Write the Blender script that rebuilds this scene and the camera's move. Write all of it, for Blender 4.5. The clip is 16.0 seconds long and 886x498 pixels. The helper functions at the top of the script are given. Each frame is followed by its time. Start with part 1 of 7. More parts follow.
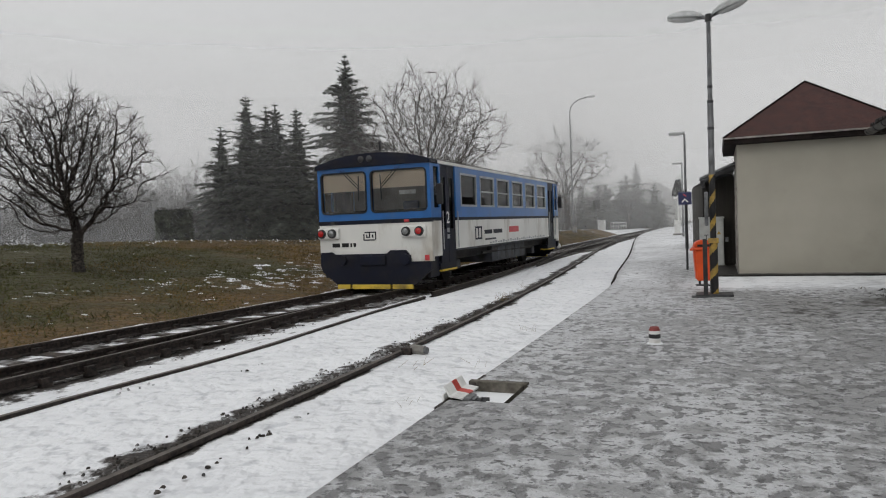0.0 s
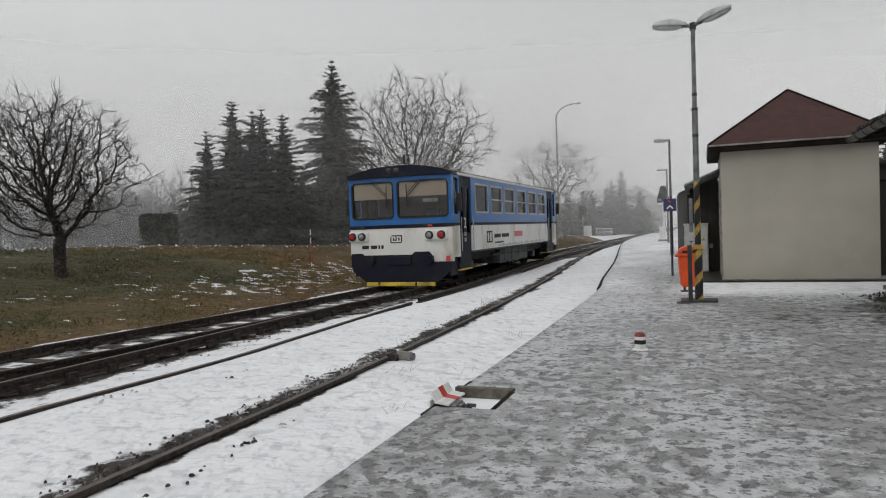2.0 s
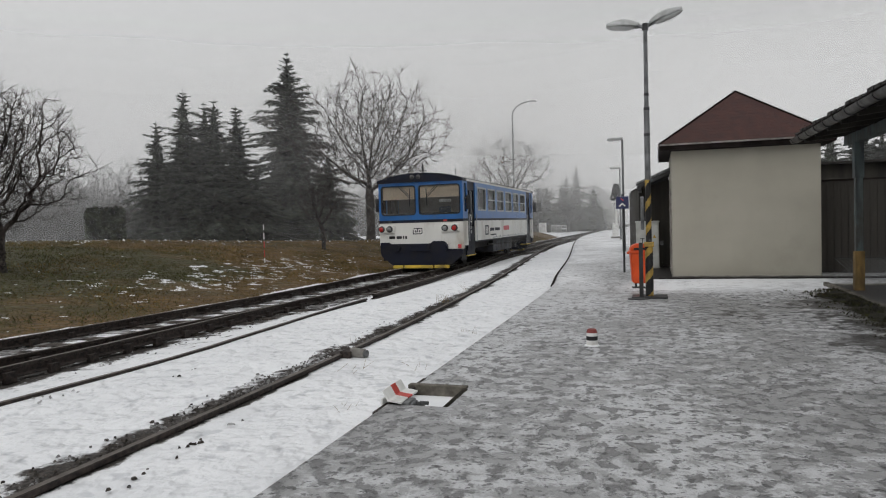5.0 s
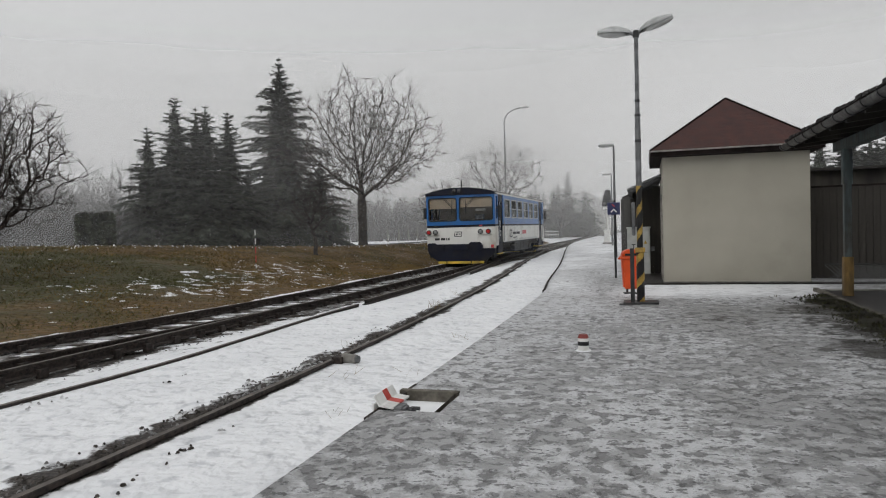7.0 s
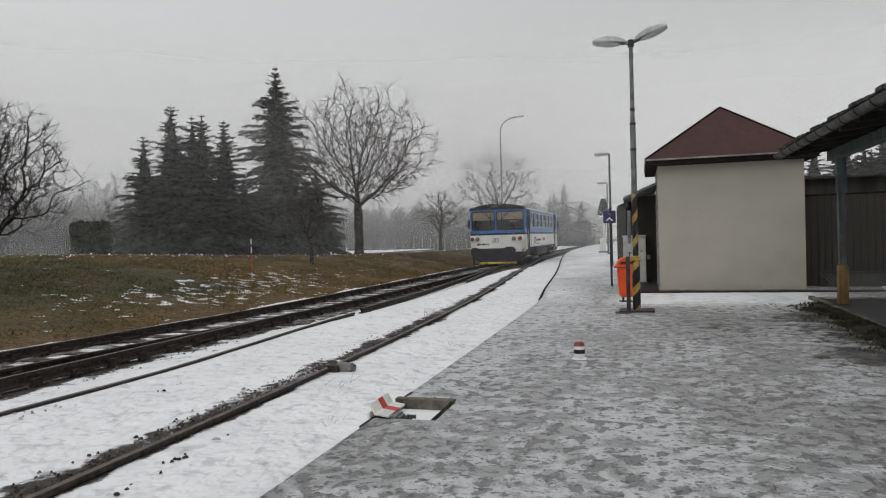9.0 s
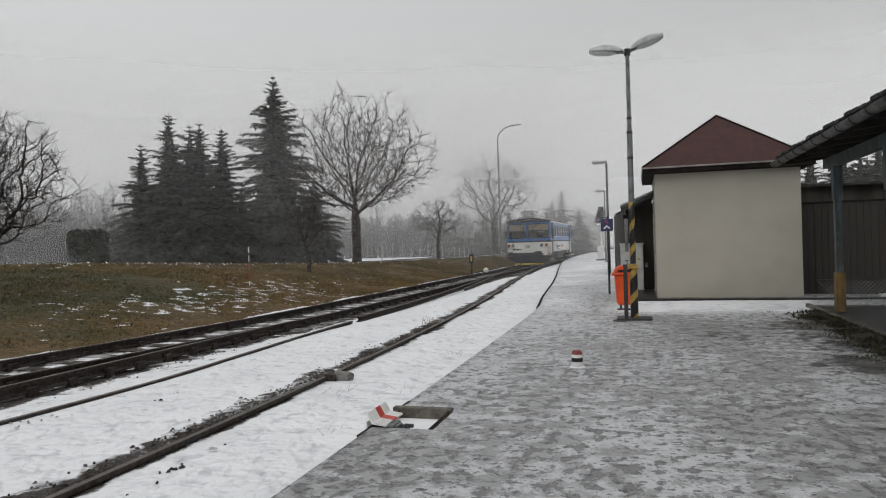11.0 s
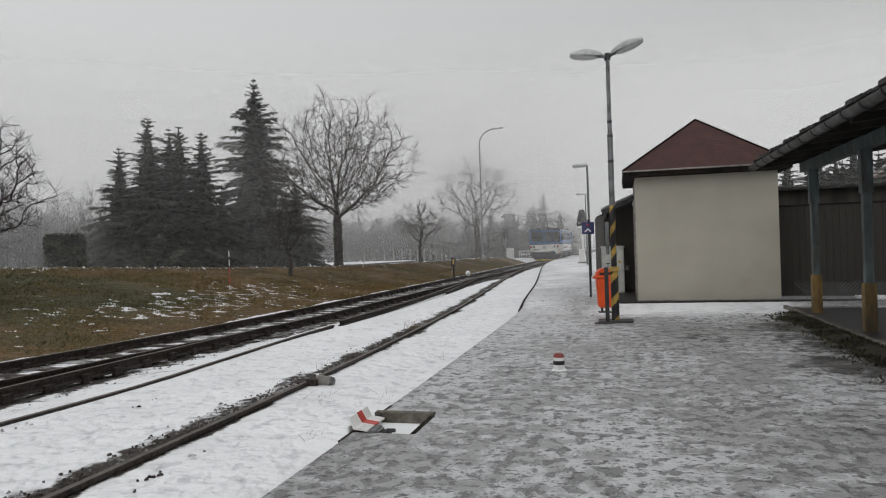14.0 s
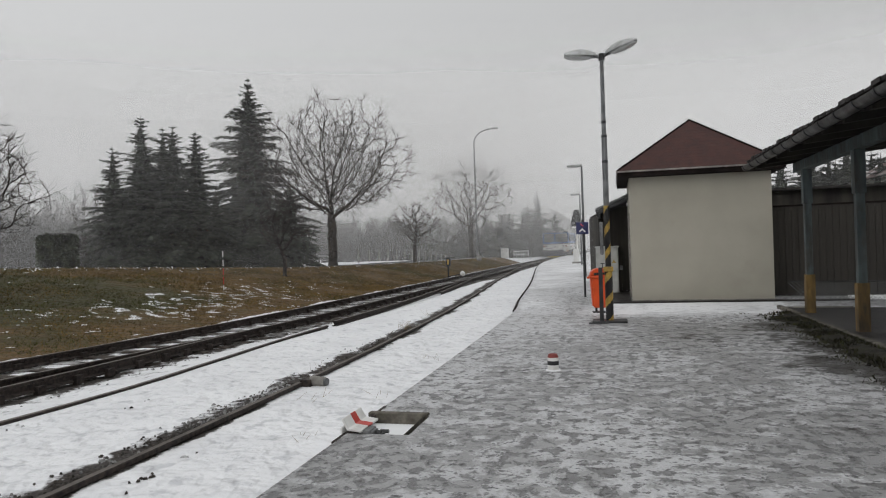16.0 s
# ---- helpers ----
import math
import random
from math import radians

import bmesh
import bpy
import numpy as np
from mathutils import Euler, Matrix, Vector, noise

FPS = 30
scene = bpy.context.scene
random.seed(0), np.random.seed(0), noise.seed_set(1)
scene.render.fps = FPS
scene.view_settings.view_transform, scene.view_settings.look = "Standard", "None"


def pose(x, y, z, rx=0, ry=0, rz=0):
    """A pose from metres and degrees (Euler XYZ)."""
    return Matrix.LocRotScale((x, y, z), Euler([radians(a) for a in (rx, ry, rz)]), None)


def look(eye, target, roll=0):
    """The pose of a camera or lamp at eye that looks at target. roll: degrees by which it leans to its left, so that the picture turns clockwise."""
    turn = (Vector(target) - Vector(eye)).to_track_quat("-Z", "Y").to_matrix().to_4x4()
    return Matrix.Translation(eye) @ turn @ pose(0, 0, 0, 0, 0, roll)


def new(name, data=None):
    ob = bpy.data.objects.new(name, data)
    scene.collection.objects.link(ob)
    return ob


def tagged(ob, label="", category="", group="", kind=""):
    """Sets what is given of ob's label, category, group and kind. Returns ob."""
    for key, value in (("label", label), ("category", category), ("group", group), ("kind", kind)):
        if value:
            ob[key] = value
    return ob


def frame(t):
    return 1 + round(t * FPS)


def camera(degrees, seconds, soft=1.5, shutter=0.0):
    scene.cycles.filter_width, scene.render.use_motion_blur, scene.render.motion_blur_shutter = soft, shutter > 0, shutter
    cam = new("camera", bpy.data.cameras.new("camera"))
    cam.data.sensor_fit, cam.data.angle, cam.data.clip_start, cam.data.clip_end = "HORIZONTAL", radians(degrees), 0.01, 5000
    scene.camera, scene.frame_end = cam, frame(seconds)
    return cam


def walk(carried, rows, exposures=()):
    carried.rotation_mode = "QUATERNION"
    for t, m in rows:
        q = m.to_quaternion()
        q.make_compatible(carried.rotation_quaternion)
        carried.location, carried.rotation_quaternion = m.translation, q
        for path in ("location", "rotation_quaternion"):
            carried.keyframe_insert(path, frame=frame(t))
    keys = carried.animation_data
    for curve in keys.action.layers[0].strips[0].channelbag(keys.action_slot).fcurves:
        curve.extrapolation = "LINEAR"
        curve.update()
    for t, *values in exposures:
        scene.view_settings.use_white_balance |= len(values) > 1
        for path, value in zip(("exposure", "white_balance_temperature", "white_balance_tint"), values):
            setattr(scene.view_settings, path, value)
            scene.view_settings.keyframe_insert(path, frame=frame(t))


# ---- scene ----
import collections

EYE = 1.40
PATH = [
    (0.0, -0.025, -0.037, 0.000, 87.91, 2.16, -0.02),
    (0.5, -0.029, -0.030, 0.004, 88.12, 2.12, -0.37),
    (1.0, -0.026, -0.031, 0.001, 88.35, 2.05, -0.69),
    (1.5, -0.028, -0.031, 0.004, 88.40, 2.17, -0.87),
    (2.0, -0.025, -0.037, 0.005, 88.33, 2.02, -1.14),
    (2.5, -0.017, -0.021, -0.002, 88.24, 2.15, -1.51),
    (3.0, -0.009, -0.014, 0.000, 87.66, 2.18, -2.80),
    (3.5, 0.001, -0.009, 0.009, 88.20, 2.29, -3.97),
    (6.0, 0.004, 0.006, 0.009, 87.69, 1.47, -5.16),
    (6.5, 0.007, 0.006, 0.002, 87.98, 1.57, -5.51),
    (7.0, 0.005, -0.001, 0.004, 88.34, 1.58, -5.45),
    (7.5, 0.008, 0.004, 0.002, 88.85, 1.56, -5.63),
    (8.0, 0.002, -0.005, 0.001, 88.86, 1.59, -5.46),
    (8.5, 0.002, 0.003, -0.002, 88.98, 1.50, -5.44),
    (9.0, 0.009, -0.004, -0.005, 89.07, 1.61, -5.76),
    (11.5, 0.012, -0.009, 0.001, 89.82, 1.73, -6.07),
    (12.0, 0.011, 0.008, 0.000, 89.84, 1.61, -6.47),
    (12.5, 0.013, 0.010, -0.002, 89.54, 1.72, -6.31),
    (13.0, 0.010, 0.003, 0.002, 89.78, 1.91, -6.27),
    (13.5, 0.016, 0.014, 0.002, 90.00, 1.82, -6.79),
    (14.0, 0.017, 0.003, 0.004, 89.96, 1.84, -7.45),
    (14.5, 0.018, 0.005, 0.002, 89.89, 1.84, -7.52),
    (15.0, 0.021, 0.012, 0.001, 89.68, 1.70, -7.76),
    (15.5, 0.022, 0.011, 0.003, 89.75, 1.79, -7.69),
    (16.0, 0.027, 0.017, 0.004, 89.96, 1.87, -7.89),
]
cam = camera(66.0, 16.0, soft=1.1)
walk(cam, [(t, pose(x, y, EYE + z, rx, ry, rz)) for t, x, y, z, rx, ry, rz in PATH])

# ---- world: an even overcast sky in fog ----
world = bpy.data.worlds.new("overcast")
scene.world = world
world.use_nodes = True
wn, wl = world.node_tree.nodes, world.node_tree.links
wn.clear()
w_out = wn.new("ShaderNodeOutputWorld")
w_bg = wn.new("ShaderNodeBackground")
w_sky = wn.new("ShaderNodeTexSky")
w_sky.sky_type = "NISHITA"
w_sky.sun_disc = False
w_sky.sun_elevation, w_sky.sun_rotation = radians(28), radians(150)
w_grey = wn.new("ShaderNodeHueSaturation")
w_grey.inputs["Saturation"].default_value = 0.05
w_grey.inputs["Value"].default_value = 0.07
w_coord = wn.new("ShaderNodeTexCoord")
w_sep = wn.new("ShaderNodeSeparateXYZ")
w_ramp = wn.new("ShaderNodeValToRGB")
w_ramp.color_ramp.elements[0].position = 0.0
w_ramp.color_ramp.elements[0].color = (0.56, 0.562, 0.563, 1)
w_ramp.color_ramp.elements[1].position = 1.0
w_ramp.color_ramp.elements[1].color = (0.80, 0.81, 0.82, 1)
mid = w_ramp.color_ramp.elements.new(0.35)
mid.color = (0.665, 0.672, 0.678, 1)
w_mix = wn.new("ShaderNodeMix")
w_mix.data_type = "RGBA"
w_mix.inputs["Factor"].default_value = 0.12
wl.new(w_coord.outputs["Generated"], w_sep.inputs[0])
wl.new(w_sep.outputs["Z"], w_ramp.inputs[0])
wl.new(w_sky.outputs[0], w_grey.inputs["Color"])
wl.new(w_ramp.outputs[0], w_mix.inputs["A"])
wl.new(w_grey.outputs[0], w_mix.inputs["B"])
w_side = wn.new("ShaderNodeMapRange")
w_side.inputs["From Min"].default_value, w_side.inputs["From Max"].default_value = -0.7, 0.8
w_side.inputs["To Min"].default_value, w_side.inputs["To Max"].default_value = 1.06, 0.80
wl.new(w_sep.outputs["X"], w_side.inputs[0])
wl.new(w_side.outputs[0], w_bg.inputs[1])
wl.new(w_mix.outputs["Result"], w_bg.inputs[0])
wl.new(w_bg.outputs[0], w_out.inputs[0])

sun = new("sun", bpy.data.lights.new("sun", "SUN"))
sun.data.energy = 0.6
sun.data.angle = radians(60)
sun.data.color = (1.0, 0.97, 0.93)
sun.matrix_world = look((0, 0, 40), (20, 30, 0))
scene.view_settings.exposure = 0.0

# ---- materials ----
def material(name, color, rough=0.7, metal=0.0, var=0.12, scale=8.0, bump=0.15, bump_scale=60.0,
             color2=None, dirt=None, dirt_scale=1.5, dirt_amount=0.45, spec=0.5, stretch=(1, 1, 1)):
    """A surface with variation at two scales and fine relief, in metres."""
    m = bpy.data.materials.new(name)
    m.use_nodes = True
    n, l = m.node_tree.nodes, m.node_tree.links
    b = n["Principled BSDF"]
    b.inputs["Roughness"].default_value = rough
    b.inputs["Metallic"].default_value = metal
    b.inputs["Specular IOR Level"].default_value = spec
    co = n.new("ShaderNodeTexCoord")
    mp = n.new("ShaderNodeMapping")
    mp.inputs["Scale"].default_value = stretch
    l.new(co.outputs["Object"], mp.inputs[0])
    big = n.new("ShaderNodeTexNoise")
    big.inputs["Scale"].default_value = scale
    big.inputs["Detail"].default_value = 6
    l.new(mp.outputs[0], big.inputs["Vector"])
    mix = n.new("ShaderNodeMix")
    mix.data_type = "RGBA"
    c2 = color2 or tuple(max(0, c * (1 - 3 * var)) for c in color)
    c1 = color if color2 else tuple(min(1, c * (1 + var)) for c in color)
    mix.inputs["A"].default_value = (*c1, 1)
    mix.inputs["B"].default_value = (*c2, 1)
    rp = n.new("ShaderNodeMapRange")
    rp.inputs["From Min"].default_value, rp.inputs["From Max"].default_value = 0.35, 0.68
    l.new(big.outputs["Fac"], rp.inputs[0])
    l.new(rp.outputs[0], mix.inputs["Factor"])
    last = mix.outputs["Result"]
    if dirt:
        ds = n.new("ShaderNodeTexNoise")
        ds.inputs["Scale"].default_value = dirt_scale
        ds.inputs["Detail"].default_value = 9
        ds.inputs["Roughness"].default_value = 0.65
        l.new(mp.outputs[0], ds.inputs["Vector"])
        dr = n.new("ShaderNodeMapRange")
        dr.inputs["From Min"].default_value, dr.inputs["From Max"].default_value = 0.62 - dirt_amount * 0.4, 0.78 - dirt_amount * 0.2
        l.new(ds.outputs["Fac"], dr.inputs[0])
        m2 = n.new("ShaderNodeMix")
        m2.data_type = "RGBA"
        l.new(dr.outputs[0], m2.inputs["Factor"])
        l.new(last, m2.inputs["A"])
        m2.inputs["B"].default_value = (*dirt, 1)
        last = m2.outputs["Result"]
    l.new(last, b.inputs["Base Color"])
    fine = n.new("ShaderNodeTexNoise")
    fine.inputs["Scale"].default_value = bump_scale
    fine.inputs["Detail"].default_value = 4
    l.new(mp.outputs[0], fine.inputs["Vector"])
    bp = n.new("ShaderNodeBump")
    bp.inputs["Strength"].default_value = bump
    bp.inputs["Distance"].default_value = 0.02
    l.new(fine.outputs["Fac"], bp.inputs["Height"])
    l.new(bp.outputs[0], b.inputs["Normal"])
    return m


def glass_material(name, tint, rough=0.03, ior=1.5):
    m = bpy.data.materials.new(name)
    m.use_nodes = True
    n, l = m.node_tree.nodes, m.node_tree.links
    n.remove(n["Principled BSDF"])
    t = n.new("ShaderNodeBsdfTransparent")
    t.inputs[0].default_value = (*tint, 1)
    g = n.new("ShaderNodeBsdfGlossy")
    g.inputs["Roughness"].default_value = rough
    fr = n.new("ShaderNodeFresnel")
    fr.inputs["IOR"].default_value = ior
    mx = n.new("ShaderNodeMixShader")
    l.new(fr.outputs[0], mx.inputs[0])
    l.new(t.outputs[0], mx.inputs[1])
    l.new(g.outputs[0], mx.inputs[2])
    l.new(mx.outputs[0], n["Material Output"].inputs[0])
    return m


SNOW = material("snow", (0.86, 0.875, 0.90), rough=0.75, var=0.02, scale=2.2, bump=0.35, bump_scale=14,
                color2=(0.76, 0.77, 0.79), dirt=(0.10, 0.085, 0.07), dirt_scale=3.0, dirt_amount=0.0)
SNOW_CLEAN = material("clean_snow", (0.86, 0.875, 0.89), rough=0.75, var=0.03, scale=3, bump=0.3, bump_scale=20)
BALLAST = material("ballast", (0.07, 0.06, 0.052), rough=0.95, var=0.3, scale=22, bump=1.0, bump_scale=45,
                   dirt=(0.78, 0.79, 0.80), dirt_scale=1.6, dirt_amount=0.30)
RAIL = material("rail_rust", (0.034, 0.024, 0.020), rough=0.8, var=0.3, scale=20, bump=0.3)
RAIL_TOP = material("rail_head", (0.13, 0.11, 0.095), rough=0.5, metal=0.5, var=0.15, scale=12, bump=0.05)
SLEEPER = material("sleeper_wood", (0.06, 0.047, 0.038), rough=0.9, var=0.3, scale=9, bump=0.6, dirt=(0.7, 0.71, 0.72), dirt_scale=1.2, dirt_amount=0.25)
PLASTER = material("plaster", (0.41, 0.388, 0.325), rough=0.92, var=0.03, scale=1.1, bump=0.25, bump_scale=90,
                   color2=(0.365, 0.345, 0.287), dirt=(0.345, 0.325, 0.268), dirt_scale=0.7, dirt_amount=0.12)
ROOF_RED = material("roof_shingle", (0.062, 0.019, 0.0135), rough=0.75, var=0.15, scale=5, bump=0.5, bump_scale=70, color2=(0.038, 0.0135, 0.0115))
TRIM_DARK = material("dark_brown_trim", (0.018, 0.013, 0.012), spec=0.15, rough=0.8, var=0.2, scale=6)
TRIM_ZINC = material("zinc_edge", (0.32, 0.30, 0.28), rough=0.45, metal=0.6, var=0.15, scale=6)
STEEL = material("galvanised_steel", (0.20, 0.205, 0.21), rough=0.5, metal=0.5, var=0.15, scale=7, bump=0.08, dirt=(0.08, 0.08, 0.075), dirt_scale=3, dirt_amount=0.2)
LAMP_GREY = material("lamp_housing", (0.46, 0.47, 0.47), rough=0.5, var=0.08, scale=9, dirt=(0.2, 0.2, 0.19), dirt_scale=4, dirt_amount=0.15)
LAMP_GLASS = material("lamp_cover", (0.62, 0.63, 0.62), rough=0.25, var=0.05, scale=9)
YELLOW = material("warning_yellow", (0.48, 0.31, 0.06), rough=0.6, var=0.12, scale=9, dirt=(0.12, 0.09, 0.05), dirt_scale=5, dirt_amount=0.3)
BLACK = material("black_paint", (0.014, 0.014, 0.015), rough=0.55, var=0.2, scale=9)
ORANGE = material("orange_plastic", (0.72, 0.085, 0.012), rough=0.45, var=0.06, scale=5, bump=0.05, dirt=(0.45, 0.06, 0.015), dirt_scale=2, dirt_amount=0.15)
WHITE = material("white_paint", (0.78, 0.78, 0.76), rough=0.5, var=0.05, scale=6, dirt=(0.4, 0.38, 0.34), dirt_scale=4, dirt_amount=0.15)
RED_DULL = material("faded_red_paint", (0.26, 0.05, 0.042), rough=0.6, var=0.1, scale=20)
RED = material("red_paint", (0.50, 0.05, 0.035), rough=0.5, var=0.1, scale=7)
CONCRETE = material("concrete", (0.27, 0.26, 0.24), rough=0.9, var=0.12, scale=5, bump=0.4, dirt=(0.11, 0.10, 0.085), dirt_scale=2.5, dirt_amount=0.3)
DARK_WOOD = material("weathered_boards", (0.058, 0.052, 0.044), rough=0.9, var=0.25, scale=3, bump=0.5, stretch=(1, 1, 0.15), color2=(0.022, 0.021, 0.019))
DARK_METAL = material("dark_metal", (0.035, 0.036, 0.038), rough=0.55, var=0.2, scale=5)
CABINET = material("grey_cabinet", (0.52, 0.53, 0.51), rough=0.5, var=0.05, scale=4, dirt=(0.3, 0.3, 0.28), dirt_scale=2, dirt_amount=0.2)
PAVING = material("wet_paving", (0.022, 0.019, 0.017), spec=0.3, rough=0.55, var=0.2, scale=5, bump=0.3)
MOSS = material("mossy_soil", (0.024, 0.022, 0.011), rough=0.95, var=0.35, scale=7, bump=1.0, bump_scale=40, dirt=(0.03, 0.024, 0.016), dirt_scale=4, dirt_amount=0.4)
MOSS_GREEN = material("moss_leaves", (0.055, 0.058, 0.016), rough=0.95, var=0.3, scale=9, bump=0.0)
BARK = material("bark", (0.055, 0.046, 0.040), rough=0.95, var=0.3, scale=14, bump=0.8, bump_scale=50)
TWIG = material("twigs", (0.045, 0.036, 0.032), rough=0.95, var=0.3, scale=4, bump=0.0)
# needle green is lightened: some haze on the spruces is put into it
NEEDLE = material("spruce_needles", (0.050, 0.060, 0.044), rough=0.9, var=0.35, scale=2.5, bump=0.0)
HEDGE = material("hedge_leaves", (0.035, 0.040, 0.022), rough=0.9, var=0.35, scale=2.5, bump=0.0)
ASPHALT = material("asphalt", (0.05, 0.05, 0.052), rough=0.8, var=0.2, scale=3, bump=0.5, dirt=(0.6, 0.61, 0.62), dirt_scale=0.5, dirt_amount=0.15)
FACADE = material("far_facade", (0.36, 0.345, 0.28), rough=0.9, var=0.05, scale=1)
FAR_ROOF = material("far_roof", (0.10, 0.06, 0.05), rough=0.9, var=0.2, scale=2, dirt=(0.75, 0.76, 0.78), dirt_scale=0.3, dirt_amount=0.35)
BLUE_POST = material("faded_blue_grey_paint", (0.105, 0.135, 0.14), rough=0.75, var=0.15, scale=6, bump=0.3, dirt=(0.07, 0.062, 0.052), dirt_scale=5, dirt_amount=0.45, stretch=(1, 1, 0.3))
OCHRE_POST = material("ochre_paint", (0.25, 0.155, 0.05), rough=0.75, var=0.2, scale=6, bump=0.3, dirt=(0.055, 0.04, 0.025), dirt_scale=4, dirt_amount=0.45, stretch=(1, 1, 0.3))
GUTTER = material("weathered_zinc_gutter", (0.11, 0.11, 0.11), rough=0.5, metal=0.5, var=0.25, scale=5, dirt=(0.05, 0.045, 0.04), dirt_scale=3, dirt_amount=0.4)
PIT_STONE = material("mossy_concrete", (0.17, 0.155, 0.13), rough=0.9, var=0.2, scale=9, bump=0.6, dirt=(0.05, 0.045, 0.03), dirt_scale=5, dirt_amount=0.5)
SIGN_BLUE = material("sign_blue", (0.03, 0.035, 0.11), rough=0.4, var=0.08, scale=5)
TILE = material("dark_roof_tiles", (0.04, 0.035, 0.033), rough=0.85, var=0.25, scale=4, bump=0.4)

# the railcar's paint
T_BLUE = material("railcar_blue", (0.018, 0.132, 0.40), rough=0.32, var=0.06, scale=1.5, bump=0.03, dirt=(0.05, 0.12, 0.25), dirt_scale=1.2, dirt_amount=0.2)
T_NAVY = material("railcar_navy", (0.007, 0.009, 0.021), spec=0.25, rough=0.55, var=0.12, scale=1.5, bump=0.05, dirt=(0.022, 0.021, 0.022), dirt_scale=1.5, dirt_amount=0.35)
T_WHITE = material("railcar_white", (0.74, 0.735, 0.70), rough=0.4, var=0.03, scale=1.5, bump=0.03, dirt=(0.36, 0.32, 0.26), dirt_scale=1.1, dirt_amount=0.25, stretch=(1, 1, 0.35))
T_GREY = material("underframe_grey", (0.065, 0.07, 0.08), rough=0.7, var=0.15, scale=3, dirt=(0.045, 0.04, 0.035), dirt_scale=1.5, dirt_amount=0.4)
T_BLACK = material("underframe_black", (0.014, 0.013, 0.012), rough=0.8, var=0.25, scale=4, dirt=(0.05, 0.042, 0.034), dirt_scale=2, dirt_amount=0.3)
T_ROOF = material("railcar_roof", (0.040, 0.030, 0.025), spec=0.15, rough=0.85, var=0.15, scale=2)
T_YELLOW = material("plough_yellow", (0.66, 0.47, 0.05), rough=0.55, var=0.1, scale=4, dirt=(0.16, 0.11, 0.04), dirt_scale=2, dirt_amount=0.25)
T_BLIND = material("beige_blind", (0.88, 0.74, 0.58), rough=0.85, var=0.04, scale=2)
T_INSIDE = material("railcar_interior", (0.36, 0.32, 0.28), rough=0.8, var=0.1, scale=2)
T_SEAT = material("seat_cloth", (0.06, 0.08, 0.14), rough=0.9, var=0.2, scale=5)
T_GLASS = glass_material("window_glass", (0.98, 0.98, 0.97))
T_SIDE_GLASS = glass_material("side_window_glass", (0.10, 0.105, 0.11), ior=1.28)
T_RUBBER = material("window_rubber", (0.016, 0.016, 0.017), rough=0.7, var=0.2, scale=6)
T_ALU = material("window_frame_metal", (0.42, 0.43, 0.44), rough=0.4, metal=0.6, var=0.1, scale=6)
LENS_RED = material("red_lens", (0.45, 0.02, 0.02), rough=0.15, var=0.1, scale=9)
LENS_CLEAR = material("clear_lens", (0.30, 0.31, 0.31), rough=0.12, metal=0.5, var=0.1, scale=9)
T_LOGO_RED = material("red_label", (0.55, 0.05, 0.06), rough=0.4, var=0.05, scale=5)


# ---- building helpers ----
def mesh_of(name, bm):
    me = bpy.data.meshes.new(name)
    bm.normal_update()
    bm.to_mesh(me)
    bm.free()
    return me


def part(name, bm, mat, parent=None, label="", smooth=False):
    me = mesh_of(name, bm)
    for m in (mat if isinstance(mat, (list, tuple)) else [mat]):
        me.materials.append(m)
    if smooth:
        for p in me.polygons:
            p.use_smooth = True
    ob = new(name, me)
    if parent:
        ob.parent = parent
    if label:
        ob["label"] = label
    return ob


def raw(name, verts, faces, mat, parent=None, label="", smooth=False):
    me = bpy.data.meshes.new(name)
    me.from_pydata([tuple(v) for v in verts], [], faces)
    me.update()
    for m in (mat if isinstance(mat, (list, tuple)) else [mat]):
        me.materials.append(m)
    if smooth:
        for p in me.polygons:
            p.use_smooth = True
    ob = new(name, me)
    if parent:
        ob.parent = parent
    if label:
        ob["label"] = label
    return ob


def empty(name, m=None):
    ob = new(name)
    ob.empty_display_size = 0.2
    if m is not None:
        ob.matrix_basis = m
    return ob


def box(x0, x1, y0, y1, z0, z1, bevel=0.0, bm=None, m=None):
    bm = bm or bmesh.new()
    made = bmesh.ops.create_cube(bm, size=1.0)["verts"]
    bmesh.ops.scale(bm, vec=(x1 - x0, y1 - y0, z1 - z0), verts=made)
    bmesh.ops.translate(bm, vec=((x0 + x1) / 2, (y0 + y1) / 2, (z0 + z1) / 2), verts=made)
    if bevel:
        made_set = set(made)
        edges = [e for e in bm.edges if e.verts[0] in made_set]
        r = bmesh.ops.bevel(bm, geom=edges, offset=bevel, segments=2, affect="EDGES", profile=0.5)
        made = list({v for f in r["faces"] for v in f.verts} | {v for v in made if v.is_valid})
    if m is not None:
        bmesh.ops.transform(bm, matrix=m, verts=made)
    return bm


def tube(a, b, r0, r1=None, n=12, bm=None, caps=True):
    bm = bm or bmesh.new()
    a, b = Vector(a), Vector(b)
    r1 = r0 if r1 is None else r1
    d = b - a
    m = Matrix.Translation((a + b) / 2) @ d.to_track_quat("Z", "Y").to_matrix().to_4x4()
    bmesh.ops.create_cone(bm, cap_ends=caps, segments=n, radius1=r0, radius2=r1, depth=d.length, matrix=m)
    return bm


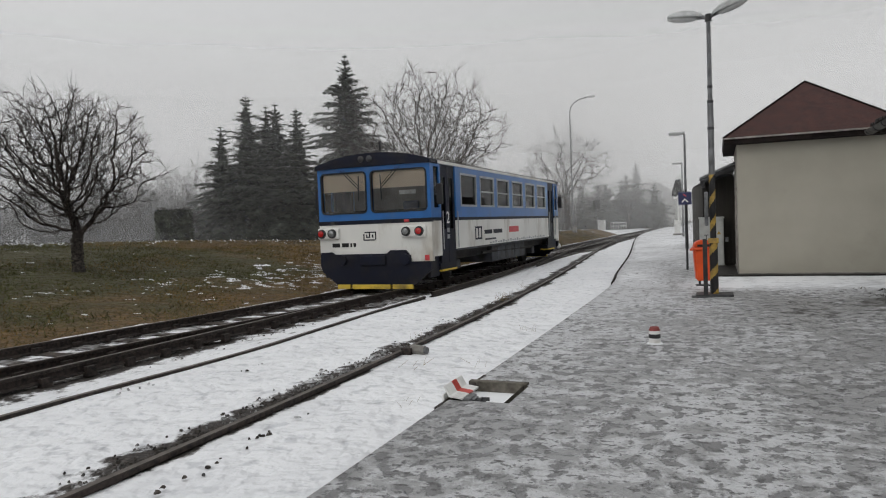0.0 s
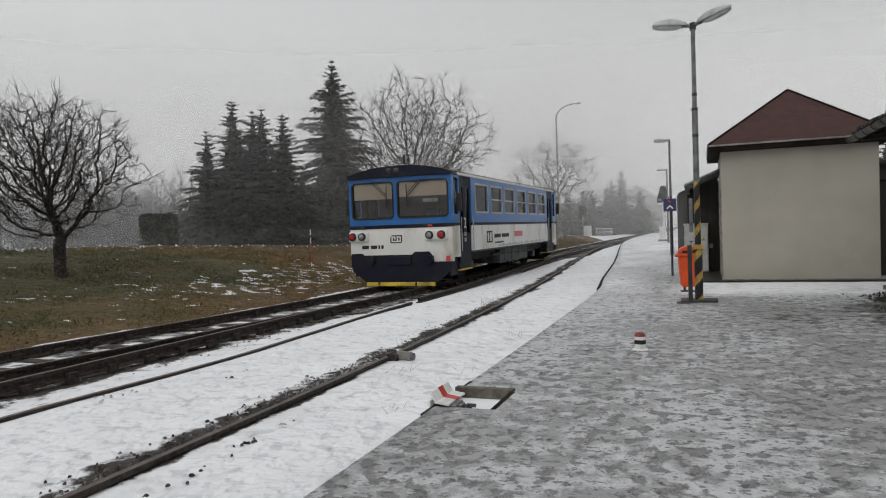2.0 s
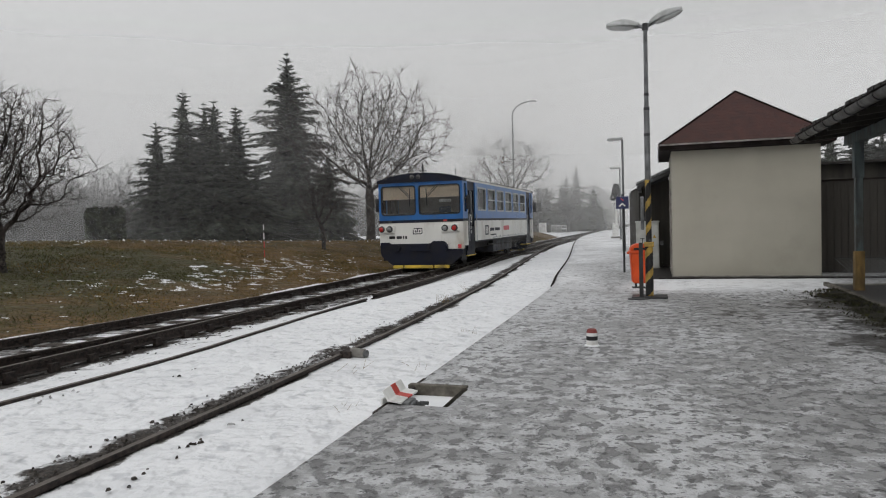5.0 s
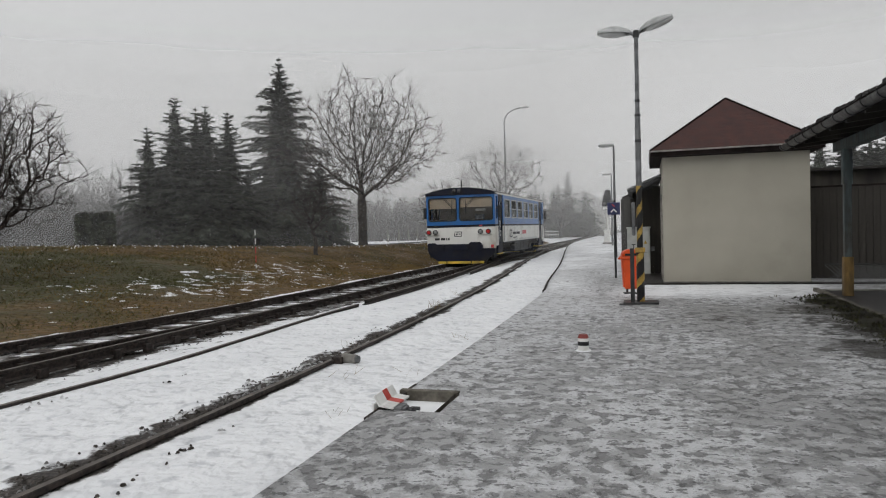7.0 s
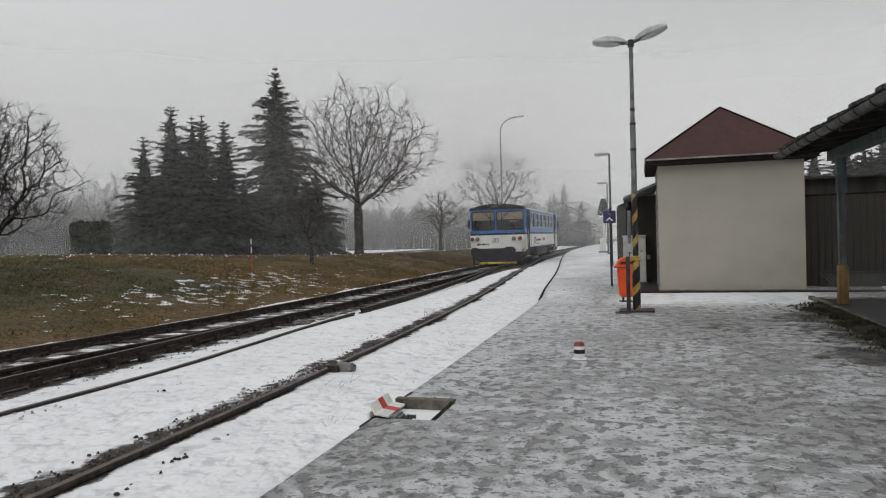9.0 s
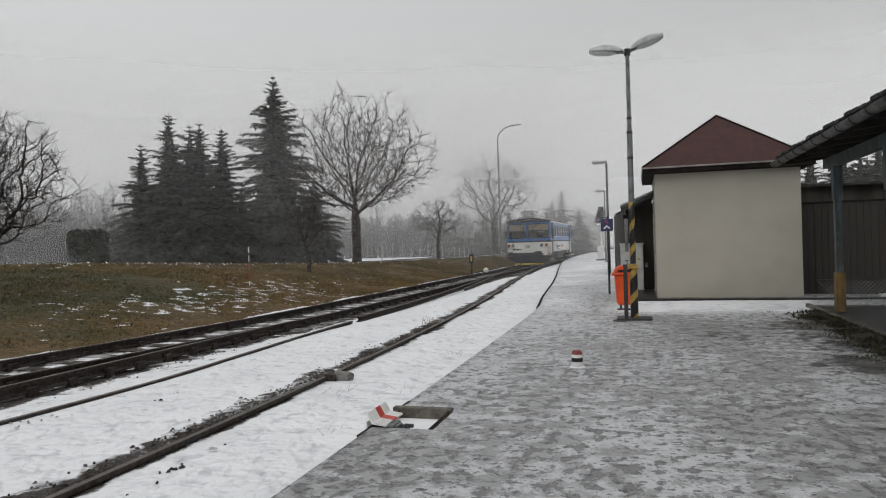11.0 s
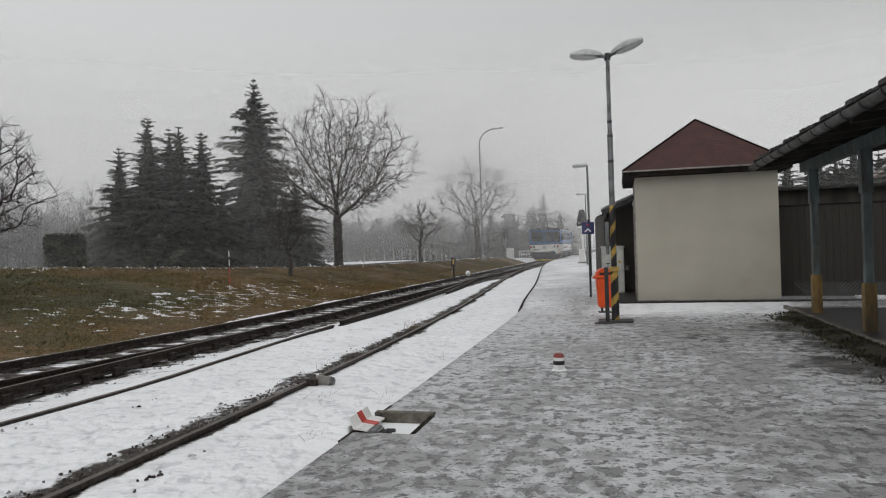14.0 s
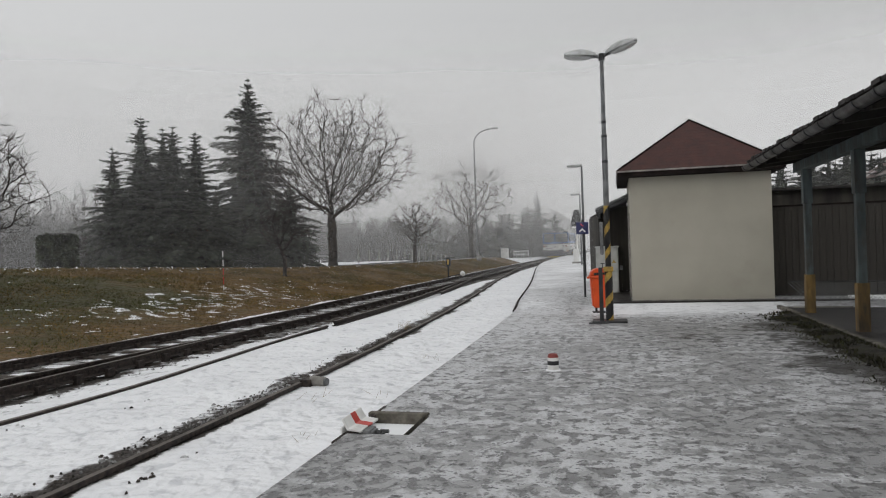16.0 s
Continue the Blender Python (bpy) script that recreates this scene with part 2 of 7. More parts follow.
def prism(poly, y0, y1, axis="y", bm=None):
    """A closed outline in two coordinates, drawn out along the third."""
    bm = bm or bmesh.new()
    def at(p, w):
        return {"y": (p[0], w, p[1]), "x": (w, p[0], p[1]), "z": (p[0], p[1], w)}[axis]
    lo = [bm.verts.new(at(p, y0)) for p in poly]
    hi = [bm.verts.new(at(p, y1)) for p in poly]
    n = len(poly)
    for i in range(n):
        bm.faces.new((lo[i], lo[(i + 1) % n], hi[(i + 1) % n], hi[i]))
    bm.faces.new(lo[::-1])
    bm.faces.new(hi)
    bmesh.ops.recalc_face_normals(bm, faces=bm.faces[:])
    return bm


def text_mesh(name, body, size, mat, m, parent=None, label="", extrude=0.002):
    c = bpy.data.curves.new(name, "FONT")
    c.body, c.size, c.extrude, c.align_x, c.align_y = body, size, extrude, "CENTER", "CENTER"
    tmp = bpy.data.objects.new("text_source", c)
    scene.collection.objects.link(tmp)
    me = bpy.data.meshes.new_from_object(tmp.evaluated_get(bpy.context.evaluated_depsgraph_get()))
    bpy.data.objects.remove(tmp)
    me.transform(m)
    me.materials.clear()
    me.materials.append(mat)
    ob = new(name, me)
    if parent:
        ob.parent = parent
    if label:
        ob["label"] = label
    return ob


# ---- the station's own axes: s along the platform, r to its right ----
AXIS = radians(22.0)
UX, UY = math.sin(AXIS), math.cos(AXIS)


def st(s, r, z=0.0):
    return Vector((s * UX + r * UY, s * UY - r * UX, z))


def st_pose(s, r, z=0.0, turn=0.0):
    """A pose whose y axis runs along the platform and x axis to its right."""
    return pose(*st(s, r, z), 0, 0, turn - 22.0)


def lerp_table(table, v):
    """A smooth curve through (v, value) pairs."""
    n = len(table)
    if v <= table[0][0]:
        return table[0][1]
    if v >= table[-1][0]:
        return table[-1][1]
    for i in range(n - 1):
        if v <= table[i + 1][0]:
            break
    def slope(k):
        lo, hi = max(0, k - 1), min(n - 1, k + 1)
        return (table[hi][1] - table[lo][1]) / (table[hi][0] - table[lo][0])
    (x0, y0), (x1, y1) = table[i], table[i + 1]
    h = x1 - x0
    t = (v - x0) / h
    return ((2 * t**3 - 3 * t**2 + 1) * y0 + (t**3 - 2 * t**2 + t) * h * slope(i)
            + (-2 * t**3 + 3 * t**2) * y1 + (t**3 - t**2) * h * slope(i + 1))

# ---- ground ----
EDGE = [(-12, -2.08), (13.5, -2.08), (18, -2.45), (26, -3.1), (48, -5.2), (62, -5.9), (90, -6.0)]
CREST = [(-30, -30), (0, -25), (19, -20.5), (33, -15.5), (50, -12.8), (64, -11.6), (75, -11.0), (120, -10.5)]
CREST_Z = [(-30, 1.5), (0, 1.35), (19, 1.19), (33, 0.65), (50, 0.45), (64, 0.40), (75, 0.1), (90, -0.2), (120, -0.25)]
MAIN = [(-40, -14.5), (-10, -11.0), (0, -9.55), (6.6, -8.75), (10.9, -8.27), (14.5, -7.96), (20, -7.87), (30, -7.80), (40, -7.68), (60, -7.48), (75, -7.2), (90, -7.0), (200, -6.2)]
LOOP = [(-40, -4.6), (0, -4.42), (8, -4.42), (16, -4.75), (23, -5.3), (32, -6.1), (43, -7.0), (55, -7.5), (62, -7.45)]
RAIL_Z = -0.14
BRANCH = [(-40, -7.5), (5, -7.33), (11, -7.27), (14, -7.22), (16, -7.2)]
LOW = [(-40, -6.2), (4, -5.95), (7, -5.75), (9, -5.82), (12, -5.95), (18, -6.0), (24, -6.3), (30, -6.75)]


def smooth01(t):
    t = min(1.0, max(0.0, t))
    return t * t * (3 - 2 * t)


def ground_z(s, r):
    """Height of the ground: trackbed, bank up to the road, flat land behind."""
    toe = lerp_table(MAIN, s) - 1.7
    c, cz = lerp_table(CREST, s), lerp_table(CREST_Z, s)
    bed = -0.31
    if r >= toe:
        # snow between the tracks lies a little higher than the ballast of the main track
        main_right = max(lerp_table(MAIN, s) + 1.3, -6.95 if s < 16 else -20)
        k = smooth01((r - main_right) / 1.2)
        z = bed + 0.13 * k
        if r > lerp_table(EDGE, s) - 0.2:
            z = min(z, -0.16)
        return z
    if r > c:
        t = (toe - r) / max(0.5, toe - c)
        k = 0.72 * t + 0.28 * smooth01(t)
        return bed + (cz - bed) * k
    far = min(1.0, (c - r) / 6.0)
    return cz - 0.06 * far - 0.004 * max(0.0, c - r - 40)


# ---- the sheet of ground ----
def steps(a, b, fine, fine_a, fine_b, grow=1.28):
    """Values from a to b: even between fine_a and fine_b, wider and wider outside."""
    vals = list(np.arange(fine_a, fine_b + 1e-6, fine))
    d, v = fine, fine_b
    while v < b:
        d *= grow
        v = min(b, v + d)
        vals.append(v)
    d, v = fine, fine_a
    while v > a:
        d *= grow
        v = max(a, v - d)
        vals.insert(0, v)
    return [float(x) for x in vals]


def ground_material():
    m = bpy.data.materials.new("ground_cover")
    m.use_nodes = True
    n, l = m.node_tree.nodes, m.node_tree.links
    b = n["Principled BSDF"]
    b.inputs["Roughness"].default_value = 0.85
    co = n.new("ShaderNodeTexCoord")

    def tex(scale, detail=6, rough=0.55, stretch=(1, 1, 1), turn=0.0):
        mp = n.new("ShaderNodeMapping")
        mp.inputs["Scale"].default_value = stretch
        mp.inputs["Rotation"].default_value = (0, 0, turn)
        l.new(co.outputs["Object"], mp.inputs[0])
        t = n.new("ShaderNodeTexNoise")
        t.inputs["Scale"].default_value, t.inputs["Detail"].default_value, t.inputs["Roughness"].default_value = scale, detail, rough
        l.new(mp.outputs[0], t.inputs["Vector"])
        return t.outputs["Fac"]

    def mask(name):
        a = n.new("ShaderNodeAttribute")
        a.attribute_name = name
        return a.outputs["Fac"]

    def ramp(v, lo, hi):
        r = n.new("ShaderNodeMapRange")
        r.inputs["From Min"].default_value, r.inputs["From Max"].default_value = lo, hi
        l.new(v, r.inputs[0])
        return r.outputs[0]

    def math2(op, a, c):
        x = n.new("ShaderNodeMath")
        x.operation = op
        for i, v in enumerate((a, c)):
            if isinstance(v, float):
                x.inputs[i].default_value = v
            else:
                l.new(v, x.inputs[i])
        return x.outputs[0]

    def mix(f, a, c):
        x = n.new("ShaderNodeMix")
        x.data_type = "RGBA"
        l.new(f, x.inputs["Factor"])
        for k, v in (("A", a), ("B", c)):
            if isinstance(v, tuple):
                x.inputs[k].default_value = (*v, 1)
            else:
                l.new(v, x.inputs[k])
        return x.outputs["Result"]

    snow = mix(ramp(tex(0.9), 0.35, 0.7), (0.88, 0.89, 0.91), (0.79, 0.80, 0.825))
    # grey spots in the snow colour stand for the shade in its dimples
    snow = mix(ramp(tex(5.2, 3, 0.5), 0.58, 0.67), snow, (0.66, 0.672, 0.70))
    snow = mix(ramp(tex(7.5, 9, 0.70), 0.70, 0.72), snow, (0.15, 0.125, 0.105))
    stone = mix(ramp(tex(34, 3), 0.42, 0.66), (0.020, 0.016, 0.014), (0.085, 0.073, 0.064))
    grass = mix(ramp(math2("ADD", tex(0.5, 5), math2("MULTIPLY", math2("SUBTRACT", mask("green"), 0.4), 0.45)), 0.40, 0.62), (0.135, 0.078, 0.024), (0.052, 0.056, 0.017))
    grass = mix(ramp(tex(7, 6), 0.40, 0.72), grass, (0.042, 0.028, 0.014))
    grass = mix(ramp(tex(60, 3), 0.52, 0.8), grass, (0.15, 0.10, 0.04))
    asphalt = mix(ramp(tex(2.0), 0.35, 0.7), (0.045, 0.046, 0.048), (0.10, 0.10, 0.102))

    # snow lies on the grass in broken patches
    patch = math2("ADD", tex(2.4, 8, 0.60), math2("MULTIPLY", mask("patchy"), 0.22))
    bank = mix(ramp(patch, 0.75, 0.77), grass, snow)
    # stones show through the snow where the mask says so
    s_noise = math2("ADD", math2("MULTIPLY", mask("stones"), 0.62), math2("MULTIPLY", tex(3.3, 8, 0.7), 0.75))
    bed = mix(ramp(s_noise, 0.62, 0.70), snow, stone)
    land = mix(ramp(math2("ADD", mask("grass"), math2("MULTIPLY", math2("SUBTRACT", tex(2.4, 6), 0.5), 0.5)), 0.46, 0.56), bed, bank)
    road_f = ramp(math2("ADD", mask("road"), math2("MULTIPLY", math2("SUBTRACT", tex(3.5, 8, 0.7), 0.5), 0.9)), 0.42, 0.56)
    l.new(mix(road_f, land, asphalt), b.inputs["Base Color"])
    bp = n.new("ShaderNodeBump")
    bp.inputs["Strength"].default_value, bp.inputs["Distance"].default_value = 1.0, 0.17
    l.new(math2("ADD", tex(3.6, 2), math2("ADD", math2("MULTIPLY", tex(9, 2), 0.28), math2("MULTIPLY", tex(40, 3), 0.04))), bp.inputs["Height"])
    l.new(bp.outputs[0], b.inputs["Normal"])
    return m


def greenness(s, r, toe, c):
    """Greener on the upper bank by the fruit tree, brown along the rails and farther on."""
    up = (toe - r) / max(0.5, toe - c)
    return smooth01((23 - s) / 8) * smooth01((up - 0.05) / 0.35) + 0.25 * smooth01((0.3 - up) / 0.2) * smooth01((16 - s) / 4)


def build_ground():
    ss = steps(-700, 1500, 0.3, -8, 70)
    rs = steps(-1200, 1000, 0.22, -27, 0.3)
    verts, faces = [], []
    names = ("stones", "grass", "patchy", "road", "green")
    masks = {k: [] for k in names}
    for s in ss:
        main, loop_, c = lerp_table(MAIN, s), lerp_table(LOOP, s), lerp_table(CREST, s)
        edge = lerp_table(EDGE, s)
        for r in rs:
            z = ground_z(s, r)
            p = Vector((s * 0.9, r * 0.9, 0))
            toe = main - 1.7
            lumps = 0.0
            if toe < r < edge and -10 < s < 80:
                lumps = 0.035 * noise.noise(Vector((s * 1.1, r * 1.7, 3))) + 0.028 * noise.noise(Vector((s * 3.1, r * 3.6, 9)))
                if abs(r - main) < 1.3 or abs(r - (loop_ + 0.75)) < 0.3:
                    lumps *= 0.4
                if abs(r - lerp_table(LOW, s)) < 0.35:
                    lumps *= 0.15
            elif r <= toe and -30 < s < 120:
                lumps = 0.05 * noise.noise(p * 0.5) + 0.03 * noise.noise(p * 1.9)
            verts.append(st(s, r, z + lumps))
            # masks
            stones = 0.0
            if abs(r - main) < 1.35:
                stones = 0.40 if abs(r - main) < 0.55 else 0.54
            elif main + 1.3 <= r < -6.9 and s < 16:
                stones = 0.50 if r < lerp_table(BRANCH, s) - 0.12 else 0.66 if r < lerp_table(BRANCH, s) + 0.25 else 0.44
            elif -6.9 <= r < -6.2 and s < 22:
                stones = 0.30
            d = loop_ + 0.72 - r
            if 0.0 < d < 0.5:
                stones = max(stones, 0.92 * (1 - d / 0.62))
            elif -0.2 < d <= 0:
                stones = max(stones, 0.45)
            if s > 34 and loop_ - 1.0 < r < loop_ + 1.0:
                stones = max(stones, 0.6)
            masks["stones"].append(stones)
            masks["grass"].append(smooth01((toe + 0.15 - r) / 0.5) * (1.0 - smooth01((c - r) / 0.8)) * (1 - smooth01((s - 66) / 6)) if r > c - 2 else 0.0)
            masks["patchy"].append(0.35 + 0.65 * math.exp(-((s - 19) / 7) ** 2 - ((r - (toe - 2.6)) / 2.0) ** 2) - 0.5 * smooth01((8 - s) / 6))
            masks["green"].append(greenness(s, r, toe, c))
            masks["road"].append(smooth01((c - 0.9 - r) / 0.5) * smooth01((r - (c - 7.5)) / 0.6))
    m = len(rs)
    for i in range(len(ss) - 1):
        for j in range(m - 1):
            a = i * m + j
            faces.append((a, a + m, a + m + 1, a + 1))
    ob = raw("ground", verts, faces, ground_material(), smooth=True)
    for k in names:
        att = ob.data.attributes.new(k, "FLOAT", "POINT")
        att.data.foreach_set("value", masks[k])
    # faces point up
    if ob.data.polygons[0].normal.z < 0:
        ob.data.flip_normals()
    tagged(ob, "snowy trackbed, brown winter grass bank and wet road", "ground", kind="structure")


build_ground()


# ---- platform ----
PIT = (4.95, 5.55, -2.08, -1.58)  # s from, s to, r from, r to


def platform_material():
    m = bpy.data.materials.new("icy_platform")
    m.use_nodes = True
    n, l = m.node_tree.nodes, m.node_tree.links
    b = n["Principled BSDF"]
    co = n.new("ShaderNodeTexCoord")

    def tex(scale, detail=6, rough=0.55, stretch=(1, 1, 1)):
        turn = n.new("ShaderNodeMapping")
        turn.inputs["Rotation"].default_value = (0, 0, AXIS)
        l.new(co.outputs["Object"], turn.inputs[0])
        mp = n.new("ShaderNodeMapping")
        mp.inputs["Scale"].default_value = stretch
        l.new(turn.outputs[0], mp.inputs[0])
        t = n.new("ShaderNodeTexNoise")
        t.inputs["Scale"].default_value, t.inputs["Detail"].default_value, t.inputs["Roughness"].default_value = scale, detail, rough
        l.new(mp.outputs[0], t.inputs["Vector"])
        return t.outputs["Fac"]

    def ramp(v, lo, hi):
        r = n.new("ShaderNodeMapRange")
        r.inputs["From Min"].default_value, r.inputs["From Max"].default_value = lo, hi
        l.new(v, r.inputs[0])
        return r.outputs[0]

    def math2(op, a, c):
        x = n.new("ShaderNodeMath")
        x.operation = op
        for i, v in enumerate((a, c)):
            if isinstance(v, float):
                x.inputs[i].default_value = v
            else:
                l.new(v, x.inputs[i])
        return x.outputs[0]

    def mix(f, a, c):
        x = n.new("ShaderNodeMix")
        x.data_type = "RGBA"
        l.new(f, x.inputs["Factor"])
        for k, v in (("A", a), ("B", c)):
            if isinstance(v, tuple):
                x.inputs[k].default_value = (*v, 1)
            else:
                l.new(v, x.inputs[k])
        return x.outputs["Result"]

    def mask(name):
        a = n.new("ShaderNodeAttribute")
        a.attribute_name = name
        return a.outputs["Fac"]

    wet, snowy = mask("wet"), mask("snowy")
    tone = tex(0.9, 4, 0.55)
    prints = tex(8.6, 4, 0.56, (1.0, 0.85, 1))
    soles = tex(17.0, 4, 0.6, (0.85, 1.1, 1))
    crumbs = tex(24, 4, 0.65)
    # grey ice, lighter where it is rough
    ice = mix(ramp(tone, 0.36, 0.64), (0.25, 0.25, 0.252), (0.41, 0.412, 0.418))
    ice = mix(ramp(crumbs, 0.40, 0.70), ice, (0.36, 0.362, 0.368))
    # frozen crust of snow, in soft islands between the trodden places
    crust = math2("ADD", math2("ADD", math2("MULTIPLY", tex(4.2, 7, 0.64), 0.85), math2("MULTIPLY", soles, 0.40)), math2("SUBTRACT", math2("MULTIPLY", snowy, 0.26), math2("MULTIPLY", wet, 0.14)))
    crust = math2("ADD", crust, math2("MULTIPLY", math2("SUBTRACT", tex(0.42, 3, 0.5, (1.5, 0.8, 1)), 0.5), 0.62))
    top = mix(ramp(crust, 0.56, 0.65), ice, (0.60, 0.605, 0.62))
    top = mix(ramp(crust, 0.74, 0.88), top, (0.82, 0.83, 0.85))
    # footprints pressed to dark ice
    press = math2("ADD", math2("SUBTRACT", prints, math2("MULTIPLY", snowy, 0.14)), math2("MULTIPLY", math2("SUBTRACT", tone, 0.5), 0.35))
    top = mix(math2("MULTIPLY", ramp(press, 0.535, 0.585), 0.78), top, (0.15, 0.149, 0.15))
    small = math2("SUBTRACT", soles, math2("MULTIPLY", snowy, 0.14))
    top = mix(math2("MULTIPLY", ramp(small, 0.575, 0.615), 0.75), top, (0.10, 0.099, 0.098))
    # thawed, wet and gritty places
    thaw = math2("ADD", tex(3.4, 8, 0.68), math2("SUBTRACT", math2("MULTIPLY", wet, 0.31), math2("MULTIPLY", snowy, 0.06)))
    thaw_f = ramp(thaw, 0.66, 0.76)
    top = mix(thaw_f, top, (0.052, 0.048, 0.044))
    l.new(top, b.inputs["Base Color"])
    rr = n.new("ShaderNodeMapRange")
    rr.inputs["From Min"].default_value, rr.inputs["From Max"].default_value = 0.50, 0.80
    rr.inputs["To Min"].default_value, rr.inputs["To Max"].default_value = 0.40, 0.8
    l.new(crust, rr.inputs[0])
    l.new(rr.outputs[0], b.inputs["Roughness"])
    bp = n.new("ShaderNodeBump")
    bp.inputs["Strength"].default_value, bp.inputs["Distance"].default_value = 0.85, 0.06
    relief = math2("ADD", math2("MULTIPLY", ramp(crust, 0.55, 0.80), 0.35), math2("MULTIPLY", crumbs, 0.16))
    relief = math2("SUBTRACT", relief, math2("ADD", math2("MULTIPLY", ramp(press, 0.50, 0.60), 0.35), math2("MULTIPLY", ramp(small, 0.54, 0.63), 0.25)))
    l.new(relief, bp.inputs["Height"])
    l.new(bp.outputs[0], b.inputs["Normal"])
    return m


def build_platform():
    ss = sorted(set([round(v, 3) for v in steps(-30, 90, 0.15, -2, 18, 1.12)] + [PIT[0], PIT[1]]))
    us = [0.0, 0.25, PIT[3] - PIT[2]] + [0.5 + 0.16 * k for k in range(1, 42)] + [7.6, 8.6, 10, 12, 15, 20, 30, 60]
    verts, faces, wet, snowy = [], [], [], []
    for s in ss:
        e = lerp_table(EDGE, s)
        for u in us:
            r = e + u
            inside = u > 0.01
            z = 0.0 + (0.012 * noise.noise(Vector((s * 1.3, r * 1.3, 1))) + 0.007 * noise.noise(Vector((s * 4.5, r * 4.5, 5))) if inside else 0.0)
            verts.append(st(s, r, z))
            wob = 0.7 * noise.noise(Vector((s * 0.8, r * 0.8, 2)))
            w = smooth01((r + wob - 1.5) / 1.3) * smooth01((13.2 - s + wob) / 1.6)
            w = max(w, 0.30 * smooth01((r + 0.2 + wob) / 1.6) * smooth01((14 - s) / 2), 0.55 * math.exp(-((s - 10.8) / 2.2) ** 2 - ((r - 1.0) / 1.4) ** 2), 0.6 * math.exp(-((s - 7.6) / 0.5) ** 2 - ((r + 1.2) / 0.35) ** 2))
            w = max(w, 1.15 * smooth01((r - 2.25 + 0.5 * wob) / 0.5) * smooth01((13.6 - s) / 0.8))
            wet.append(min(1.15, w) * smooth01((s - 1) / 2))
            band = smooth01((s + wob - 13.0) / 1.4) * smooth01((r + 0.9 + 0.5 * wob) / 0.9)
            band *= smooth01((3.7 - r) / 0.6)
            edge_snow = 0.55 * smooth01((s - 7) / 9) * smooth01((1.5 - u) / 1.1)
            far = 0.75 * smooth01((s - 17) / 10)
            snowy.append(max(band, edge_snow, far))
    m = len(us)
    for i in range(len(ss) - 1):
        for j in range(m - 1):
            if PIT[0] - 1e-3 <= ss[i] < PIT[1] - 1e-3 and us[j + 1] <= PIT[3] - PIT[2] + 1e-3:
                continue
            a = i * m + j
            faces.append((a, a + 1, a + m + 1, a + m))
    top = len(verts)
    mat = [platform_material(), CONCRETE]
    # the edge wall of the platform, and the walls of the pit
    for i, s in enumerate(ss):
        verts.append(st(s, lerp_table(EDGE, s), -0.45))
        wet.append(0.0)
        snowy.append(0.0)
    for i in range(len(ss) - 1):
        if PIT[0] - 1e-3 <= ss[i] < PIT[1] - 1e-3:
            continue
        faces.append((i * m, (i + 1) * m, top + i + 1, top + i))
    ob = raw("platform", verts, faces, mat, smooth=True)
    for key, vals in (("wet", wet), ("snowy", snowy)):
        att = ob.data.attributes.new(key, "FLOAT", "POINT")
        att.data.foreach_set("value", vals)
    for p in ob.data.polygons:
        if abs(p.normal.z) < 0.5:
            p.material_index = 1
            p.use_smooth = False
        elif p.normal.z < 0:
            p.flip()
    tagged(ob, "low station platform covered in trodden ice and snow", "platform", kind="structure")
    # pit lining
    bm = bmesh.new()
    s0, s1, r0, r1 = PIT
    for quad in (((s1, r0, 0.012), (s1, r1, 0.012), (s1, r1, -0.3), (s1, r0, -0.3)),
                 ((s0, r1, 0.0), (s1, r1, 0.0), (s1, r1, -0.3), (s0, r1, -0.3)),
                 ((s0, r0, 0.0), (s0, r1, 0.0), (s0, r1, -0.3), (s0, r0, -0.3))):
        bm.faces.new([bm.verts.new(st(*q)) for q in quad])
    part("pit_wall", bm, PIT_STONE, ob, "mossy concrete pit wall")
    bm = box(r0, r1 + 0.03, s1 - 0.002, s1 + 0.07, -0.3, 0.015, 0.008)
    slab = part("kerb_stone", bm, PIT_STONE, ob, "worn concrete edge of a pit")
    slab.matrix_basis = st_pose(0, 0)
    bm = box(r0 - 0.01, r1 - 0.002, s0 + 0.002, s1 - 0.004, -0.35, -0.075)
    fl = part("pit_snow", bm, SNOW_CLEAN, ob, "snow in the bottom of a pit")
    fl.matrix_basis = st_pose(0, 0)
    # the dark stones that edge the platform where it bends to the track
    vs, fs = [], []
    ks = [15.0 + 0.5 * k for k in range(77)]
    for s in ks:
        e = lerp_table(EDGE, s)
        for du, z in ((-0.05, -0.2), (-0.05, -0.01), (0.015, 0.010), (0.015, -0.2)):
            vs.append(st(s, e + du + 0.02 * noise.noise(Vector((s * 2, 0, 0))), z))
    for i in range(len(ks) - 1):
        for j in range(3):
            a = i * 4 + j
            fs.append((a, a + 1, a + 5, a + 4))
    raw("edge_strip", vs, fs, TRIM_DARK, ob, "dark wet platform edge")


build_platform()


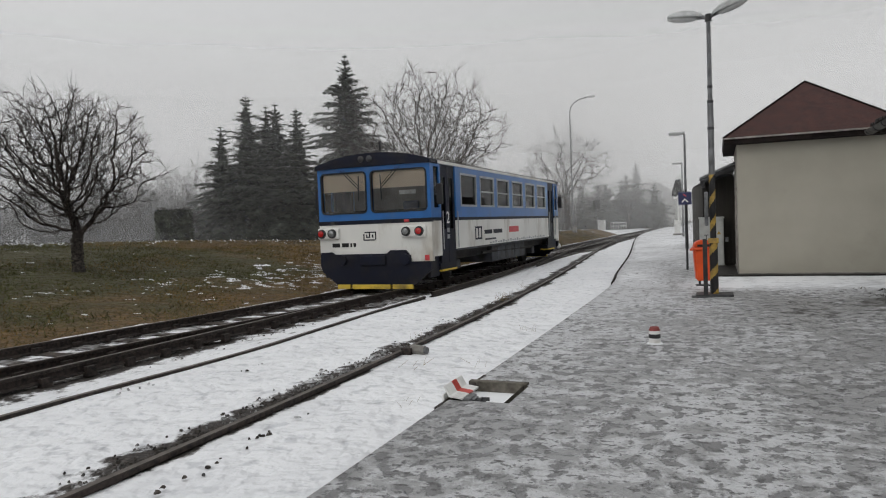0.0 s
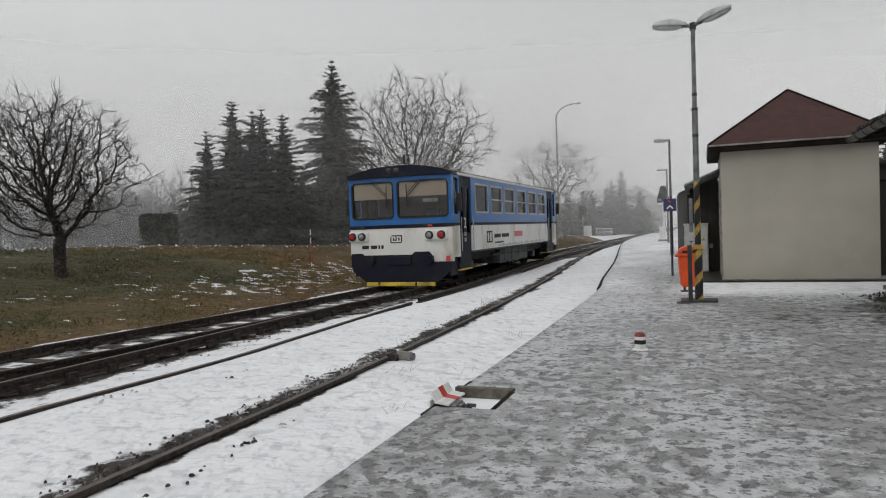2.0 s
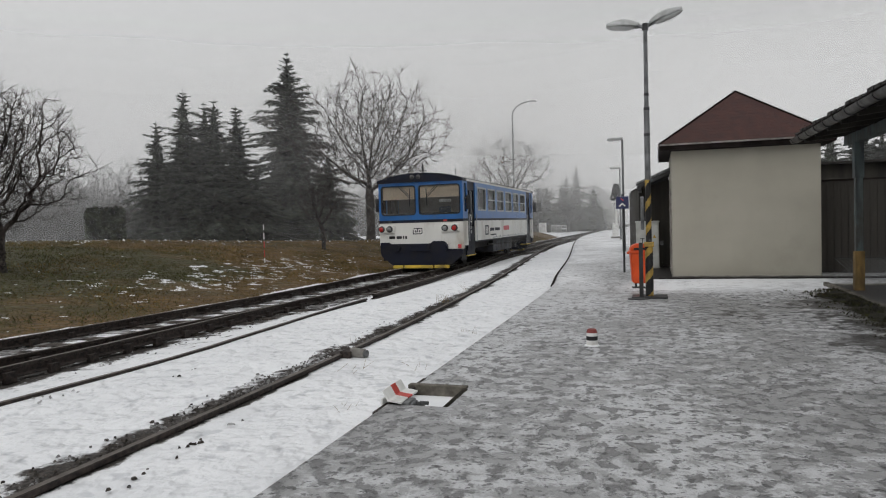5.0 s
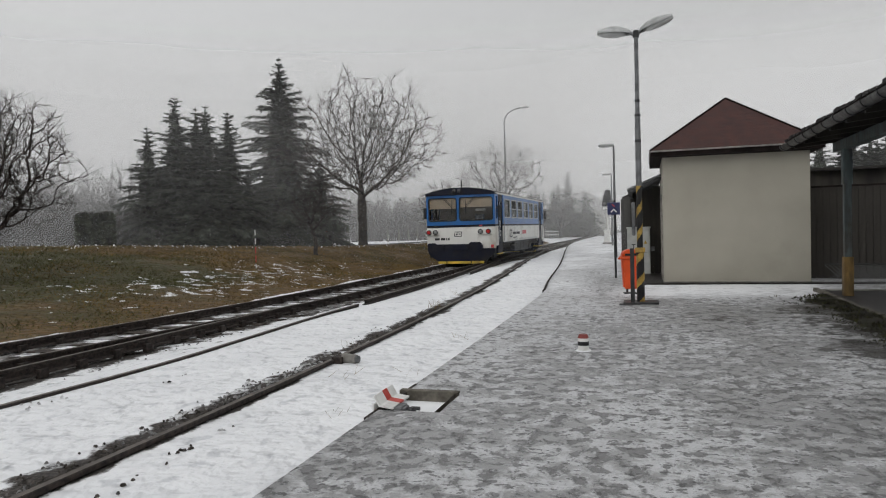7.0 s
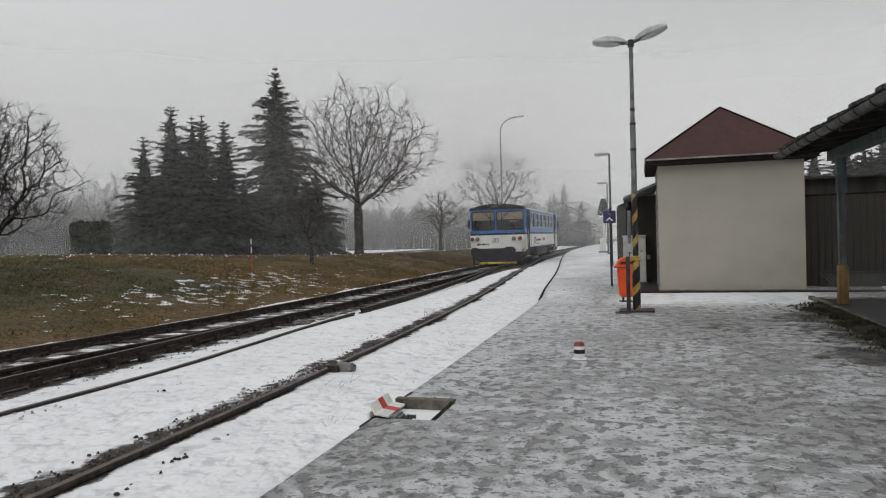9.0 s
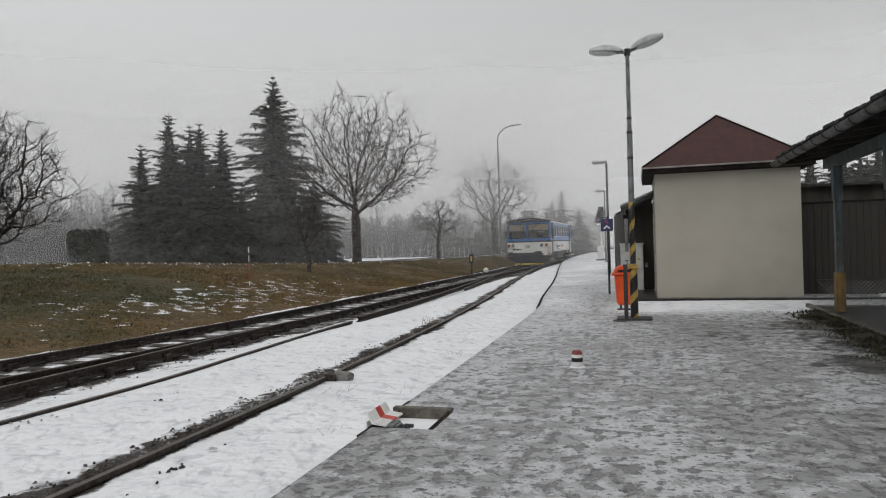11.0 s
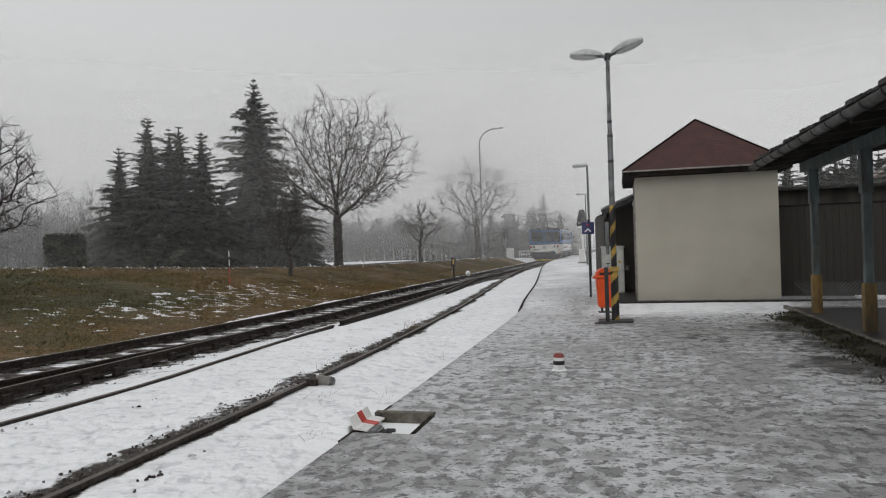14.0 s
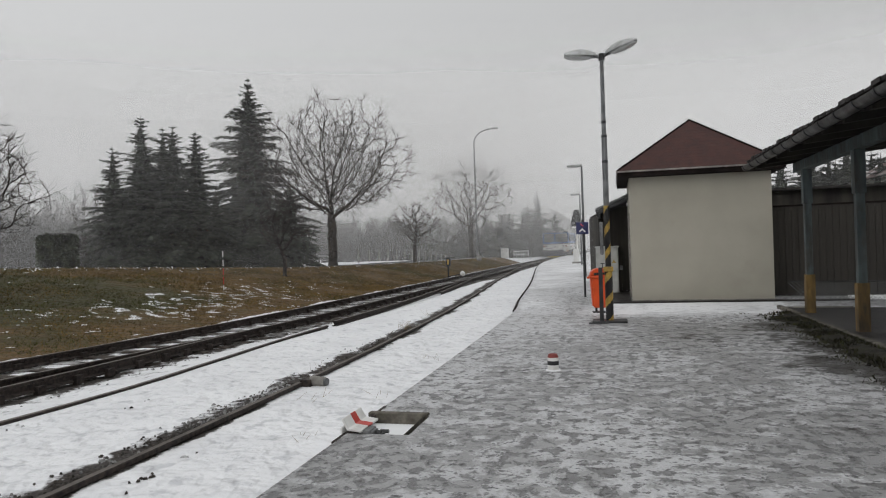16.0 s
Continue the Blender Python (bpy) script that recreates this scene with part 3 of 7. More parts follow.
# ---- railway tracks ----
def rail_mesh(line, a, b, step=0.8, z=RAIL_Z, h=0.15):
    """A rail along a line (s to r), with foot, web and head."""
    prof = [(-0.065, -h), (-0.065, -h + 0.015), (-0.012, -h + 0.035), (-0.012, -0.045), (-0.035, -0.038), (-0.035, -0.006), (-0.028, 0.0),
            (0.028, 0.0), (0.035, -0.006), (0.035, -0.038), (0.012, -0.045), (0.012, -h + 0.035), (0.065, -h + 0.015), (0.065, -h)]
    vs, fs, mats = [], [], []
    n = int((b - a) / step)
    k = len(prof)
    for i in range(n + 1):
        s = a + (b - a) * i / n
        r = line(s)
        for x, dz in prof:
            vs.append(st(s, r + x, z + dz))
    for i in range(n):
        for j in range(k):
            q = (j + 1) % k
            fs.append((i * k + j, i * k + q, (i + 1) * k + q, (i + 1) * k + j))
            mats.append(1 if j == 6 else 0)
    return vs, fs, mats


def add_rail(parent, line, a, b, z=RAIL_Z, h=0.15, label=""):
    vs, fs, mats = rail_mesh(line, a, b, z=z, h=h)
    ob = raw("rail", vs, fs, [RAIL, RAIL_TOP], parent, label)
    ob.data.polygons.foreach_set("material_index", mats)
    return ob


def add_fastenings(parent, line, a, b, z, side):
    bm = bmesh.new()
    s = a
    rnd = random.Random(4)
    while s < b:
        r = line(s)
        m = st_pose(s + rnd.uniform(-0.03, 0.03), r)
        for sd in side:
            box(sd * 0.05 - 0.035 + 0.02 * sd, sd * 0.05 + 0.035 + 0.02 * sd, -0.07, 0.07, z - 0.19, z - 0.075 + rnd.uniform(-0.01, 0.02), bm=bm, m=m)
        s += 0.62
    return part("fastenings", bm, RAIL, parent, "rusty rail clips and bolts")


G = 0.752
main_track = tagged(empty("railway_track"), "rusty curved main track with snow between its rails", "railway track", kind="structure")
LEFT = lambda s: lerp_table(MAIN, s) - G
RIGHT = lambda s: lerp_table(MAIN, s) + G
add_rail(main_track, LEFT, -35, 190)
add_rail(main_track, RIGHT, -35, 190)
add_fastenings(main_track, LEFT, 2, 60, RAIL_Z, (1,))
add_fastenings(main_track, RIGHT, 2, 60, RAIL_Z, (1,))
# the straight track beside it, which joins at a set of points
branch = tagged(empty("railway_track"), "rusty straight track half buried in snow", "railway track", kind="structure")
add_rail(branch, lambda s: lerp_table(BRANCH, s), -35, 13.2, z=-0.12)
add_rail(branch, lambda s: lerp_table(LOW, s), -35, 13.5, z=-0.150, h=0.09, label="low rail almost covered by snow")
add_rail(branch, lambda s: lerp_table(LOW, s), 13.9, 29, z=-0.10, h=0.12)
add_fastenings(branch, lambda s: lerp_table(BRANCH, s), -2, 13, -0.12, (1,))
loop = tagged(empty("railway_track"), "platform track with one rail bare and one under snow", "railway track", kind="structure")
LOOP_R = lambda s: lerp_table(LOOP, s) + G
add_rail(loop, LOOP_R, -35, 56, z=-0.128)
add_rail(loop, lambda s: lerp_table(LOOP, s) - G, 24, 60, z=-0.17)
add_fastenings(loop, LOOP_R, 10, 46, -0.128, (1, -1))
# sleepers whose ends show in the ballast of the main track
sl = bmesh.new()
s = -6.0
while s < 80:
    c = lerp_table(MAIN, s)
    box(c - 1.25, c + 1.25, s - 0.12, s + 0.12, -0.5, -0.292, 0.0, sl, pose(0, 0, 0))
    s += 0.62
ob = part("sleepers", sl, SLEEPER, main_track, "dark wooden sleepers with snow on them")
ob.matrix_basis = st_pose(0, 0)
ob["kind"] = "stuff"

# ---- platform building: white hut with a brown hipped roof ----
def build_hut():
    hut = tagged(empty("hut", st_pose(16.6, 0.40)), "small cream plastered hut with a brown hipped roof", "hut")
    w, d, h = 3.06, 3.1, 2.98
    t = 0.25
    # walls as a ring with a door opening in the side towards the track
    for x0, x1, y0, y1, z0 in ((0, w, 0, t, -0.1), (0, w, d - t, d, -0.1), (w - t, w, t, d - t, -0.1), (0, t, t, 0.9, -0.1), (0, t, 1.8, d - t, -0.1), (0, t, 0.9, 1.8, 2.05)):
        part("wall", box(x0, x1, y0, y1, z0, h), PLASTER, hut, "cream plaster wall with faint stains")
    part("plinth", box(-0.025, w + 0.025, -0.025, d + 0.025, -0.15, 0.05, 0.01), CONCRETE, hut, "dark damp concrete plinth")
    door = part("door", box(0.05, 0.10, 0.93, 1.77, 0.02, 2.03, 0.005), WHITE, hut, "white painted door")
    part("handle", box(-0.01, 0.05, 1.62, 1.74, 0.98, 1.01, 0.004), DARK_METAL, door, "dark door handle")
    fr = bmesh.new()
    box(-0.03, 0.06, 0.86, 0.93, 0, 2.1, bm=fr)
    box(-0.03, 0.06, 1.77, 1.84, 0, 2.1, bm=fr)
    box(-0.03, 0.06, 0.86, 1.84, 2.03, 2.1, bm=fr)
    part("door_frame", fr, TRIM_ZINC, hut, "grey metal door frame")
    # roof
    o, ez = 0.27, 3.06
    apex = (w / 2, d / 2, 4.42)
    bm = bmesh.new()
    cs = [(-o, -o), (w + o, -o), (w + o, d + o), (-o, d + o)]
    lo = [bm.verts.new((*c, ez)) for c in cs]
    a = bm.verts.new(apex)
    for i in range(4):
        bm.faces.new((lo[i], lo[(i + 1) % 4], a))
    lo2 = [bm.verts.new((*c, ez - 0.03)) for c in cs]
    for i in range(4):
        bm.faces.new((lo[(i + 1) % 4], lo[i], lo2[i], lo2[(i + 1) % 4]))
    roof = part("roof", bm, ROOF_RED, hut, "dark red-brown hipped roof")
    # courses of shingles, slightly proud of one another
    rows = 16
    for side in range(4):
        c0, c1 = Vector((*cs[side], ez)), Vector((*cs[(side + 1) % 4], ez))
        A = Vector(apex)
        nrm = (c1 - c0).cross(A - c0).normalized()
        for k in range(rows):
            f0, f1 = k / rows, (k + 1) / rows
            p = [c0.lerp(A, f0) + nrm * 0.0055, c1.lerp(A, f0) + nrm * 0.0055, c1.lerp(A, f1) + nrm * 0.004, c0.lerp(A, f1) + nrm * 0.004]
            q = [v - nrm * 0.0045 for v in p[:2]]
            bm = bmesh.new()
            vs = [bm.verts.new(v) for v in p]
            bm.faces.new(vs if (p[2] - p[3]).length > 1e-4 else vs[:3])
            ws = [bm.verts.new(v) for v in q]
            bm.faces.new((vs[1], vs[0], ws[0], ws[1]))
            part("shingle_course", bm, ROOF_RED, roof)
    bm = bmesh.new()
    for i in range(4):
        A, B = Vector((*cs[i], ez)), Vector(apex)
        tube(A, B, 0.03, 0.03, 6, bm)
    part("hip_cap", bm, TRIM_DARK, roof, "dark hip flashing")
    bm = bmesh.new()
    for i in range(4):
        a0, b0 = cs[i], cs[(i + 1) % 4]
        bm2 = bm
        x0, x1 = sorted((a0[0], b0[0]))
        y0, y1 = sorted((a0[1], b0[1]))
        box(x0 - 0.02, x1 + 0.02, y0 - 0.02, y1 + 0.02, ez - 0.035, ez - 0.002, bm=bm2)
    part("eaves_edge", bm, TRIM_ZINC, roof, "pale metal drip edge")
    bm = bmesh.new()
    # boxed eaves: the soffit slopes in to the wall
    out = [bm.verts.new((*c, ez - 0.04)) for c in cs]
    out2 = [bm.verts.new((c[0] * 0.99, c[1] * 0.99, ez - 0.13)) for c in cs]
    inn = [(-0.01, -0.01), (w + 0.01, -0.01), (w + 0.01, d + 0.01), (-0.01, d + 0.01)]
    iv = [bm.verts.new((*c, ez - 0.15)) for c in inn]
    for i in range(4):
        j = (i + 1) % 4
        bm.faces.new((out[i], out[j], out2[j], out2[i]))
        bm.faces.new((out2[i], out2[j], iv[j], iv[i]))
    part("soffit", bm, TRIM_DARK, roof, "dark brown boarded soffit")
    # damp dark base strip of paving round the hut
    bm = box(-0.60, w + 1.6, -0.26, -0.03, -0.05, 0.030)
    box(-0.60, -0.03, -0.03, d, -0.05, 0.030, bm=bm)
    strip = tagged(part("paving_strip", bm, PAVING), "dark wet paving strip round a hut", "paving", kind="structure")
    strip.matrix_basis = st_pose(16.6, 0.49)


build_hut()


# ---- lean-to with dark boarded fence beside the hut ----
def build_lean_to():
    lean = tagged(empty("lean_to", st_pose(19.9, 0.40)), "low lean-to with a metal sheet roof against a hut", "shed")
    bm = bmesh.new()
    pr = [(-0.84, 2.26), (0.02, 2.62), (0.02, 2.68), (-0.84, 2.32)]
    prism(pr, -1.6, 2.0, "y", bm)
    part("roof", bm, STEEL, lean, "grey sheet metal lean-to roof")
    for y in (-1.6, -0.4, 0.8, 1.9):
        part("rafter", prism([(-0.82, 2.16), (0.0, 2.50), (0.0, 2.60), (-0.82, 2.25)], y, y + 0.06), DARK_METAL, lean)
    part("beam", box(-0.80, -0.72, -1.6, 2.0, 2.10, 2.2), DARK_METAL, lean)
    part("post", box(-0.80, -0.74, 0.2, 0.28, 0, 2.1), DARK_METAL, lean, "dark steel post")
    x = -0.8
    while x < 0.0:
        part("board", box(x, min(0, x + 0.10), -0.15, -0.12 + random.uniform(0, 0.012), 0.02, 2.22 + 0.3 * (x + 0.8)), DARK_WOOD, lean)
        x += 0.101


def board_fence(name, s0, r0, s1, r1, z_top, label, board=0.14, slant=None):
    a, b = st(s0, r0), st(s1, r1)
    L = (b - a).length
    ang = math.degrees(math.atan2((b - a).y, (b - a).x))
    fence = tagged(empty(name, pose(a.x, a.y, 0, 0, 0, ang)), label, "fence")
    rnd = random.Random(int(s0 * 10))
    n = int(L / board)
    meshes = []
    for k in range(5):
        meshes.append(mesh_of("board", box(0.004, board - 0.006, -0.012, 0.012, 0, 1.0, 0.0)))
        meshes[-1].materials.append(DARK_WOOD)
    for i in range(n):
        ob = new("board", rnd.choice(meshes))
        ob.parent = fence
        top = z_top if slant is None else lerp_table(slant, i / n)
        ob.matrix_basis = Matrix.Translation((i * board, rnd.uniform(-0.008, 0.008), 0.03)) @ Matrix.Diagonal((1, 1, top + rnd.uniform(-0.015, 0.015), 1))
    part("rail", box(0, L, 0.022, 0.07, 0.4, 0.5), DARK_WOOD, fence)
    lo = z_top if slant is None else min(v for _, v in slant)
    # added, not seen: keeps bright snow from showing through the board gaps
    part("gap_blocker", box(0, L, 0.072, 0.085, 0.05, lo - 0.05), DARK_WOOD, fence, "added sheet that stops light showing between the boards")
    part("top_cap", box(0, L, -0.03, 0.04, (z_top if slant is None else 1.0), (z_top if slant is None else 1.0) + 0.04), TRIM_DARK, fence)
    return fence


build_lean_to()
board_fence("board_fence", 22.0, 0.4, 34.0, -1.05, 2.66, "tall dark weathered board fence along the platform", 0.16)
board_fence("board_fence", 17.6, 3.5, 16.4, 11.5, 2.12, "tall dark weathered board fence behind a shelter")


def build_mesh_fence():
    f = tagged(empty("wire_fence", st_pose(0, 0)), "low wire mesh fence with thin dark posts", "fence")
    for r in (5.0, 6.6, 8.2):
        part("post", tube((r, 16.1 - 0.12 * r + 0.4, 0), (r, 16.1 - 0.12 * r + 0.4, 2.05), 0.022, n=8), DARK_METAL, f)
    bm = bmesh.new()
    for k in range(64):
        r = 3.6 + k * 0.08
        for sgn in (1, -1):
            a = (r, 16.45 - 0.12 * r, 0.03 if sgn > 0 else 0.43)
            b = (r + 0.4, 16.45 - 0.12 * (r + 0.4), 0.43 if sgn > 0 else 0.03)
            tube(a, b, 0.005, n=3, bm=bm, caps=False)
    part("mesh", bm, STEEL, f, "grey wire mesh").data
    part("rail", tube((3.6, 16.0, 0.45), (9, 15.35, 0.45), 0.012, n=6), DARK_METAL, f)
    bm = box(3.5, 11, 16.75, 17.2, -0.05, 0.06, 0.02)
    sn = tagged(part("snow_strip", bm, SNOW_CLEAN), "strip of old snow at a fence foot", "snow", kind="structure")
    sn.matrix_basis = st_pose(0, 0) @ pose(0, 0, 0, 0, 0, -6)
    sn.location = sn.location + Vector((0, 0.5, 0))


build_mesh_fence()


# ---- cabinet ----
def build_cabinet():
    c = tagged(empty("switch_cabinet", st_pose(19.3, -0.19)), "pale grey metal switch cabinet beside a hut", "cabinet")
    part("body", box(-0.30, 0.30, 0, 0.4, 0.0, 1.28, 0.01), CABINET, c)
    part("door", box(-0.28, 0.28, -0.02, -0.002, 0.62, 1.25, 0.006), CABINET, c)
    part("door", box(-0.28, 0.28, -0.02, -0.002, 0.06, 0.585, 0.006), CABINET, c)
    text_mesh("letter", "T", 0.2, BLACK, pose(-0.13, -0.024, 0.78, 90, 0, 0), c)
    tri = bmesh.new()
    prism([(0.13, 0.86), (0.23, 0.86), (0.18, 0.95)], -0.024, -0.021, "y", tri)
    part("warning_mark", tri, YELLOW, c, "small triangular warning mark")
    part("lid", box(-0.32, 0.32, -0.03, 0.42, 1.28, 1.32, 0.01), CABINET, c)
    part("padlock", box(0.33, 0.41, 0.02, 0.06, 0.66, 0.78, 0.01), STEEL, c)
    part("base", box(-0.32, 0.32, -0.02, 0.42, -0.05, 0.05), CONCRETE, c)


build_cabinet()


# ---- shelter ----
def build_shelter():
    sh = tagged(empty("shelter", st_pose(0, 0)), "open wooden platform shelter with tiled roof and zinc gutter", "shelter")
    RX = 3.42
    for s in (13.6, 10.9, 8.2, 5.5):
        up = part("post", box(RX - 0.058, RX + 0.058, s - 0.058, s + 0.058, 0.72, 2.62, 0.008), BLUE_POST, sh, "square post in faded blue-grey paint")
        part("post_base", box(RX - 0.078, RX + 0.078, s - 0.078, s + 0.078, 0.02, 0.72, 0.012), OCHRE_POST, up, "worn ochre painted post foot")
        part("collar", box(RX - 0.075, RX + 0.075, s - 0.075, s + 0.075, 2.0, 2.62, 0.008), BLUE_POST, up)
    part("beam", box(RX - 0.08, RX + 0.08, 3.0, 14.2, 2.62, 2.80, 0.01), BLUE_POST, sh, "grey painted roof beam")
    # roof slab, rising away from the track
    bm = bmesh.new()
    x0, x1, z0, z1 = 2.62, 6.4, 2.80, 3.22
    prism([(x0, z0), (x1, z1), (x1, z1 + 0.05), (x0, z0 + 0.05)], 2.5, 14.4, "y", bm)
    roof = part("roof", bm, TILE, sh, "dark tiled roof")
    for i in range(4):
        for j in range(46):
            f = i / 4
            xa, xb = x0 - 0.05 + f * (x1 - x0), x0 + 0.02 + (f + 0.25) * (x1 - x0)
            za, zb = z0 + 0.075 + f * (z1 - z0), z0 + 0.065 + (f + 0.25) * (z1 - z0)
            y = 2.55 + j * 0.257
            dz = 0.008 * ((j * 5 + i * 3) % 4)
            part("tile", prism([(xa - dz, za), (xb, zb), (xb, zb + 0.02), (xa - dz, za + 0.03 + dz)], y, y + 0.24), TILE, roof)
    s = 2.9
    while s < 14.4:
        part("rafter", prism([(x0 + 0.04, z0 - 0.09), (x1, z1 - 0.09), (x1, z1), (x0 + 0.04, z0)], s, s + 0.09), DARK_WOOD, roof)
        s += 0.85
    part("fascia", box(x0 - 0.02, x0 + 0.02, 2.5, 14.4, z0 - 0.06, z0 + 0.04), TRIM_DARK, roof, "dark fascia board")
    # half-round gutter
    bm = bmesh.new()
    g0, gz, rad = x0 - 0.07, 2.80, 0.085
    prof = [(g0 + rad * math.cos(a), gz + rad * math.sin(a)) for a in [math.pi + math.pi * k / 10 for k in range(11)]]
    inner = [(g0 + (rad - 0.008) * math.cos(a), gz + (rad - 0.008) * math.sin(a)) for a in [2 * math.pi - math.pi * k / 10 for k in range(11)]]
    prism(prof + inner, 2.5, 14.36, "y", bm)
    prism(prof, 14.34, 14.36, "y", bm)
    gut = part("gutter", bm, GUTTER, sh, "weathered zinc half-round gutter")
    s = 3.0
    while s < 14.3:
        ring = [(g0 + (rad + 0.012) * math.cos(a), gz + (rad + 0.012) * math.sin(a)) for a in [math.pi + math.pi * k / 10 for k in range(11)]]
        ring2 = [(g0 + (rad + 0.002) * math.cos(a), gz + (rad + 0.002) * math.sin(a)) for a in [2 * math.pi - math.pi * k / 10 for k in range(11)]]
        part("bracket", prism(ring + ring2, s, s + 0.04, "y"), DARK_METAL, gut, "dark gutter bracket")
        s += 0.62
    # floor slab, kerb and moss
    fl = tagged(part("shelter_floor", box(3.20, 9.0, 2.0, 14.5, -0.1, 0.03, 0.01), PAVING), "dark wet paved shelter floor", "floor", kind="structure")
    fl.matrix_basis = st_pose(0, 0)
    rnd = random.Random(3)
    kerb = tagged(empty("kerb", st_pose(0, 0)), "weathered concrete kerb of a shelter floor", "kerb", kind="structure")
    s = 2.0
    while s < 14.4:
        o = part("kerb_stone", box(3.10 + rnd.uniform(-0.01, 0.01), 3.195, s, s + 0.78, -0.1, 0.055 + rnd.uniform(-0.01, 0.015), 0.015), PIT_STONE, kerb)
        s += 0.8
    o = part("kerb_stone", box(3.10, 4.4, 14.505, 14.6, -0.1, 0.055, 0.015), CONCRETE, kerb)
    vs, fs = [], []
    N, K = 160, 9
    for i in range(N + 1):
        s = 2.0 + 11.9 * i / N
        wdt = 0.46 + 0.24 * noise.noise(Vector((s * 0.9, 0, 0))) + 0.14 * noise.noise(Vector((s * 4.1, 5, 0))) - 0.35 * smooth01((s - 13.0) / 0.9)
        for j in range(K + 1):
            f = j / K
            r = 3.10 - wdt * f
            h = (0.045 * math.sin(math.pi * min(1, f * 1.0 + 0.12)) + 0.02 * noise.noise(Vector((s * 6, r * 6, 0)))) * (1 - f) + 0.012 * (1 - f) - 0.02 * (f > 0.99) + 0.004
            vs.append(st(s, r, h))
    for i in range(N):
        for j in range(K):
            a = i * (K + 1) + j
            fs.append((a, a + K + 1, a + K + 2, a + 1))
    ms = raw("moss_verge", vs, fs, MOSS, smooth=True)
    if ms.data.polygons[0].normal.z < 0:
        ms.data.flip_normals()
    tagged(ms, "dark mossy soil along a kerb", "moss", kind="structure")
    # short moss and weeds on the verge, thinning out over the ice
    vs, fs, mi = [], [], []
    for _ in range(9000):
        s, u = rnd.uniform(2.0, 13.7), min(0.95, abs(rnd.gauss(0, 0.32)))
        if noise.noise(Vector((s * 2.2, u * 3, 7))) < -0.12 + 0.35 * (u - 0.4):
            continue
        p = st(s, 3.09 - u, 0.005 + 0.03 * (1 - u))
        a, h, w = rnd.uniform(0, 6.28), rnd.uniform(0.012, 0.045), rnd.uniform(0.005, 0.014)
        e = Vector((math.cos(a), math.sin(a), 0)) * w
        k = len(vs)
        vs.extend((p - e, p + e, p + Vector((rnd.gauss(0, 0.02), rnd.gauss(0, 0.02), h))))
        fs.append((k, k + 1, k + 2))
        mi.append(0 if rnd.random() < 0.6 else 1)
    ob = raw("moss_tufts", vs, fs, [MOSS, MOSS_GREEN])
    ob.data.polygons.foreach_set("material_index", mi)
    tagged(ob, "short dark moss and weeds along a kerb", "moss", kind="stuff")


build_shelter()


def build_dark_shed():
    s = tagged(empty("shed", st_pose(21.0, 3.7)), "low dark shed behind a board fence", "shed")
    part("wall", box(0, 5.5, 0, 3, 0, 2.72), DARK_WOOD, s)
    part("roof", prism([(-0.2, 2.72), (5.7, 2.72), (5.7, 2.78), (-0.2, 2.78)], -0.3, 3.3), TILE, s, "dark flat-pitched roof")


build_dark_shed()

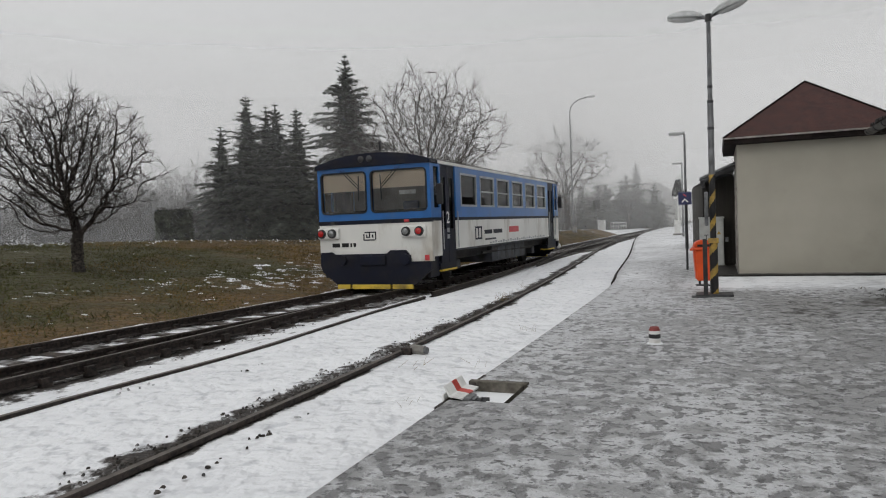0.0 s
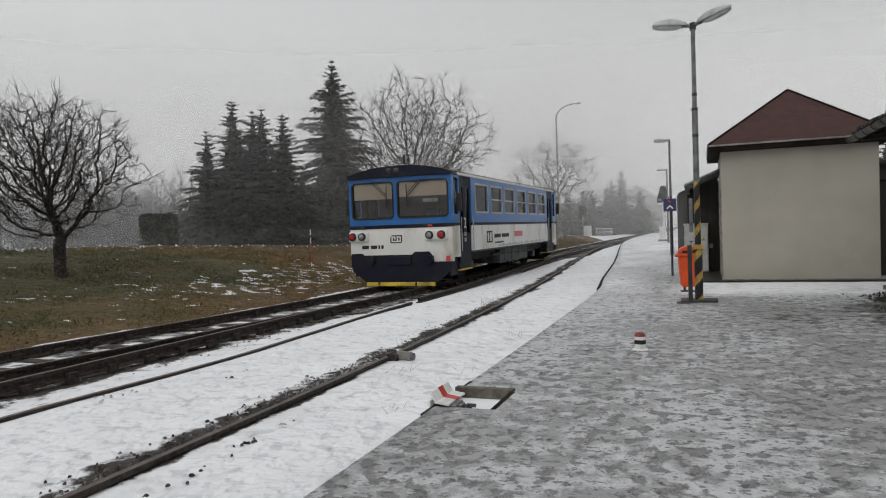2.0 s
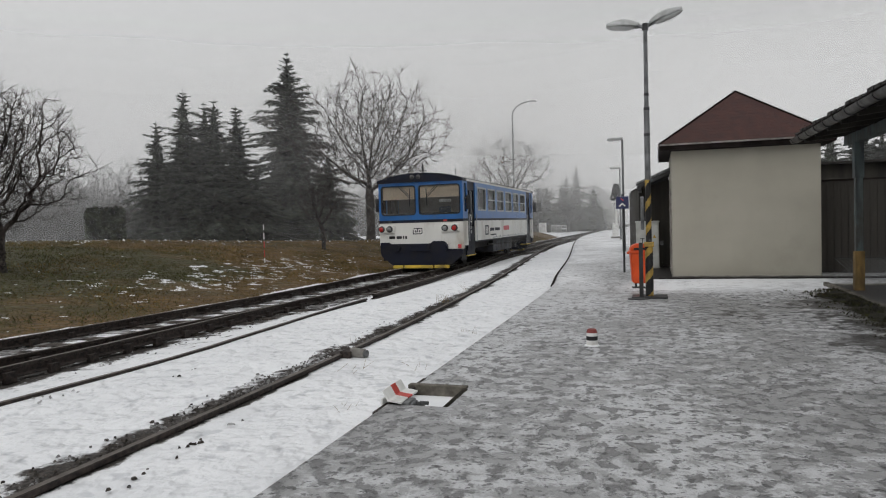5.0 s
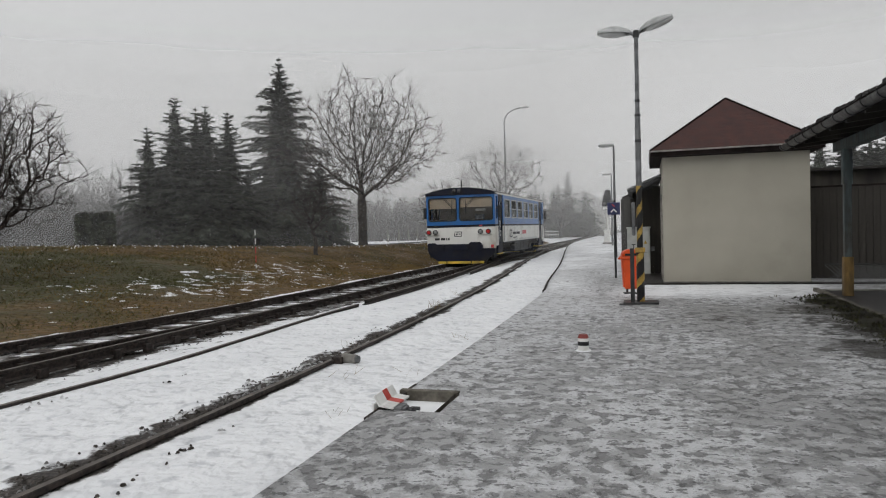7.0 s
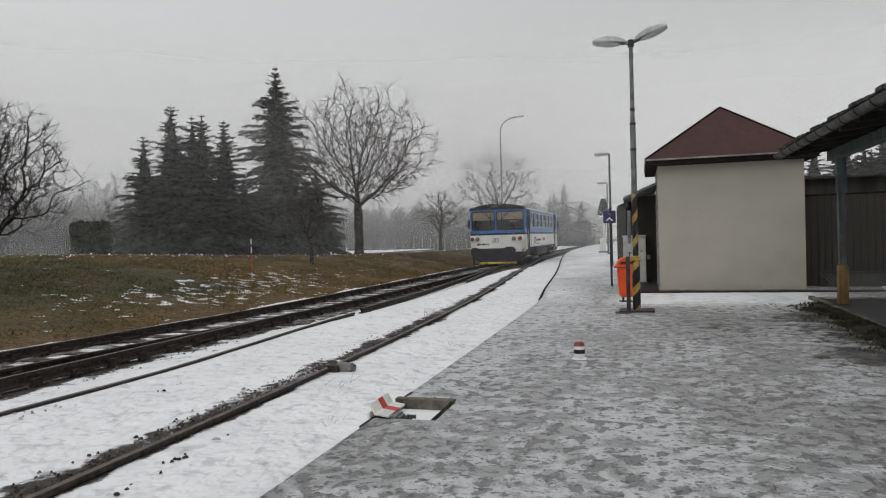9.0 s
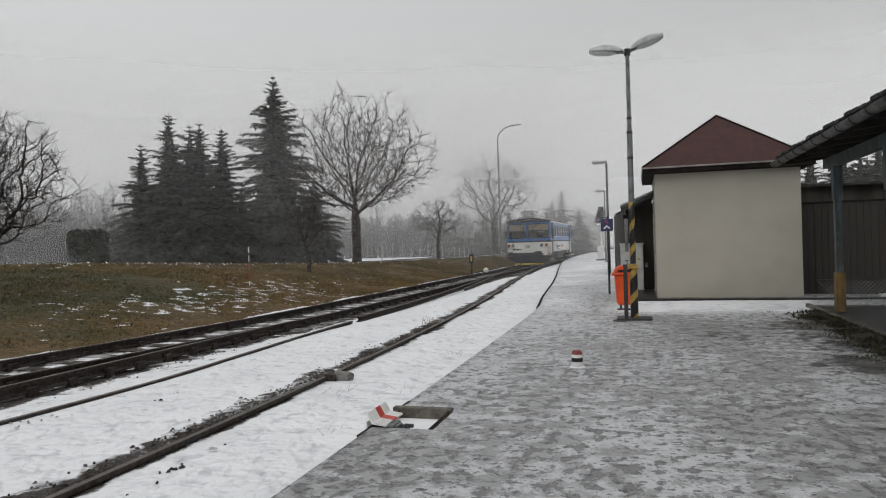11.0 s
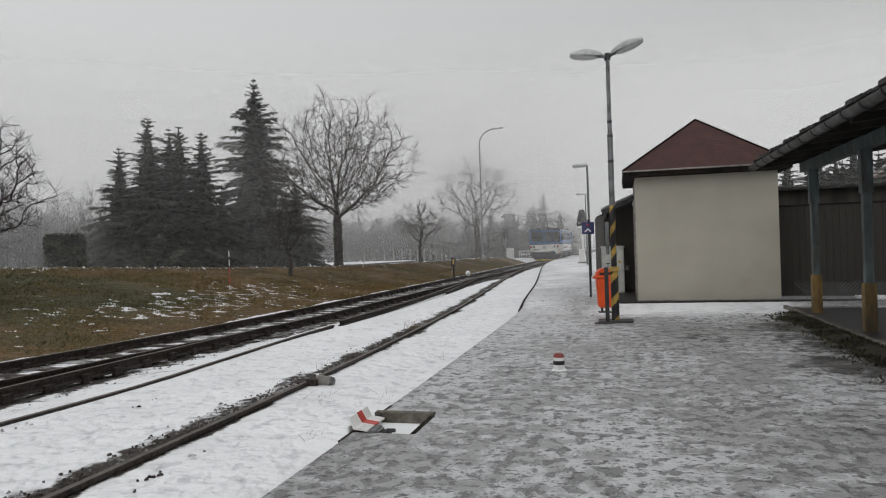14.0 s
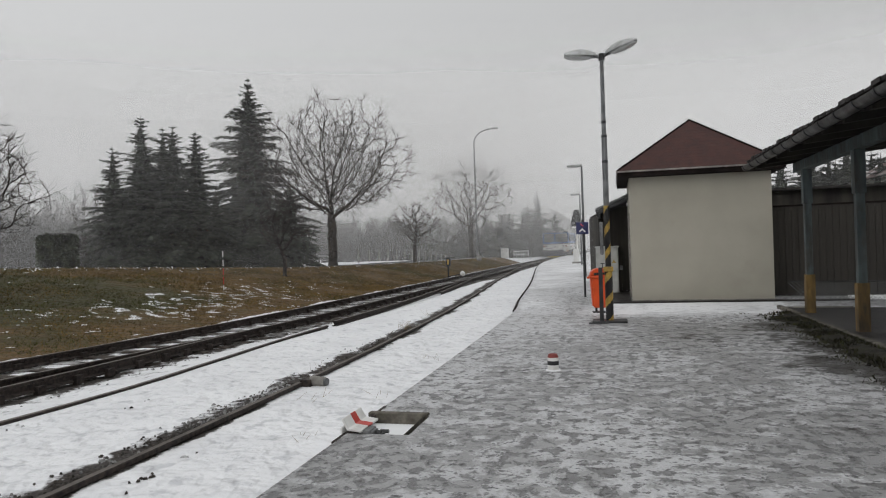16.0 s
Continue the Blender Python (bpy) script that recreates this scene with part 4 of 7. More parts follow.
# ---- the railcar: x to its right, y away from the platform's near end, z above the rails ----
def build_railcar():
    car = tagged(empty("railcar"), "blue and white four-wheeled diesel railcar with a navy front skirt", "railcar")
    W, L = 1.56, 13.4
    ZB, ZT = 0.92, 3.06          # body from its lower edge to the cornice
    shell = part
    wall_t = 0.07
    wins = [(2.0, 3.26), (3.57, 4.83), (5.14, 6.40), (6.76, 8.02), (8.38, 9.64), (10.0, 11.26)]
    doors = [(0.62, 1.64), (11.66, 12.68)]
    wz0, wz1 = 2.03, 2.90

    # side walls with window openings: blue above, white below
    for sd in (-1, 1):
        xa, xb = sorted((sd * W, sd * (W - wall_t)))
        bm = bmesh.new()
        y = doors[0][1]
        for a, b in wins:
            box(xa, xb, y, a, 1.74, ZT, bm=bm)
            box(xa, xb, a, b, 1.74, wz0, bm=bm)
            box(xa, xb, a, b, wz1, ZT, bm=bm)
            y = b
        box(xa, xb, y, doors[1][0], 1.74, ZT, bm=bm)
        part("side_wall_upper", bm, T_BLUE, car, "blue upper side wall")
        part("side_wall_lower", box(xa, xb, doors[0][1], doors[1][0], ZB, 1.66), T_WHITE, car, "white lower side wall")
        xs = sorted((sd * (W + 0.006), sd * (W - wall_t)))
        part("waist_stripe", box(*xs, doors[0][1], doors[1][0], 1.66, 1.74), T_NAVY, car, "dark blue waist stripe")
        part("lower_edge", box(*xs, doors[0][1], doors[1][0], ZB - 0.05, ZB), T_GREY, car)
        # windows: rounded rubber frames, panes, the cross bar of the sliding top
        for k, (a, b) in enumerate(wins):
            win = part("window", box(*sorted((sd * (W - 0.045), sd * (W - 0.035))), a, b, wz0, wz1), T_SIDE_GLASS, car, "dark side window")
            fr = bmesh.new()
            x2 = sorted((sd * (W + 0.012), sd * (W - 0.05)))
            t = 0.045
            box(*x2, a - 0.01, a + t, wz0 - 0.01, wz1 + 0.01, bm=fr)
            box(*x2, b - t, b + 0.01, wz0 - 0.01, wz1 + 0.01, bm=fr)
            box(*x2, a + t, b - t, wz0 - 0.01, wz0 + t, bm=fr)
            box(*x2, a + t, b - t, wz1 - t, wz1 + 0.01, bm=fr)
            part("window_frame", fr, T_ALU, win, "grey metal window frame")
            if k > 0:
                part("window_bar", box(*x2, a + t, b - t, 2.44, 2.48), T_ALU, win)
        # doors
        for k, (a, b) in enumerate(doors):
            xd = sorted((sd * (W - 0.03), sd * (W - 0.09)))
            d = bmesh.new()
            half = (a + b) / 2
            for p, q in ((a + 0.02, half - 0.008), (half + 0.008, b - 0.02)):
                box(*xd, p, p + 0.11, 0.60, ZT, bm=d)
                box(*xd, q - 0.11, q, 0.60, ZT, bm=d)
                box(*xd, p + 0.11, q - 0.11, 0.60, 1.45, bm=d)
                box(*xd, p + 0.11, q - 0.11, 2.75, ZT, bm=d)
            door = part("door", d, T_NAVY, car, "navy folding door")
            for p, q in ((a + 0.02, half - 0.008), (half + 0.008, b - 0.02)):
                part("door_pane", box(*sorted((sd * (W - 0.055), sd * (W - 0.065))), p + 0.11, q - 0.11, 1.45, 2.75), T_SIDE_GLASS, door, "tall narrow door pane")
            for p in (a - 0.02, b - 0.03):
                part("handrail", tube((sd * (W + 0.05), p + 0.02, 0.95), (sd * (W + 0.05), p + 0.02, 1.9), 0.014, n=8), T_ALU, door, "pale grab rail")
            part("step", box(*sorted((sd * (W - 0.35), sd * (W - 0.02))), a, b, 0.40, 0.44), T_YELLOW, door, "step with a yellow edge")
            part("step_side", box(*sorted((sd * (W - 0.4), sd * (W - 0.06))), a, b, 0.44, 0.60), T_NAVY, door)
        # cab side with a small window
        for y0, y1 in ((0.10, 0.62), (12.68, L - 0.10)):
            bm = bmesh.new()
            a, b = (y0 + 0.10, y1 - 0.08) if y0 < 5 else (y0 + 0.08, y1 - 0.10)
            box(xa, xb, y0, a, 1.74, ZT, bm=bm)
            box(xa, xb, b, y1, 1.74, ZT, bm=bm)
            box(xa, xb, a, b, 1.74, 1.98, bm=bm)
            box(xa, xb, a, b, 2.98, ZT, bm=bm)
            part("cab_side", bm, T_BLUE, car)
            part("cab_side_lower", box(xa, xb, y0, y1, ZB - 0.12, 1.66), T_WHITE, car)
            part("cab_stripe", box(*xs, y0, y1, 1.66, 1.74), T_NAVY, car)
            cw = part("cab_window", box(*sorted((sd * (W - 0.045), sd * (W - 0.035))), a, b, 1.98, 2.98), T_SIDE_GLASS, car, "small dark cab side window")
            part("window_frame", box(*sorted((sd * (W + 0.01), sd * (W - 0.05))), a, b, 2.44, 2.48), T_RUBBER, cw)
            ym = y0 + 0.12 if y0 < 5 else y1 - 0.12
            mir = part("mirror", box(*sorted((sd * (W + 0.07), sd * (W + 0.22))), ym - 0.06, ym + 0.06, 2.05, 2.55, 0.03), BLACK, car, "tall black wing mirror")
            part("mirror_arm", box(*sorted((sd * W, sd * (W + 0.1))), ym - 0.015, ym + 0.015, 2.28, 2.31), BLACK, mir)
        part("cornice", box(*sorted((sd * (W + 0.02), sd * (W - 0.08))), 0.05, L - 0.05, ZT, ZT + 0.075, 0.012), T_WHITE, car, "white cornice under the roof")

    # roof: a shallow barrel
    top = 3.36
    def roof_z(x, drop=0.0):
        k = abs(x) / (W + 0.02)
        return ZT + 0.07 + (top - ZT - 0.07) * (1 - k**2.6) - drop
    xs_ = [-(W + 0.02) + (2 * W + 0.04) * i / 28 for i in range(29)]
    bm = prism([(x, roof_z(x)) for x in xs_] + [(x, ZT + 0.05) for x in (W - 0.02, -(W - 0.02))], 0.45, L - 0.45)
    part("roof", bm, T_ROOF, car, "dull brown-grey barrel roof")
    for y0, y1 in ((-0.07, 0.45), (L - 0.45, L + 0.07)):
        bm = prism([(x, 3.15 + 0.23 * (1 - (abs(x) / (W + 0.02)) ** 2.2)) for x in xs_] + [(x, 3.045 + 0.02 * (1 - (abs(x) / W) ** 2)) for x in xs_[::-1]], y0, y1)
        part("cab_visor", bm, T_NAVY, car, "navy rounded visor over the windscreens")

    # ends
    for end in (0, 1):
        f = (lambda y: y) if end == 0 else (lambda y: L - y)
        def bx(x0, x1, y0, y1, z0, z1, bevel=0.0, bm=None):
            return box(x0, x1, *sorted((f(y0), f(y1))), z0, z1, bevel, bm)
        sw0, sw1 = 1.93, 2.93
        screens = [(-1.45, -0.18), (-0.03, 1.45)]
        # blue window band, in pieces round the two windscreens
        bm = bmesh.new()
        bx(-W, -1.45, 0, 0.10, 1.74, 3.06, bm=bm)
        bx(1.45, W, 0, 0.10, 1.74, 3.06, bm=bm)
        bx(-0.18, -0.03, 0, 0.10, 1.74, 3.06, bm=bm)
        for a, b in screens:
            bx(a, b, 0, 0.10, 1.74, sw0, bm=bm)
            bx(a, b, 0, 0.10, sw1, 3.06, bm=bm)
            # rounded corners of the openings
            for cx, sx in ((a, 1), (b, -1)):
                for cz, sz in ((sw0, 1), (sw1, -1)):
                    prism([(cx, cz), (cx + 0.10 * sx, cz), (cx + 0.03 * sx, cz + 0.03 * sz), (cx, cz + 0.10 * sz)], *sorted((f(0.001), f(0.099))), "y", bm)
        front = part("front_wall", bm, T_BLUE, car, "blue window band of the front")
        part("front_stripe", bx(-W - 0.004, W + 0.004, -0.008, 0.10, 1.64, 1.74), T_NAVY, car, "dark blue front stripe")
        part("front_lower", bx(-W, W, 0, 0.10, 0.86, 1.64, 0.0), T_WHITE, car, "white lower front with dirt runs")
        for k, (a, b) in enumerate(screens):
            scr = part("windscreen", bx(a, b, 0.035, 0.045, sw0, sw1), T_GLASS, car, "large windscreen with a beige blind behind")
            # rounded rubber seal
            pts_o, pts_i = [], []
            for (cx, cz, a0) in ((b - 0.1, sw1 - 0.1, 0), (a + 0.1, sw1 - 0.1, 90), (a + 0.1, sw0 + 0.1, 180), (b - 0.1, sw0 + 0.1, 270)):
                for q in range(6):
                    an = radians(a0 + 18 * q)
                    pts_o.append((cx + 0.125 * math.cos(an), cz + 0.125 * math.sin(an)))
                    pts_i.append((cx + 0.085 * math.cos(an), cz + 0.085 * math.sin(an)))
            rb = bmesh.new()
            n = len(pts_o)
            lo = [rb.verts.new((p[0], f(-0.018), p[1])) for p in pts_o]
            li = [rb.verts.new((p[0], f(-0.018), p[1])) for p in pts_i]
            bo = [rb.verts.new((p[0], f(0.05), p[1])) for p in pts_o]
            bi = [rb.verts.new((p[0], f(0.05), p[1])) for p in pts_i]
            for i in range(n):
                j = (i + 1) % n
                rb.faces.new((lo[i], lo[j], li[j], li[i]))
                rb.faces.new((lo[i], bo[i], bo[j], lo[j]))
                rb.faces.new((li[i], li[j], bi[j], bi[i]))
            part("seal", rb, T_RUBBER, scr, "black rubber windscreen seal")
            # corner fillers make the opening's corners round
            part("blind", bx(a + 0.02, b - 0.02, 0.06, 0.07, 2.47 if k == 0 else 2.51, sw1 + 0.02), T_BLIND, scr, "beige sun blind pulled half down")
            cx = (a + b) / 2
            wp = bmesh.new()
            sgn = 1 if k == 0 else -1
            px = cx + sgn * 0.46
            tube((cx - sgn * 0.06, f(-0.03), 3.0), (px, f(-0.045), 2.5), 0.011, n=6, bm=wp)
            tube((cx + sgn * 0.03, f(-0.03), 3.0), (px, f(-0.045), 2.57), 0.009, n=6, bm=wp)
            tube((px, f(-0.04), 2.84), (px - sgn * 0.02, f(-0.04), 2.22), 0.014, n=6, bm=wp)
            part("wiper", wp, BLACK, scr, "black windscreen wiper")
        # skirt: stepped navy panel, narrowing below
        sk = bmesh.new()
        out = [(-1.50, 0.95), (-1.20, 0.96), (-1.12, 0.90), (0.36, 0.90), (0.46, 0.98), (0.86, 0.98), (0.94, 0.90), (1.0, 0.70), (W - 0.02, 0.68), (W - 0.02, 0.50),
               (1.10, 0.14), (-1.06, 0.14), (-1.47, 0.46), (-1.52, 0.62), (-1.52, 0.90)]
        prism(out, *sorted((f(-0.07), f(0.06))), "y", sk)
        part("skirt", sk, T_NAVY, car, "navy buffer skirt with stepped upper edge")
        part("skirt_side", bx(-1.46, -1.40, 0.05, 0.62, 0.30, 0.82), T_NAVY, car)
        part("skirt_side", bx(1.40, 1.46, 0.05, 0.62, 0.30, 0.82), T_NAVY, car)
        part("front_corner_panel", bx(1.0, W + 0.006, -0.012, 0.10, 0.70, 0.86), T_WHITE, car)
        pl = bmesh.new()
        for a, b in ((-1.04, -0.68), (-0.62, 0.44), (0.50, 1.04)):
            bx(a, b, -0.10, -0.02, 0.035, 0.145, 0.01, pl)
        part("rail_guard", pl, T_YELLOW, car, "yellow rail guard in three pieces")
        part("rail_guard_back", bx(-1.0, 1.0, -0.02, 0.02, 0.06, 0.24), T_BLACK, car)
        # buffers behind the skirt line
        for x in (-0.875, 0.875):
            b = bmesh.new()
            tube((x, f(-0.16), 0.98 - 0.22), (x, f(0.0), 0.98 - 0.22), 0.13, n=16, bm=b)
            part("buffer", b, T_NAVY, car)
        part("coupling_box", bx(-0.35, 0.35, -0.13, 0.0, 0.62, 0.86, 0.02), T_NAVY, car, "navy coupling cover")
        # lights
        for sd, (x_in, x_out) in ((-1, (-1.14, -1.44)), (1, (0.92, 1.27))):
            pod = part("lamp_pod", bx(min(x_in, x_out) - 0.14, max(x_in, x_out) + 0.17, -0.09, 0.02, 1.28, 1.58, 0.05) if sd < 0 else
                       bx(min(x_in, x_out) - 0.17, max(x_in, x_out) + 0.16, -0.09, 0.02, 1.28, 1.58, 0.05), T_WHITE, car, "white moulded lamp housing")
            for x, lens, nm in ((x_in, LENS_CLEAR, "headlight"), (x_out, LENS_RED, "tail_light")):
                rg = bmesh.new()
                tube((x, f(-0.15), 1.43), (x, f(-0.08), 1.43), 0.108, 0.118, 24, rg)
                hl = part(nm, rg, T_RUBBER, car, "round black-rimmed " + nm.replace("_", " "))
                ln = bmesh.new()
                bmesh.ops.create_uvsphere(ln, u_segments=20, v_segments=10, radius=0.078)
                bmesh.ops.scale(ln, vec=(1, 0.35, 1), verts=ln.verts)
                bmesh.ops.translate(ln, vec=(x, f(-0.15), 1.43), verts=ln.verts)
                part("lens", ln, lens, hl, "red lens" if lens is LENS_RED else "clear lens", smooth=True)
            hk = bx(x_in - 0.06, x_in + 0.06, -0.06, 0, 1.66, 1.72, 0.01)
            part("lamp_bracket", hk, T_LOGO_RED if sd > 0 else T_GREY, car)
        # marks: a plain badge, the running number as bars, a class figure
        bd = bmesh.new()
        for a, b, c, d in ((-0.26, 0.06, 1.42, 1.45), (-0.30, 0.04, 1.23, 1.26), (-0.30, -0.27, 1.26, 1.40), (0.03, 0.06, 1.26, 1.42), (-0.14, -0.11, 1.30, 1.42),
                           (-0.22, -0.14, 1.30, 1.33), (-0.22, -0.19, 1.33, 1.38), (-0.06, -0.02, 1.30, 1.38)):
            bx(a, b, -0.006, -0.001, c, d, 0, bd)
        part("badge", bd, T_NAVY, car, "navy maker's badge")
        nb = bmesh.new()
        for a, b in ((-1.20, -0.98), (-0.92, -0.72), (-0.68, -0.63), (-0.59, -0.52)):
            bx(a, b, -0.006, -0.001, 1.08, 1.18, 0, nb)
        part("number_bars", nb, BLACK, car, "black running number")
        part("front_mark", bx(1.36, 1.48, -0.02, -0.013, 0.72, 0.85), T_LOGO_RED, car, "small red mark")
        hk = bmesh.new()
        for x in (-0.25, -0.02):
            bmesh.ops.create_uvsphere(hk, u_segments=16, v_segments=8, radius=0.085, matrix=Matrix.Translation((x, f(-0.05), 3.24)))
        part("roof_lights", hk, T_GREY, car, "twin upper headlights", smooth=True)
        # cab interior
        part("desk", bx(-1.38, 1.38, 0.12, 0.5, 1.1, 1.98, 0.04), T_BLACK, car, "dark driver's desk")
        part("partition", bx(-W + 0.1, W - 0.1, 1.66, 1.70, 0.95, 2.98), T_INSIDE, car, "grey-beige partition behind the cab")
        bs = bx(0.66, 1.10, 0.15, 0.16, 2.34, 2.44)
        if end == 0:
            part("notice", bs, WHITE, car, "white notice strip behind the windscreen")
        part("driver_seat", bx(0.45, 0.9, 0.75, 0.85, 1.5, 2.2, 0.05), T_SEAT, car)

    # marks on the sides
    for sd in (-1, 1):
        def sb(y0, y1, z0, z1, bm):
            return box(*sorted((sd * (W + 0.001), sd * (W + 0.006))), y0, y1, z0, z1, bm=bm)
        bm = bmesh.new()
        for a, b, c, d in ((3.05, 3.62, 1.42, 1.47), (3.05, 3.62, 1.10, 1.15), (3.05, 3.12, 1.15, 1.42), (3.55, 3.62, 1.15, 1.42), (3.29, 3.36, 1.15, 1.42)):
            sb(a, b, c, d, bm)
        part("badge", bm, T_NAVY, car, "navy maker's badge")
        bm = bmesh.new()
        sb(3.85, 4.55, 1.24, 1.36, bm)
        sb(4.68, 5.55, 1.24, 1.36, bm)
        part("lettering_bars", bm, T_NAVY, car, "navy lettering bars")
        bm = bmesh.new()
        sb(3.9, 4.9, 1.06, 1.11, bm)
        part("small_lettering_bars", bm, T_GREY, car)
        bm = bmesh.new()
        sb(6.3, 7.4, 1.23, 1.42, bm)
        part("red_label", bm, T_LOGO_RED, car, "red printed panel")
        bm = bmesh.new()
        for k in range(26):
            y = 4.3 + k * 0.26
            sb(y, y + 0.16, 0.95, 0.99 + 0.02 * (k % 3), bm)
        part("stencil_bars", bm, T_ALU, car, "rows of tiny stencilled marks")
        tx = text_mesh("class_figure", "2", 0.42, WHITE, pose(sd * (W - 0.024), 1.12, 1.72, 90, 0, 90 * sd), car, "white class figure")
        bm = bmesh.new()
        for z in (1.20, 1.36):
            box(*sorted((sd * (W - 0.028), sd * (W - 0.022))), 1.04, 1.20, z, z + 0.11, bm=bm)
        part("door_pictogram", bm, T_ALU, car, "small pale pictograms")

    # floor, seats, underframe
    part("floor", box(-W + 0.08, W - 0.08, 0.1, L - 0.1, 0.88, 0.94), T_INSIDE, car)
    part("ceiling_panel", box(-W + 0.08, W - 0.08, 0.5, L - 0.5, 2.98, 3.02), T_INSIDE, car)
    for k in range(6):
        for x in (-0.95, 0.95):
            y = 2.6 + 1.62 * k
            bm = box(x - 0.5, x + 0.5, y - 0.06, y + 0.06, 1.3, 2.12, 0.03)
            box(x - 0.5, x + 0.5, y - 0.45, y + 0.45, 1.28, 1.42, 0.03, bm)
            part("seat", bm, T_SEAT, car, "dark blue bench seat")
    bm = box(-1.25, 1.25, 0.6, L - 0.6, 0.62, 0.88)
    part("underframe", bm, T_BLACK, car, "black underframe")
    part("tank", box(-1.42, 1.42, 4.9, 8.6, 0.36, 0.86, 0.03), T_GREY, car, "dirty grey equipment box")
    for sd in (-1, 1):
        bm = bmesh.new()
        for y in (5.4, 6.3, 7.3):
            box(*sorted((sd * 1.42, sd * 1.435)), y, y + 0.6, 0.42, 0.8, 0.0, bm)
        part("tank_cover", bm, T_GREY, car)
        part("pipe", tube((sd * 1.40, 4.0, 0.7), (sd * 1.40, 9.6, 0.62), 0.04, n=8), T_BLACK, car)
    part("engine", box(-1.1, 1.1, 8.8, 9.9, 0.35, 0.86, 0.05), T_BLACK, car)
    for y in (2.65, 10.65):
        for sd in (-1, 1):
            bm = bmesh.new()
            tube((sd * 0.68, y, 0.42), (sd * 0.81, y, 0.42), 0.42, 0.42, 32, bm)
            tube((sd * 0.65, y, 0.42), (sd * 0.69, y, 0.42), 0.45, 0.45, 32, bm)
            wh = part("wheel", bm, T_BLACK, car, "dark steel wheel")
            bm = box(*sorted((sd * 0.95, sd * 1.18)), y - 0.17, y + 0.17, 0.32, 0.58, 0.03)
            part("axle_box", bm, T_GREY, wh)
            bm = bmesh.new()
            for q in range(4):
                box(*sorted((sd * 1.0, sd * 1.10)), y - 0.75 + 0.1 * q, y + 0.75 - 0.1 * q, 0.60 + 0.02 * q, 0.618 + 0.02 * q, bm=bm)
            part("leaf_spring", bm, T_BLACK, wh)
        part("axle", tube((-0.7, y, 0.42), (0.7, y, 0.42), 0.08, n=12), T_BLACK, car)
    # roof gear: horns and aerials
    bm = bmesh.new()
    tube((-0.12, 0.75, 3.30), (-0.12, 0.75, 3.76), 0.03, n=8, bm=bm)
    box(-0.15, -0.09, 0.71, 0.79, 3.52, 3.74, 0.01, bm)
    tube((-0.26, 0.72, 3.52), (0.04, 0.72, 3.50), 0.018, n=6, bm=bm)
    part("horn", bm, BLACK, car, "black roof horn post")
    part("aerial", tube((0.62, 2.4, 3.28), (0.62, 2.4, 3.68), 0.012, n=6), BLACK, car)
    part("aerial_foot", box(0.56, 0.68, 2.3, 2.5, 3.25, 3.38, 0.02), BLACK, car)
    bm = bmesh.new()
    for y in (3.5, 6.2, 8.9):
        box(-0.35, 0.35, y, y + 0.7, 3.32, 3.41, 0.03, bm)
    part("roof_vents", bm, T_ROOF, car, "low roof vents")
    return car


railcar = build_railcar()

# how far the car's near end stands along the track, time by time
RUN = [(0.0, 14.95), (1.5, 16.65), (3.5, 19.35), (5.0, 22.7), (7.0, 29.05), (9.0, 37.4), (10.2, 43.9), (11.5, 52.0), (13.0, 62.1), (14.5, 73.3), (16.0, 85.6)]


def railcar_pose(s):
    """On its two axles, on the curve."""
    a, b = s + 2.65, s + 10.65
    pa, pb = st(a, lerp_table(MAIN, a), RAIL_Z), st(b, lerp_table(MAIN, b), RAIL_Z)
    d = (pb - pa).normalized()
    yaw = math.degrees(math.atan2(-d.x, d.y))
    o = pa - d * 2.65
    return pose(o.x, o.y, RAIL_Z - 0.03, 0, 0, yaw)


def motions():
    walk(railcar, [(0.5 * k, railcar_pose(lerp_table(RUN, 0.5 * k))) for k in range(33)])

